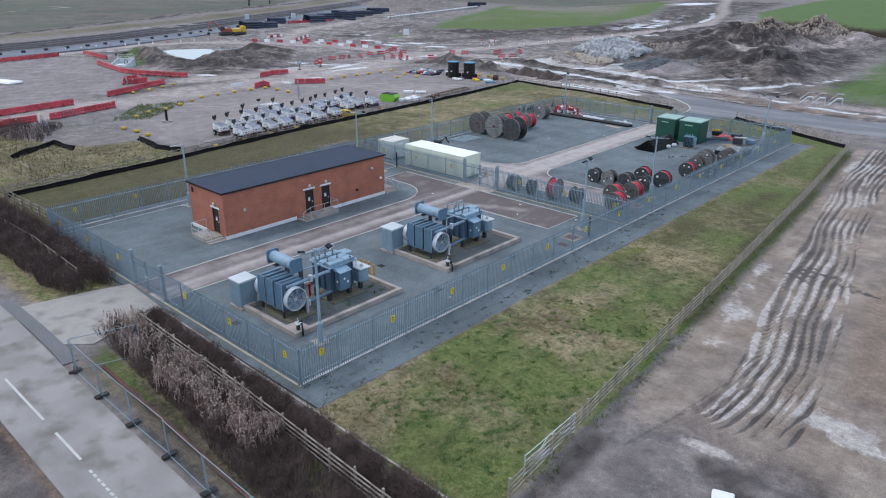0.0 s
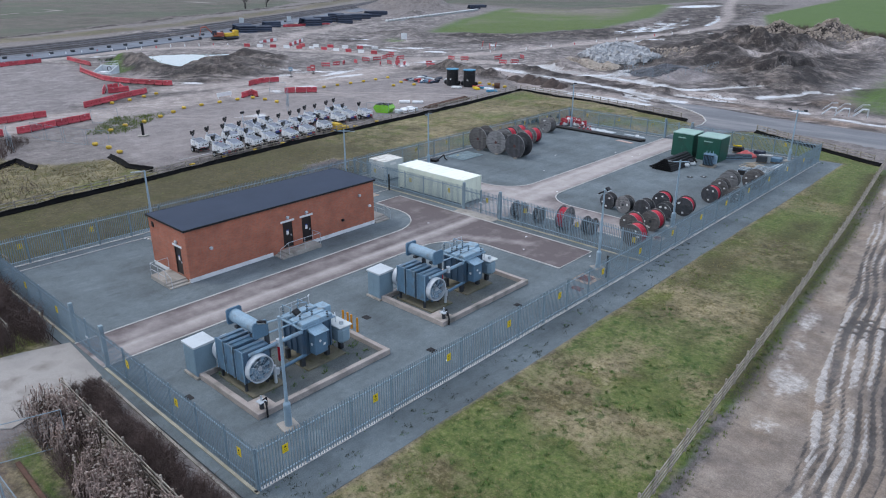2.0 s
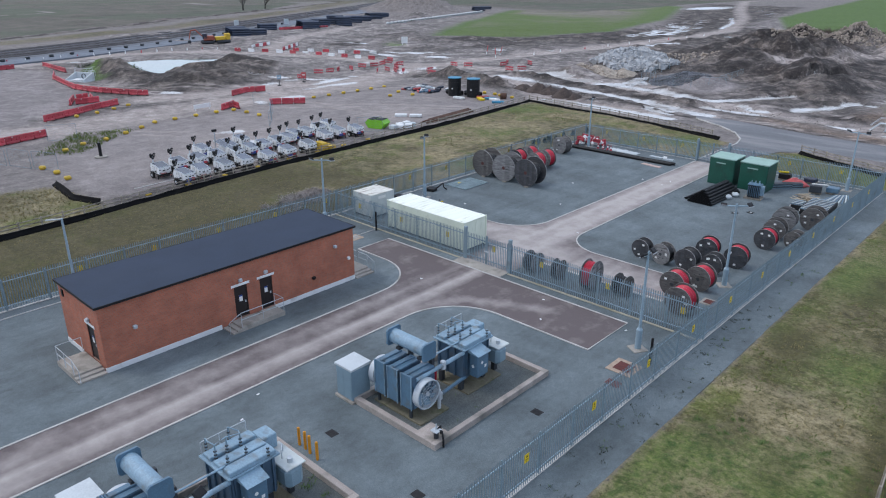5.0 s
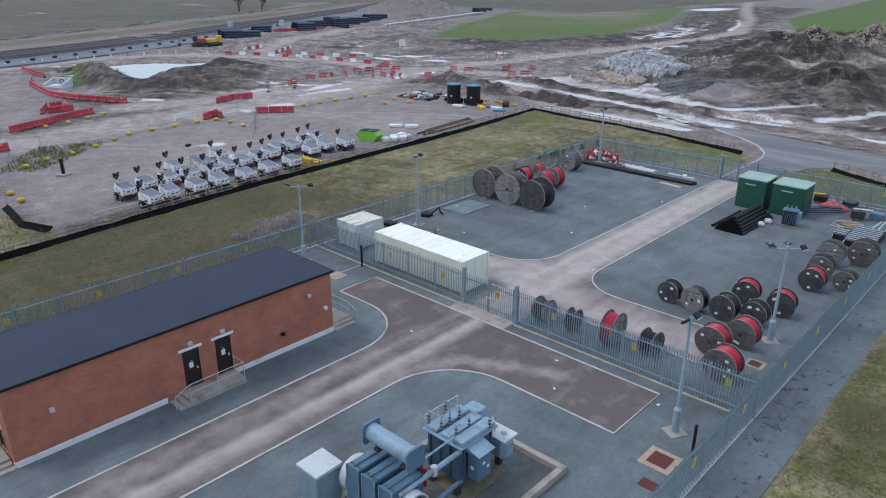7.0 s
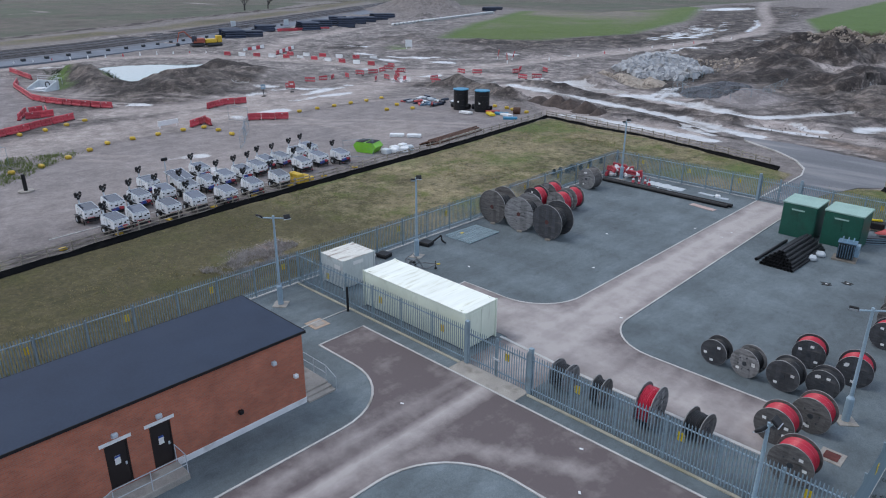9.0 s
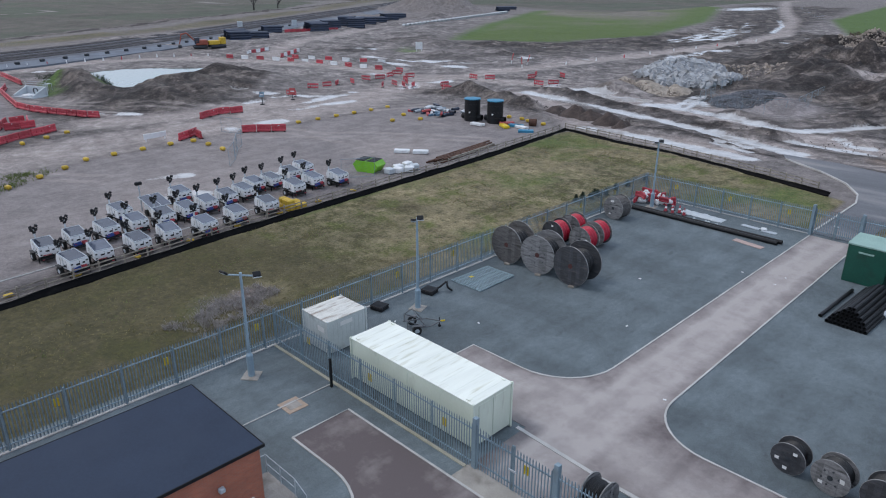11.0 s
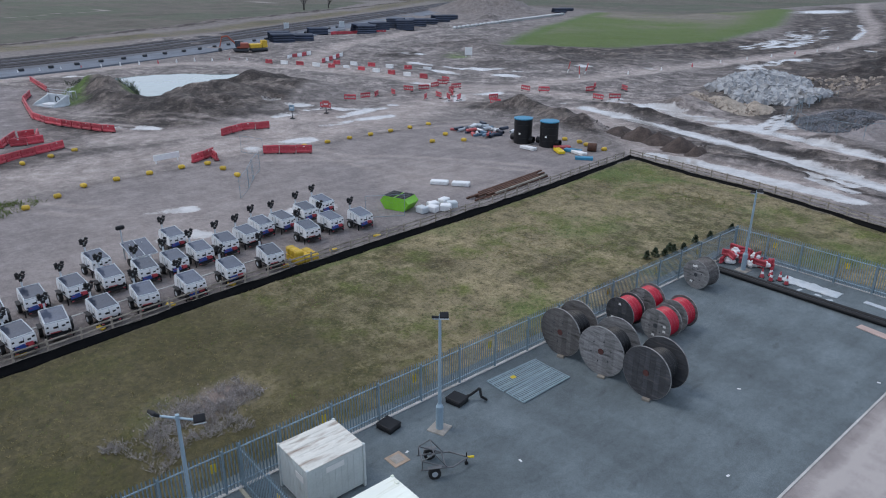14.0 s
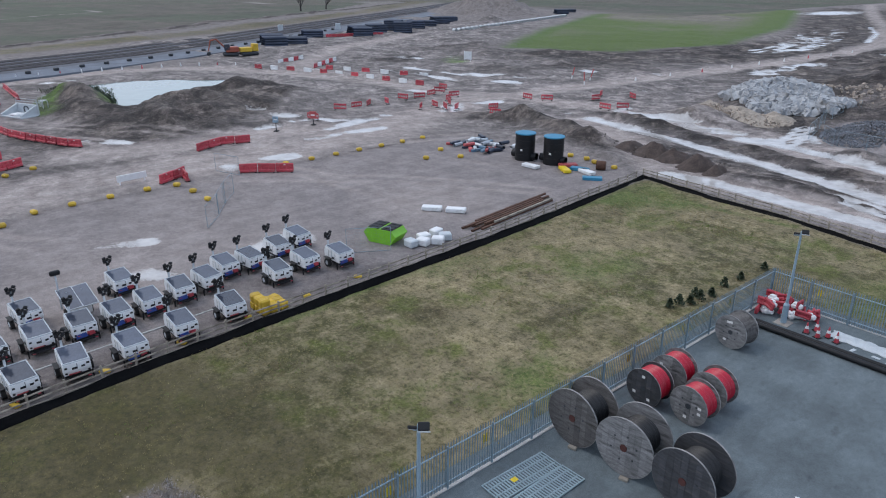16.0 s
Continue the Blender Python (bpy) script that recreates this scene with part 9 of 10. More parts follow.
# pale stair frames near the pond and by the road beyond
hw = thing("culvert_headwall", "pale precast concrete culvert headwall with sloping wing walls", "headwall", pose(-161, 70.0, 0, 0, 0, 25) @ Matrix.Scale(0.72, 4))
part("back_wall", Shape().box(-3.2, 3.2, 1.6, 2.0, 0, 2.2, c=0.04), KIOSK_TOP, hw)
part("base_slab", Shape().box(-3.4, 3.4, -2.2, 1.6, 0, 0.3, c=0.04), KIOSK_TOP, hw)
for s in (-1, 1):
    part("wing_wall", Shape().add([(s * 3.0, 1.6, 0.3), (s * 3.0, -2.1, 0.3), (s * 3.0, -2.1, 0.6), (s * 3.0, 1.6, 2.1), (s * 2.65, 1.6, 0.3), (s * 2.65, -2.1, 0.3), (s * 2.65, -2.1, 0.6), (s * 2.65, 1.6, 2.1)], [(0, 1, 2, 3), (7, 6, 5, 4), (0, 4, 5, 1), (1, 5, 6, 2), (2, 6, 7, 3), (3, 7, 4, 0)]), KIOSK_TOP, hw)
part("culvert_opening", Shape().ring((0, 1.45, 1.1), (0, 1.6, 1.1), 0.6, 0.75, 20), XFMR_DARK, hw)
part("guard_rail", Shape().tube([(-3.1, 1.8, 3.2), (3.1, 1.8, 3.2)], 0.05, 6).tube([(-3.1, 1.8, 2.2), (-3.1, 1.8, 3.2)], 0.05, 6).tube([(3.1, 1.8, 2.2), (3.1, 1.8, 3.2)], 0.05, 6).tube([(-3.1, 1.8, 2.7), (3.1, 1.8, 2.7)], 0.04, 6), PALE_STEEL, hw)
part("sheet", Shape().box(-1.1, 1.1, -1.6, 0.4, 0.302, 0.7, c=0.15), WHITE, hw, "white plastic sheet")
for x, y, turn in ((-166, 74, 20), (-35, 125.5, 15), (-33.3, 125.9, 15), (-31, 127, 20)):
    f = thing("access_stair", "pale grey steel access stair with tubular rails", "stair", pose(x, y, 0.1, 0, 0, turn) @ Matrix.Scale(0.8, 4), "access stairs")
    part("stringer", Shape().tube([(-1.2, -0.5, 0), (0.2, -0.5, 1.4), (1.2, -0.5, 1.4), (1.2, -0.5, 0)], 0.06, 6).tube([(-1.2, 0.5, 0), (0.2, 0.5, 1.4), (1.2, 0.5, 1.4), (1.2, 0.5, 0)], 0.06, 6), FAN_WHITE, f)
    for k in range(6):
        part("tread", Shape().box(-1.1 + 0.24 * k, -0.88 + 0.24 * k, -0.48, 0.48, 0.15 + 0.23 * k, 0.2 + 0.23 * k), FAN_WHITE, f)
    part("deck", Shape().box(0.2, 1.2, -0.5, 0.5, 1.38, 1.44), FAN_WHITE, f)
    part("handrail", Shape().tube([(-1.2, -0.5, 0.9), (0.2, -0.5, 2.3), (1.2, -0.5, 2.3), (1.2, 0.5, 2.3), (0.2, 0.5, 2.3), (-1.2, 0.5, 0.9)], 0.03, 6), FAN_WHITE, f)

# excavator
ex = thing("excavator", "dark tracked excavator with a faded red boom", "excavator", pose(-212.2, 126.8, 0.1, 0, 0, 250))
for s in (-1, 1):
    part("track", Shape().box(-1.9, 1.9, s * 1.0 - 0.3, s * 1.0 + 0.3, 0, 0.85, c=0.3), XFMR_DARK, ex)
part("house", Shape().box(-1.9, 1.2, -1.2, 1.2, 0.95, 2.2, c=0.15), RUST_RED, ex, "faded red engine house")
part("cab", Shape().box(0.2, 1.5, 0.2, 1.2, 1.3, 2.9, c=0.12), SOLAR, ex, "glazed cab")
part("boom", Shape().tube([(1.0, -0.2, 1.7), (3.2, -0.2, 4.0), (4.6, -0.2, 3.7)], 0.19, 8), RUST_RED, ex, "red boom")
part("arm", Shape().tube([(4.5, -0.2, 3.8), (5.2, -0.2, 1.3)], 0.14, 8), RUST_RED, ex)
part("bucket", Shape().box(4.7, 5.6, -0.7, 0.3, 0.2, 1.1, c=0.2), XFMR_DARK, ex)
dm = thing("tracked_dumper", "yellow tracked dumper parked by the railway", "dumper", pose(-211.0, 131.0, 0.1, 0, 0, 80))
part("bed", Shape().box(-2.4, 0.6, -1.1, 1.1, 0.9, 1.9, c=0.12), YELLOW, dm)
part("cab", Shape().box(0.8, 2.2, -0.9, 0.9, 0.9, 2.7, c=0.12), YELLOW, dm)
for s in (-1, 1):
    part("track", Shape().box(-2.2, 2.2, s * 1.0 - 0.3, s * 1.0 + 0.3, 0, 0.85, c=0.3), XFMR_DARK, dm)

# pipe stacks towards the railway
pipe_mesh = Shape().ring((-3, 0, 0.38), (3, 0, 0.38), 0.32, 0.38, 12).mesh("pipe", PIPE_BLUE)
for x, y, turn, n, rows in ((-226, 146, 65, 9, 4), (-233, 149, 65, 10, 4), (-228, 154, 65, 8, 3), (-246, 170, 62, 9, 3), (-238, 184, 62, 10, 4), (-244, 186, 62, 10, 4), (-247, 195, 62, 10, 4), (-242, 203, 62, 10, 5), (-251, 206, 62, 10, 5), (-252, 217, 60, 9, 4), (-258, 227, 60, 10, 3), (-264, 238, 60, 9, 4), (-271, 249, 60, 9, 3), (-280, 330, 60, 10, 3), (-288, 345, 60, 10, 2)):
    s = thing("pipe_stack", "stack of large dark blue plastic pipes by the railway", "pipe stack", pose(x, y, 0.05, 0, 0, turn + random.uniform(-14, 14)), "pipe stacks")
    for r_ in range(rows):
        for k in range(n - r_):
            part("pipe", pipe_mesh, None, s).location = (0.3 * math.sin(k * 7 + r_), (k - (n - r_) / 2) * 0.78, 0.66 * r_)
wp_mesh = Shape().ring((-1.2, 0, 0.55), (1.2, 0, 0.55), 0.42, 0.55, 16).mesh("pipe_section", KIOSK_TOP)
for k in range(32):
    f = k / 31
    solid("concrete_pipe", wp_mesh, None, "pale concrete pipe section in a long row", "pipe", pose(-232 - 32 * f, 218 + 96 * f, 0.05, 0, 0, 160 + 3 * math.sin(k)), "concrete pipe row")

# railway
RAIL = [(-200, -40), (-206, 20), (-220, 78), (-232, 109), (-251, 144), (-274, 181), (-326, 268), (-408, 400), (-545, 620), (-700, 860)]


def beside(line, off):
    out = []
    for i, p in enumerate(line):
        a, b = Vector(line[max(i - 1, 0)]), Vector(line[min(i + 1, len(line) - 1)])
        d = (b - a).normalized()
        out.append((p[0] + off * d.y, p[1] - off * d.x))
    return out


solid("railway_bed", Shape().band(RAIL, 21, -0.2, 0.35), BALLAST, "grey stone ballast bed of the railway", "railway", kind="structure")
for o in (-8.5, -3.5, 1.5, 5.5):
    solid("track_bed", Shape().band(beside(RAIL, o), 2.7, 0.3, 0.42), TRACK_BROWN, "dark sleepers of a railway track on ballast", "railway", kind="structure")
    for e in (-0.72, 0.72):
        solid("rail", Shape().band(beside(RAIL, o + e), 0.09, 0.4, 0.56), RAIL_STEEL, "steel running rail on dark sleepers", "rail", kind="structure")
solid("ballast_shoulder", Shape().band(beside(RAIL, 15.2), 9.6, -0.2, 0.34), BALLAST_PALE, "pale blue-grey stone shoulder beside the railway", "railway", kind="structure")
for x, y, turn in stations(beside(RAIL, 14.5)[1:6], 6.0):
    solid("ballast_bag", Shape().box(-0.5, 0.5, -0.4, 0.4, 0, 0.6, c=0.15), XFMR_DARK, "dark sack standing along the railway edge", "sack", pose(x, y, 0.34, 0, 0, turn), "railway sacks")
for x, y in ((-268, 171), (-262, 190)):
    solid("relay_cabinet", Shape().box(-0.9, 0.9, -0.4, 0.4, 0, 2.0, c=0.05), KIOSK_TOP, "pale trackside equipment cabinet", "cabinet", pose(x, y, 0.3, 0, 0, 60), "trackside cabinets")
solid("sign_board", Shape().box(-0.9, 0.9, -0.05, 0.05, 0.6, 2.4, c=0.02).box(-0.7, -0.6, -0.04, 0.04, 0, 0.6).box(0.6, 0.7, -0.04, 0.04, 0, 0.6), WHITE, "white blank site board on two posts", "board", pose(-167.5, 164.5, 0, 0, 0, 40))


# ---- rubble ----
def rocks(name, label, mat_, cx, cy, rx, ry, n, lo, hi, h, seed):
    """A tumbled heap of angular blocks."""
    q, s = random.Random(seed), Shape()
    for k in range(n):
        a, r = q.uniform(0, 6.283), math.sqrt(q.random())
        x, y = cx + rx * r * math.cos(a), cy + ry * r * math.sin(a)
        z = h * (1 - r) ** 0.8 * q.uniform(0.7, 1.1)
        e = q.uniform(lo, hi)
        m = pose(x, y, ground_at(x, y) + z + 0.2 * e, q.uniform(0, 360), q.uniform(0, 360), q.uniform(0, 360))
        v = [(sx * e * q.uniform(0.35, 0.6), sy * e * q.uniform(0.35, 0.6), sz * e * q.uniform(0.25, 0.55)) for sz in (-1, 1) for sy in (-1, 1) for sx in (-1, 1)]
        s.add(v, [(0, 2, 3, 1), (4, 5, 7, 6), (0, 1, 5, 4), (2, 6, 7, 3), (0, 4, 6, 2), (1, 3, 7, 5)], m)
    return solid(name, s, mat_, label, "rubble", kind="stuff")


for k, (x, y, rx, ry, h) in enumerate(((-98.0, 163.5, 4.6, 5.0, 1.0), (-92.5, 161.0, 5.0, 5.5, 1.4), (-87.5, 163.5, 4.5, 5.5, 1.2), (-94.0, 169.0, 5.5, 4.5, 0.9))):
    rocks("rubble_heap", "heap of broken grey concrete blocks", ROCK, x, y, rx, ry, 520, 0.3, 1.2, h, 40 + k)
rocks("rubble_heap", "long tan mound of broken stone and soil", ROCK_TAN, -70, 246, 22, 20, 5200, 0.1, 0.5, 1.3, 3)
rocks("rubble_heap", "scattered stone over dark soil", ROCK_TAN, -90, 178, 10, 12, 260, 0.15, 0.6, 0.2, 5)
rocks("rubble_heap", "low heap of blue-grey crushed rubble inside fence panels", ROCK_BLUE, -75.5, 151, 5.5, 8.0, 3200, 0.05, 0.24, 1.0, 6)
for x, y, turn in stations([(-83, 168), (-83, 156), (-81, 147), (-77, 142.5), (-71, 142), (-67, 147), (-68, 160)], 3.5):
    f = thing("site_fence_panel", "galvanised wire-mesh temporary fence panel round the rubble", "fence panel", pose(x, y, 0.1, 1, 0, turn), "temporary fence panels")
    part("panel_frame", pf, None, f)
    part("wire", pw, None, f, kind="stuff")


def soil_heap(x, y, rx, ry, h, seed, mat_=BROWN_SOIL, label="tipped heap of fresh brown soil on the mud bank", group="brown soil heaps"):
    """A tipped heap of loose soil with a ragged foot."""
    s, n, m_ = Shape(), 30, 9
    for k in range(m_ + 1):
        f = k / m_
        for i in range(n):
            a = 2 * math.pi * i / n
            d = f * (1 + 0.22 * noise.noise((math.cos(a) * 1.6, math.sin(a) * 1.6, seed)))
            px, py = rx * d * math.cos(a), ry * d * math.sin(a)
            z = h * 0.5 * (1 + math.cos(math.pi * min(1, f * 1.02))) * (1 + 0.3 * noise.noise((px * 0.8, py * 0.8, seed + 9))) + (0.3 * noise.noise((px * 1.3, py * 1.3, seed + 5)) + 0.1 * noise.noise((px * 4, py * 4, seed))) * (1 - f * f) - 0.15 * f
            s.v.append((px, py, z))
    s.f += [(k * n + i, (k + 1) * n + i, (k + 1) * n + (i + 1) % n, k * n + (i + 1) % n) for k in range(m_) for i in range(n)]
    solid("soil_mound", s, mat_, label, "soil heap", pose(x, y, 0.0, 0, 0, 20 * seed if rx < 5 else 0), group, smooth=True)


for k, row in enumerate(((-88.2, 121.4, 3.6, 2.6, 1.5), (-85.4, 121.0, 3.0, 2.2, 1.3), (-81.8, 120.0, 3.2, 2.2, 1.6), (-79.4, 119.4, 2.4, 1.6, 1.0), (-92.4, 122.2, 4.2, 2.4, 0.9))):
    soil_heap(*row, k + 1)
for k, row in enumerate(((-98.5, 151.5, 6.0, 3.6, 1.5), (-93.0, 150.0, 6.5, 3.8, 1.8), (-88.5, 152.0, 5.2, 3.4, 1.3))):
    soil_heap(*row, k + 11, TAN_SPOIL, "low heap of tan crushed stone", "tan spoil heaps")
rocks("clod_scatter", "tan stones over the crushed stone heaps", ROCK_TAN, -94, 150.5, 8.5, 3.6, 420, 0.08, 0.34, 1.5, 2)
rocks("clod_scatter", "scattered stones on the bare patch in the grass", ROCK_TAN, -67.8, 53.6, 2.2, 3.8, 70, 0.03, 0.08, 0.01, 17)
rocks("clod_scatter", "scattered clods along the mud bank", SOIL_HEAP, -88, 122, 9, 3, 160, 0.08, 0.22, 0.5, 7)
rocks("clod_scatter", "scattered stones on churned mud", SOIL_HEAP, -44, 128.5, 26, 3, 160, 0.05, 0.13, 0.05, 8)


# ---- plants ----
def blades(name, label, mat_, n, place, lean, h0, h1, w, seed, per=4):
    """Tufts of single blades over an area; place gives x, y, or nothing to skip."""
    q, v, f = random.Random(seed), [], []
    for k in range(n):
        p = place(q)
        if not p:
            continue
        s = q.uniform(0.6, 1.3)
        for j in range(per):
            a, l_ = q.uniform(0, 6.283), q.uniform(0.2, lean)
            h = q.uniform(h0, h1) * s
            x, y = p[0] + q.uniform(-0.08, 0.08), p[1] + q.uniform(-0.08, 0.08)
            dx, dy = math.cos(a), math.sin(a)
            i = len(v)
            v += [(x - dy * w, y + dx * w, -0.03), (x + dy * w, y - dx * w, -0.03), (x + dx * l_ * h, y + dy * l_ * h, h)]
            f.append((i, i + 1, i + 2))
    s = Shape()
    s.v, s.f = v, f
    return solid(name, s, mat_, label, "plants", kind="stuff")


def inside_of(outline):
    xs, ys = [p[0] for p in outline], [p[1] for p in outline]

    def place(q):
        x, y = q.uniform(min(xs), max(xs)), q.uniform(min(ys), max(ys))
        hit = False
        for (x0, y0), (x1, y1) in zip(outline, outline[1:] + outline[:1]):
            if (y0 > y) != (y1 > y) and x < (x1 - x0) * (y - y0) / (y1 - y0) + x0:
                hit = not hit
        return (x, y) if hit else None
    return place


def clumped(outline, size, level, seed):
    base = inside_of(outline)

    def place(q):
        p = base(q)
        return p if p and noise.noise((p[0] / size, p[1] / size, seed)) > level else None
    return place


weed_rnd = random.Random(77)
WEED_SPOTS = [(weed_rnd.uniform(-26.9, -24.95), 18.5 + 42 * weed_rnd.random() ** 1.4, weed_rnd.uniform(0.05, 0.16)) for _ in range(110)]


def weed_spots(q):
    x, y, r = q.choice(WEED_SPOTS)
    return x + q.gauss(0, r), y + q.gauss(0, 1.3 * r)


blades("grass_tufts", "dry winter grass tufts on the strip by the compound", GRASS_DRY, 18000, inside_of(GRASS_RIGHT), 2.4, 0.025, 0.065, 0.022, 1)
blades("grass_tufts", "dry winter grass tufts behind the compound", GRASS_DRY, 24000, inside_of(GRASS_BACK), 2.4, 0.025, 0.07, 0.026, 2)
blades("grass_tufts", "patches of fresh green grass by the compound", GRASS_GREEN, 26000, clumped(GRASS_RIGHT, 2.2, 0.16, 3), 2.0, 0.03, 0.08, 0.024, 3)
blades("grass_tufts", "patches of fresh green grass behind the compound", GRASS_GREEN, 18000, clumped(GRASS_BACK, 3.0, 0.22, 8), 2.0, 0.03, 0.08, 0.026, 4)
blades("weed_tufts", "small dark weeds in the gravel strip", TUFT, 1600, clumped([(-27, 18), (-24.9, 18), (-24.9, 94), (-27, 94)], 0.8, 0.36, 5), 1.6, 0.03, 0.09, 0.025, 5, 6)
blades("weed_tufts", "dark weed clumps rooted in the gravel outside the long fence", WEED_DARK, 620, weed_spots, 1.3, 0.03, 0.08, 0.022, 35, 4)
blades("weed_tufts", "small green weeds in the transformer bunds", TUFT, 1100, clumped([(-36.6, 22.2), (-32, 22.2), (-32, 29.8), (-36.6, 29.8)], 0.5, 0.28, 6), 1.6, 0.05, 0.16, 0.035, 6, 7)
blades("weed_tufts", "small green weeds in the farther bund", TUFT, 260, clumped([(-36.6, 35.4), (-32, 35.4), (-32, 43), (-36.6, 43)], 0.55, 0.33, 9), 1.6, 0.05, 0.13, 0.035, 26, 7)
blades("grass_tufts", "rough dry grass beside the drive", GRASS_DRY, 9000, inside_of(ROUGH_LEFT), 1.6, 0.06, 0.2, 0.03, 7)
blades("grass_tufts", "weeds at the foot of the timber fence", GRASS_GREEN, 5000, inside_of([(-13.9, 20), (-13.0, 20), (-15.3, 50), (-17.3, 72), (-20, 95), (-21, 95), (-18.5, 72), (-16.6, 50)]), 0.9, 0.05, 0.2, 0.025, 8)


def thicket(name, label, mat_, outline, n, h0, h1, r, lean, seed, forks=2, category="hedge"):
    """Bare upright stems that fork near the top."""
    q, v, f, place = random.Random(seed), [], [], inside_of(outline)

    def stick(a, b, r0):
        i = len(v)
        d = (b - a).normalized()
        s1 = d.orthogonal().normalized() * r0
        s2 = d.cross(s1)
        v.extend([tuple(a + s1), tuple(a - 0.5 * s1 + 0.87 * s2), tuple(a - 0.5 * s1 - 0.87 * s2), tuple(b)])
        f.extend([(i, i + 1, i + 3), (i + 1, i + 2, i + 3), (i + 2, i, i + 3)])

    k = 0
    while k < n:
        p = place(q)
        if not p:
            continue
        k += 1
        lump = noise.noise((p[0] * 0.9, p[1] * 0.9, seed))
        if lump < -0.12 and q.random() < 0.75:
            continue
        h = q.uniform(h0, h1) * (0.85 + 0.55 * lump)
        a = Vector((p[0], p[1], -0.05))
        b = a + Vector((q.uniform(-lean, lean) * h, q.uniform(-lean, lean) * h, h))
        stick(a, b, r)
        for _ in range(forks):
            c = a.lerp(b, q.uniform(0.35, 0.85))
            stick(c, c + Vector((q.uniform(-0.45, 0.45) * h, q.uniform(-0.45, 0.45) * h, q.uniform(0.1, 0.45) * h)), r * 0.7)
    s = Shape()
    s.v, s.f = v, f
    return solid(name, s, mat_, label, category, kind="stuff")


def weed_stand(label, outline, n, seed):
    """Clumps of dead tall weeds: upright stems hung with drooping withered leaves."""
    q, s, place, k = random.Random(seed), Shape(), inside_of(outline), 0
    while k < n:
        p = place(q)
        if not p:
            continue
        k += 1
        top = q.uniform(1.0, 1.75)
        for _ in range(9):
            a = Vector((p[0] + q.gauss(0, 0.16), p[1] + q.gauss(0, 0.16), -0.05))
            b = a + Vector((q.gauss(0, 0.16), q.gauss(0, 0.16), top * q.uniform(0.7, 1.05)))
            s.cyl(a, b, 0.011, 3, 0.006, caps=False)
            for _ in range(5):
                c = a.lerp(b, q.uniform(0.45, 1.0))
                t, w, l_ = q.uniform(0, 6.283), q.uniform(0.012, 0.034), q.uniform(0.15, 0.45)
                d, e = Vector((math.cos(t), math.sin(t), 0)), Vector((-math.sin(t), math.cos(t), 0))
                m1, m2 = c + 0.14 * d + Vector((0, 0, 0.03)), c + 0.2 * d - Vector((0, 0, l_))
                s.add([c, m1 - w * e, m1 + w * e, m2 - 0.6 * w * e, m2 + 0.6 * w * e], [(0, 1, 2), (1, 3, 4, 2)])
    return solid("dead_weeds", s, STEM, label, "weeds", kind="stuff")


weed_stand("tall pale dead weeds with withered hanging leaves on the verge", [(-40.6, 13.7), (-40.2, 15.5), (-30, 15.3), (-24, 15.0), (-24, 13.3), (-32.6, 13.3), (-36.8, 13.8)], 105, 61)
thicket("dead_weeds", "brown leaf litter and stems among the pale weeds", TWIG, [(-40.6, 13.5), (-40.2, 15.5), (-30, 15.3), (-24, 15.0), (-24, 12.7), (-32.6, 13.0)], 3400, 0.4, 1.1, 0.014, 0.4, 12, 3, "weeds")
thicket("dead_weeds", "tangled brown dead weeds on the verge", TWIG, [(-30, 13.0), (-29, 15.4), (-13, 14.8), (-13, 12.0), (-25, 12.3)], 4600, 0.5, 1.25, 0.014, 0.35, 2, 3, "weeds")
thicket("bare_hedge", "dense dark bare-twigged hedge below the compound fence", TWIG, [(-40.3, 15.9), (-40.0, 17.0), (-14.5, 16.7), (-14.0, 15.1), (-28, 15.6)], 8500, 0.8, 1.35, 0.014, 0.3, 3, 4)
thicket("bare_hedge", "dark bramble thicket beside the entrance drive", TWIG, [(-74, 14.2), (-50.5, 13.9), (-47.6, 14.6), (-47.2, 17.6), (-61, 18.0), (-74, 17.8)], 9500, 0.9, 1.8, 0.015, 0.35, 4, 4)
thicket("bare_hedge", "low scrub on rough ground by the drive", TWIG, [(-100, 26), (-95, 29.5), (-78, 29), (-77, 24), (-90, 20)], 600, 0.3, 0.7, 0.018, 0.6, 5, 3)
thicket("dead_weeds", "low patch of grey dead bramble in the rough grass", PALE_STEM, [(-67.2, 49.0), (-67.6, 51.4), (-69.4, 52.6), (-68.2, 54.0), (-69.2, 56.4), (-66.8, 57.0), (-66.2, 55.0), (-64.4, 55.2), (-65.2, 52.6), (-63.8, 50.4), (-65.6, 50.2)], 2600, 0.12, 0.42, 0.017, 1.2, 31, 4, "weeds")
thicket("bare_hedge", "dark scrub beside the haul road", TWIG, [(-112, 22), (-100, 27), (-96, 30), (-104, 36), (-112, 30)], 1800, 0.6, 1.4, 0.02, 0.4, 6, 3)
thicket("bare_hedge", "green scrub beside the haul road", GRASS_GREEN, [(-112, 50), (-109, 57), (-100, 46), (-103, 42)], 1800, 0.2, 0.5, 0.03, 0.9, 7, 3)
thicket("bare_hedge", "far dark hedge along the bright field", TWIG, [(-100, 281), (-80, 283), (-54, 260), (-30, 234), (-28, 238), (-53, 265), (-80, 289), (-101, 287)], 2600, 1.5, 3.2, 0.06, 0.4, 8, 4)
thicket("bare_hedge", "rushes round the soil mound by the pond", LEAF, [(-182, 77), (-186, 85), (-175, 87), (-162, 84), (-160, 82), (-172, 80)], 1400, 0.5, 1.1, 0.04, 0.5, 9, 3)


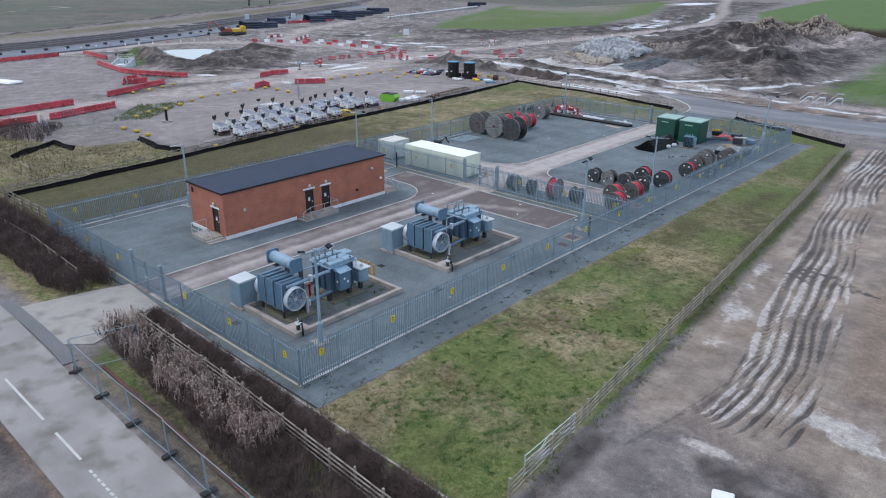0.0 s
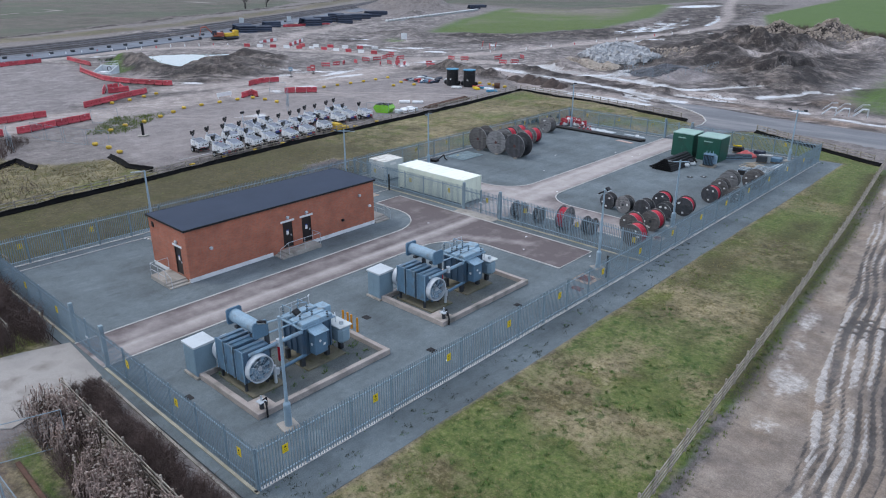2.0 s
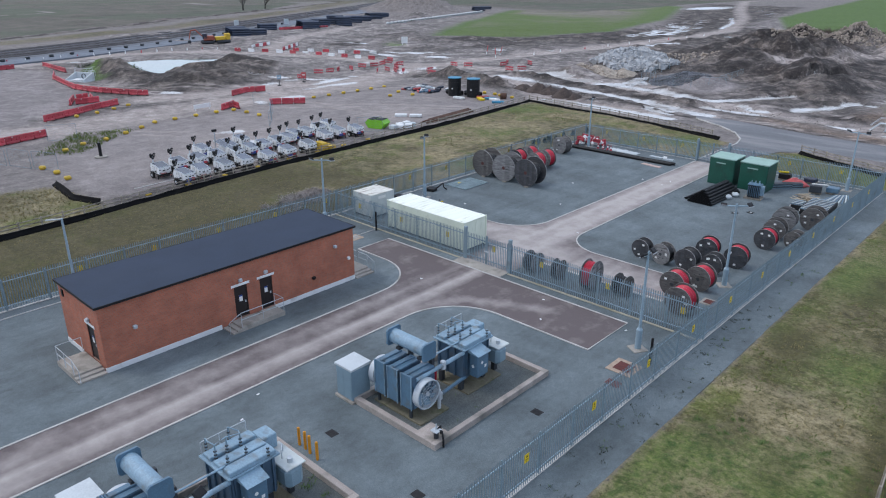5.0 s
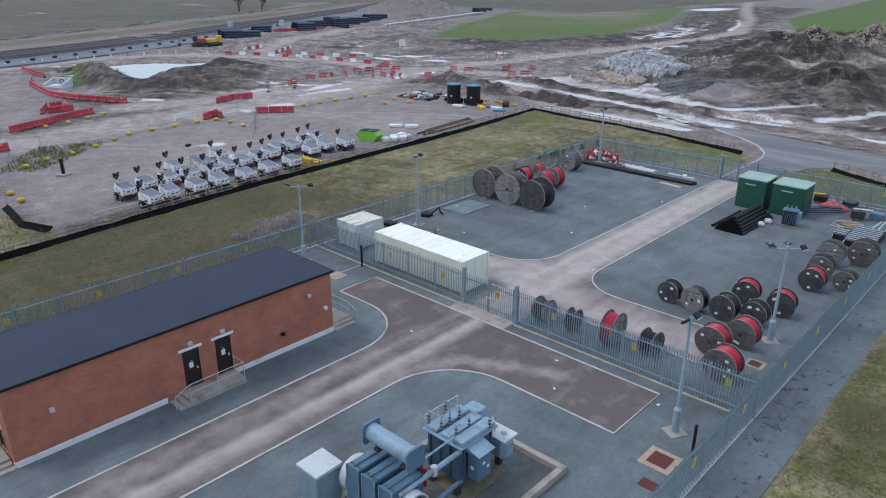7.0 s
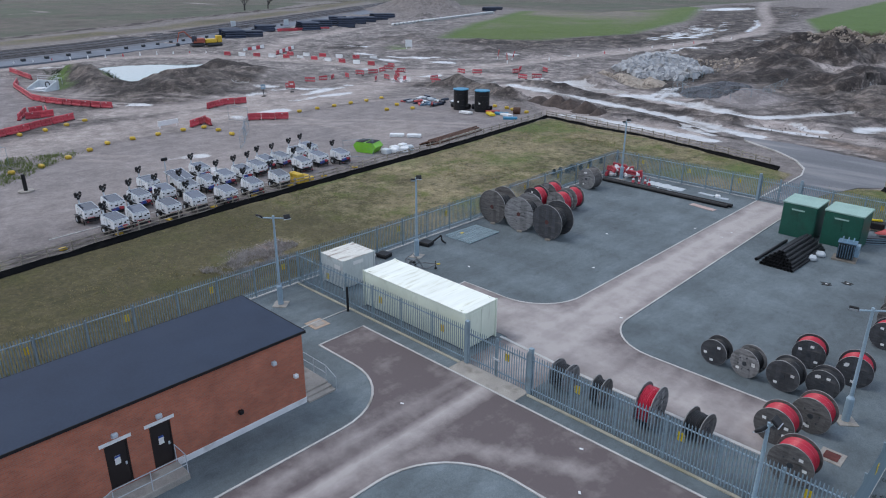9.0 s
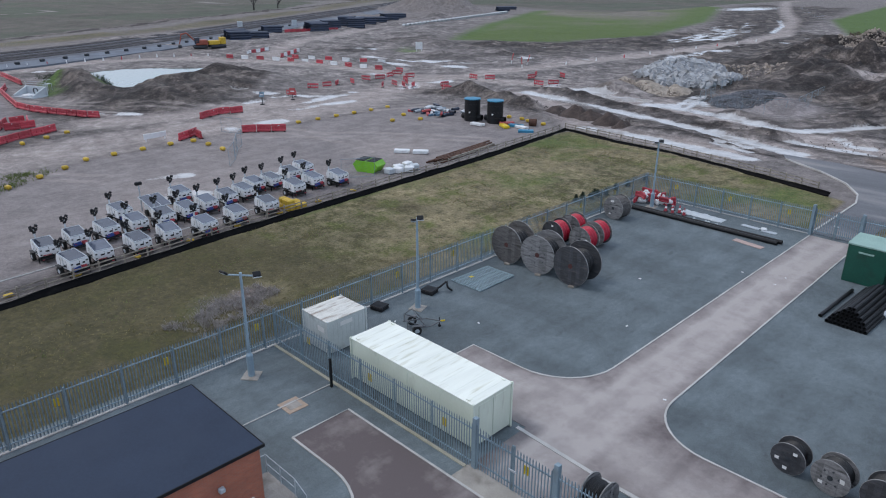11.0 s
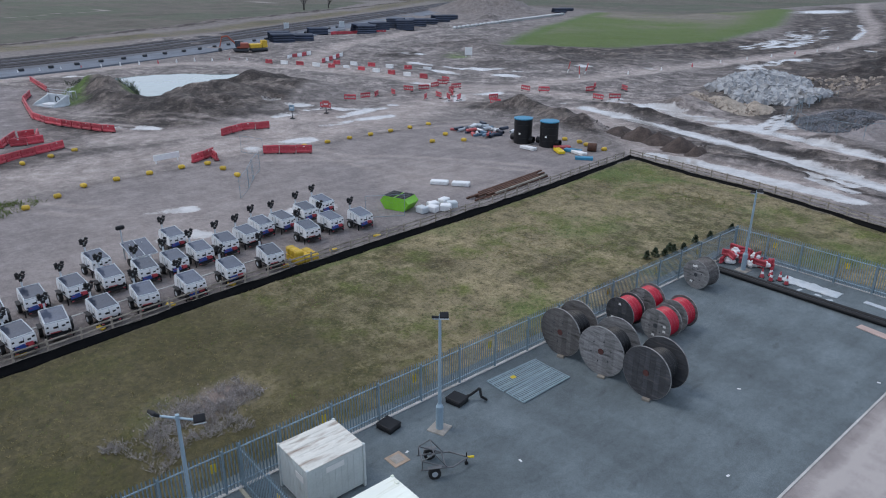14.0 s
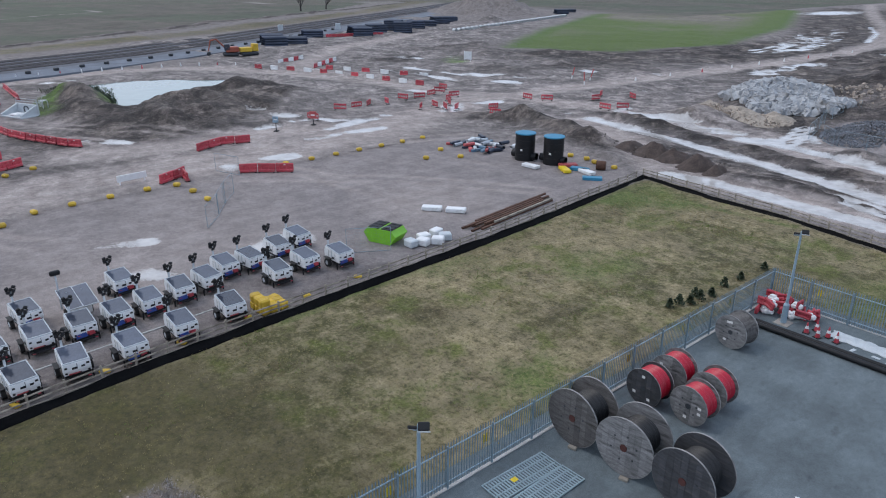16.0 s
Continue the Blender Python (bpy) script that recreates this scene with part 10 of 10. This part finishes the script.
def conifer(x, y, h, seed):
    q = random.Random(seed)
    t = thing("evergreen_shrub", "small dark evergreen shrub outside the palisade", "shrub", pose(x, y, 0), "evergreen shrubs")
    part("trunk", Shape().cyl((0, 0, -0.1), (0, 0, h * 0.8), 0.04, 6, 0.01), RUST, t)
    s = Shape()
    for k in range(260):
        z = h * q.random() ** 0.8
        r = 0.62 * h * (1.1 - z / h) * q.uniform(0.3, 1.0)
        a = q.uniform(0, 6.283)
        m = pose(r * math.cos(a), r * math.sin(a), z + 0.05, q.uniform(-50, 50), q.uniform(-50, 50), q.uniform(0, 360))
        s.add([(-0.05, 0, 0), (0.05, 0, 0), (0.03, 0.12, 0.02), (-0.03, 0.12, 0.02)], [(0, 1, 2, 3)], m)
    part("foliage", s, LEAF, t, kind="stuff")


for k, (x, y, h) in enumerate(((-64.6, 87.4, 1.0), (-64.4, 88.2, 1.2), (-64.0, 88.9, 1.0), (-63.9, 89.9, 1.2), (-64.5, 90.3, 0.9), (-63.7, 91.0, 1.0), (-64.0, 93.2, 1.1), (-63.8, 95.1, 0.9), (-63.6, 98.2, 0.9))):
    conifer(x, y, 0.55 * h, k)


def bare_tree(x, y, h, seed):
    q = random.Random(seed)
    t = thing("bare_tree", "leafless field tree with a fine spreading crown", "tree", pose(x, y, 0), "field trees")
    part("trunk", Shape().cyl((0, 0, -0.3), (0, 0, h * 0.17), h * 0.04, 8, h * 0.03), BARK, t)
    s = Shape()

    def grow(a, d, l_, r, depth):
        b = a + d * l_
        s.cyl(a, b, r, 4, r * 0.6, caps=False)
        if depth:
            for _ in range(3 if depth > 2 else 4):
                e = (d + Vector((q.uniform(-0.7, 0.7), q.uniform(-0.7, 0.7), q.uniform(-0.1, 0.5)))).normalized()
                grow(a.lerp(b, q.uniform(0.6, 1)), e, l_ * q.uniform(0.6, 0.8), r * 0.55, depth - 1)

    for _ in range(5):
        grow(Vector((0, 0, h * 0.14)), Vector((q.uniform(-0.6, 0.6), q.uniform(-0.6, 0.6), 1)).normalized(), h * 0.22, h * 0.016, 4)
    part("crown", s, BARK, t)


bare_tree(-368, 237, 13, 1)
bare_tree(-383, 261, 10, 2)
bare_tree(-300, 60, 7, 3)

seeds, qs = Shape(), random.Random(77)
for k in range(420):
    x, y, z = qs.uniform(-40, -26), qs.uniform(13.4, 15.4), qs.uniform(1.0, 1.6)
    e = qs.uniform(0.012, 0.032)
    seeds.box(-e, e, -e, e, -e * 1.6, e * 1.6, m=pose(x, y, z, qs.uniform(0, 90), qs.uniform(0, 90), 0))
solid("seed_head", seeds, ROCK_TAN, "pale fluffy seed heads on the dead weeds", "weeds", kind="stuff")

# darker green tufts in the grass strip
def tuft_place(q):
    x, y, r = q.choice(tuft_centres)
    return x + q.gauss(0, r * 0.55), y + q.gauss(0, r * 0.55)


blades("grass_tufts", "dark green coarse tufts dotted over the grass strip", TUFT, 3200, tuft_place, 1.6, 0.03, 0.09, 0.02, 21)

# small signs on the haul road
for name, x, y, tone, w, z0, turn in (("red_sign", -128.7, 99.6, RED_DULL, 0.5, 0.9, 40), ("blue_sign", -128.2, 93.6, XFMR_TOP, 0.4, 1.2, 40)):
    s = thing("site_sign", "red site sign plate on a steel post" if tone is RED_DULL else "pale blue site sign plate on a steel post", "sign", pose(x, y, 0, 0, 0, turn), "site signs")
    part("post", Shape().box(-0.05, 0.05, -0.04, 0.04, 0, z0 + 2 * w), XFMR_DARK, s)
    part("plate", Shape().box(-w, w, -0.09, -0.045, z0, z0 + 2 * w, c=0.02), tone, s)
    part("text_bar", Shape().box(-w * 0.6, w * 0.6, -0.1, -0.091, z0 + w * 0.8, z0 + w * 1.15), WHITE, s)
    part("foot", Shape().box(-0.3, 0.3, -0.35, 0.35, 0, 0.12, c=0.03), RUBBER, s)
for x, y, tilt in ((-134.8, 162.5, 14), (-130.7, 163, 18), (-128, 158, -6)):
    p = thing("marker_pole", "leaning red and white warning pole beside the haul road", "pole", pose(x, y, 0, 0, tilt, 0), "marker poles")
    for k in range(3):
        part("band", Shape().cyl((0, 0, 0.8 * k), (0, 0, 0.8 * k + 0.8), 0.1, 8), RED_DULL if k % 3 else WHITE, p)

fg = thing("field_gate", "galvanised field gate standing against the timber fence", "gate", pose(-14.15, 20.6, 0.05, 0, 0, 92))
part("stile", Shape().box(0, 0.06, -0.03, 0.03, 0, 1.15, c=0.01), PALE_STEEL, fg)
part("stile", Shape().box(4.1, 4.16, -0.03, 0.03, 0, 1.15, c=0.01), PALE_STEEL, fg)
for z in (0.1, 0.3, 0.52, 0.78, 1.1):
    part("bar", Shape().tube([(0.06, 0, z), (4.1, 0, z)], 0.025, 8), PALE_STEEL, fg)
part("brace", Shape().tube([(0.06, 0.03, 0.1), (2.0, 0.03, 1.1), (4.1, 0.03, 0.1)], 0.02, 6), PALE_STEEL, fg)
solid("white_slab", Shape().box(-0.45, 0.45, -0.3, 0.3, 0, 0.2, c=0.06), WHITE, "white wrapped slab lying on the clay", "slab", pose(-7.3, 25.2, 0.0, 0, 0, 20))
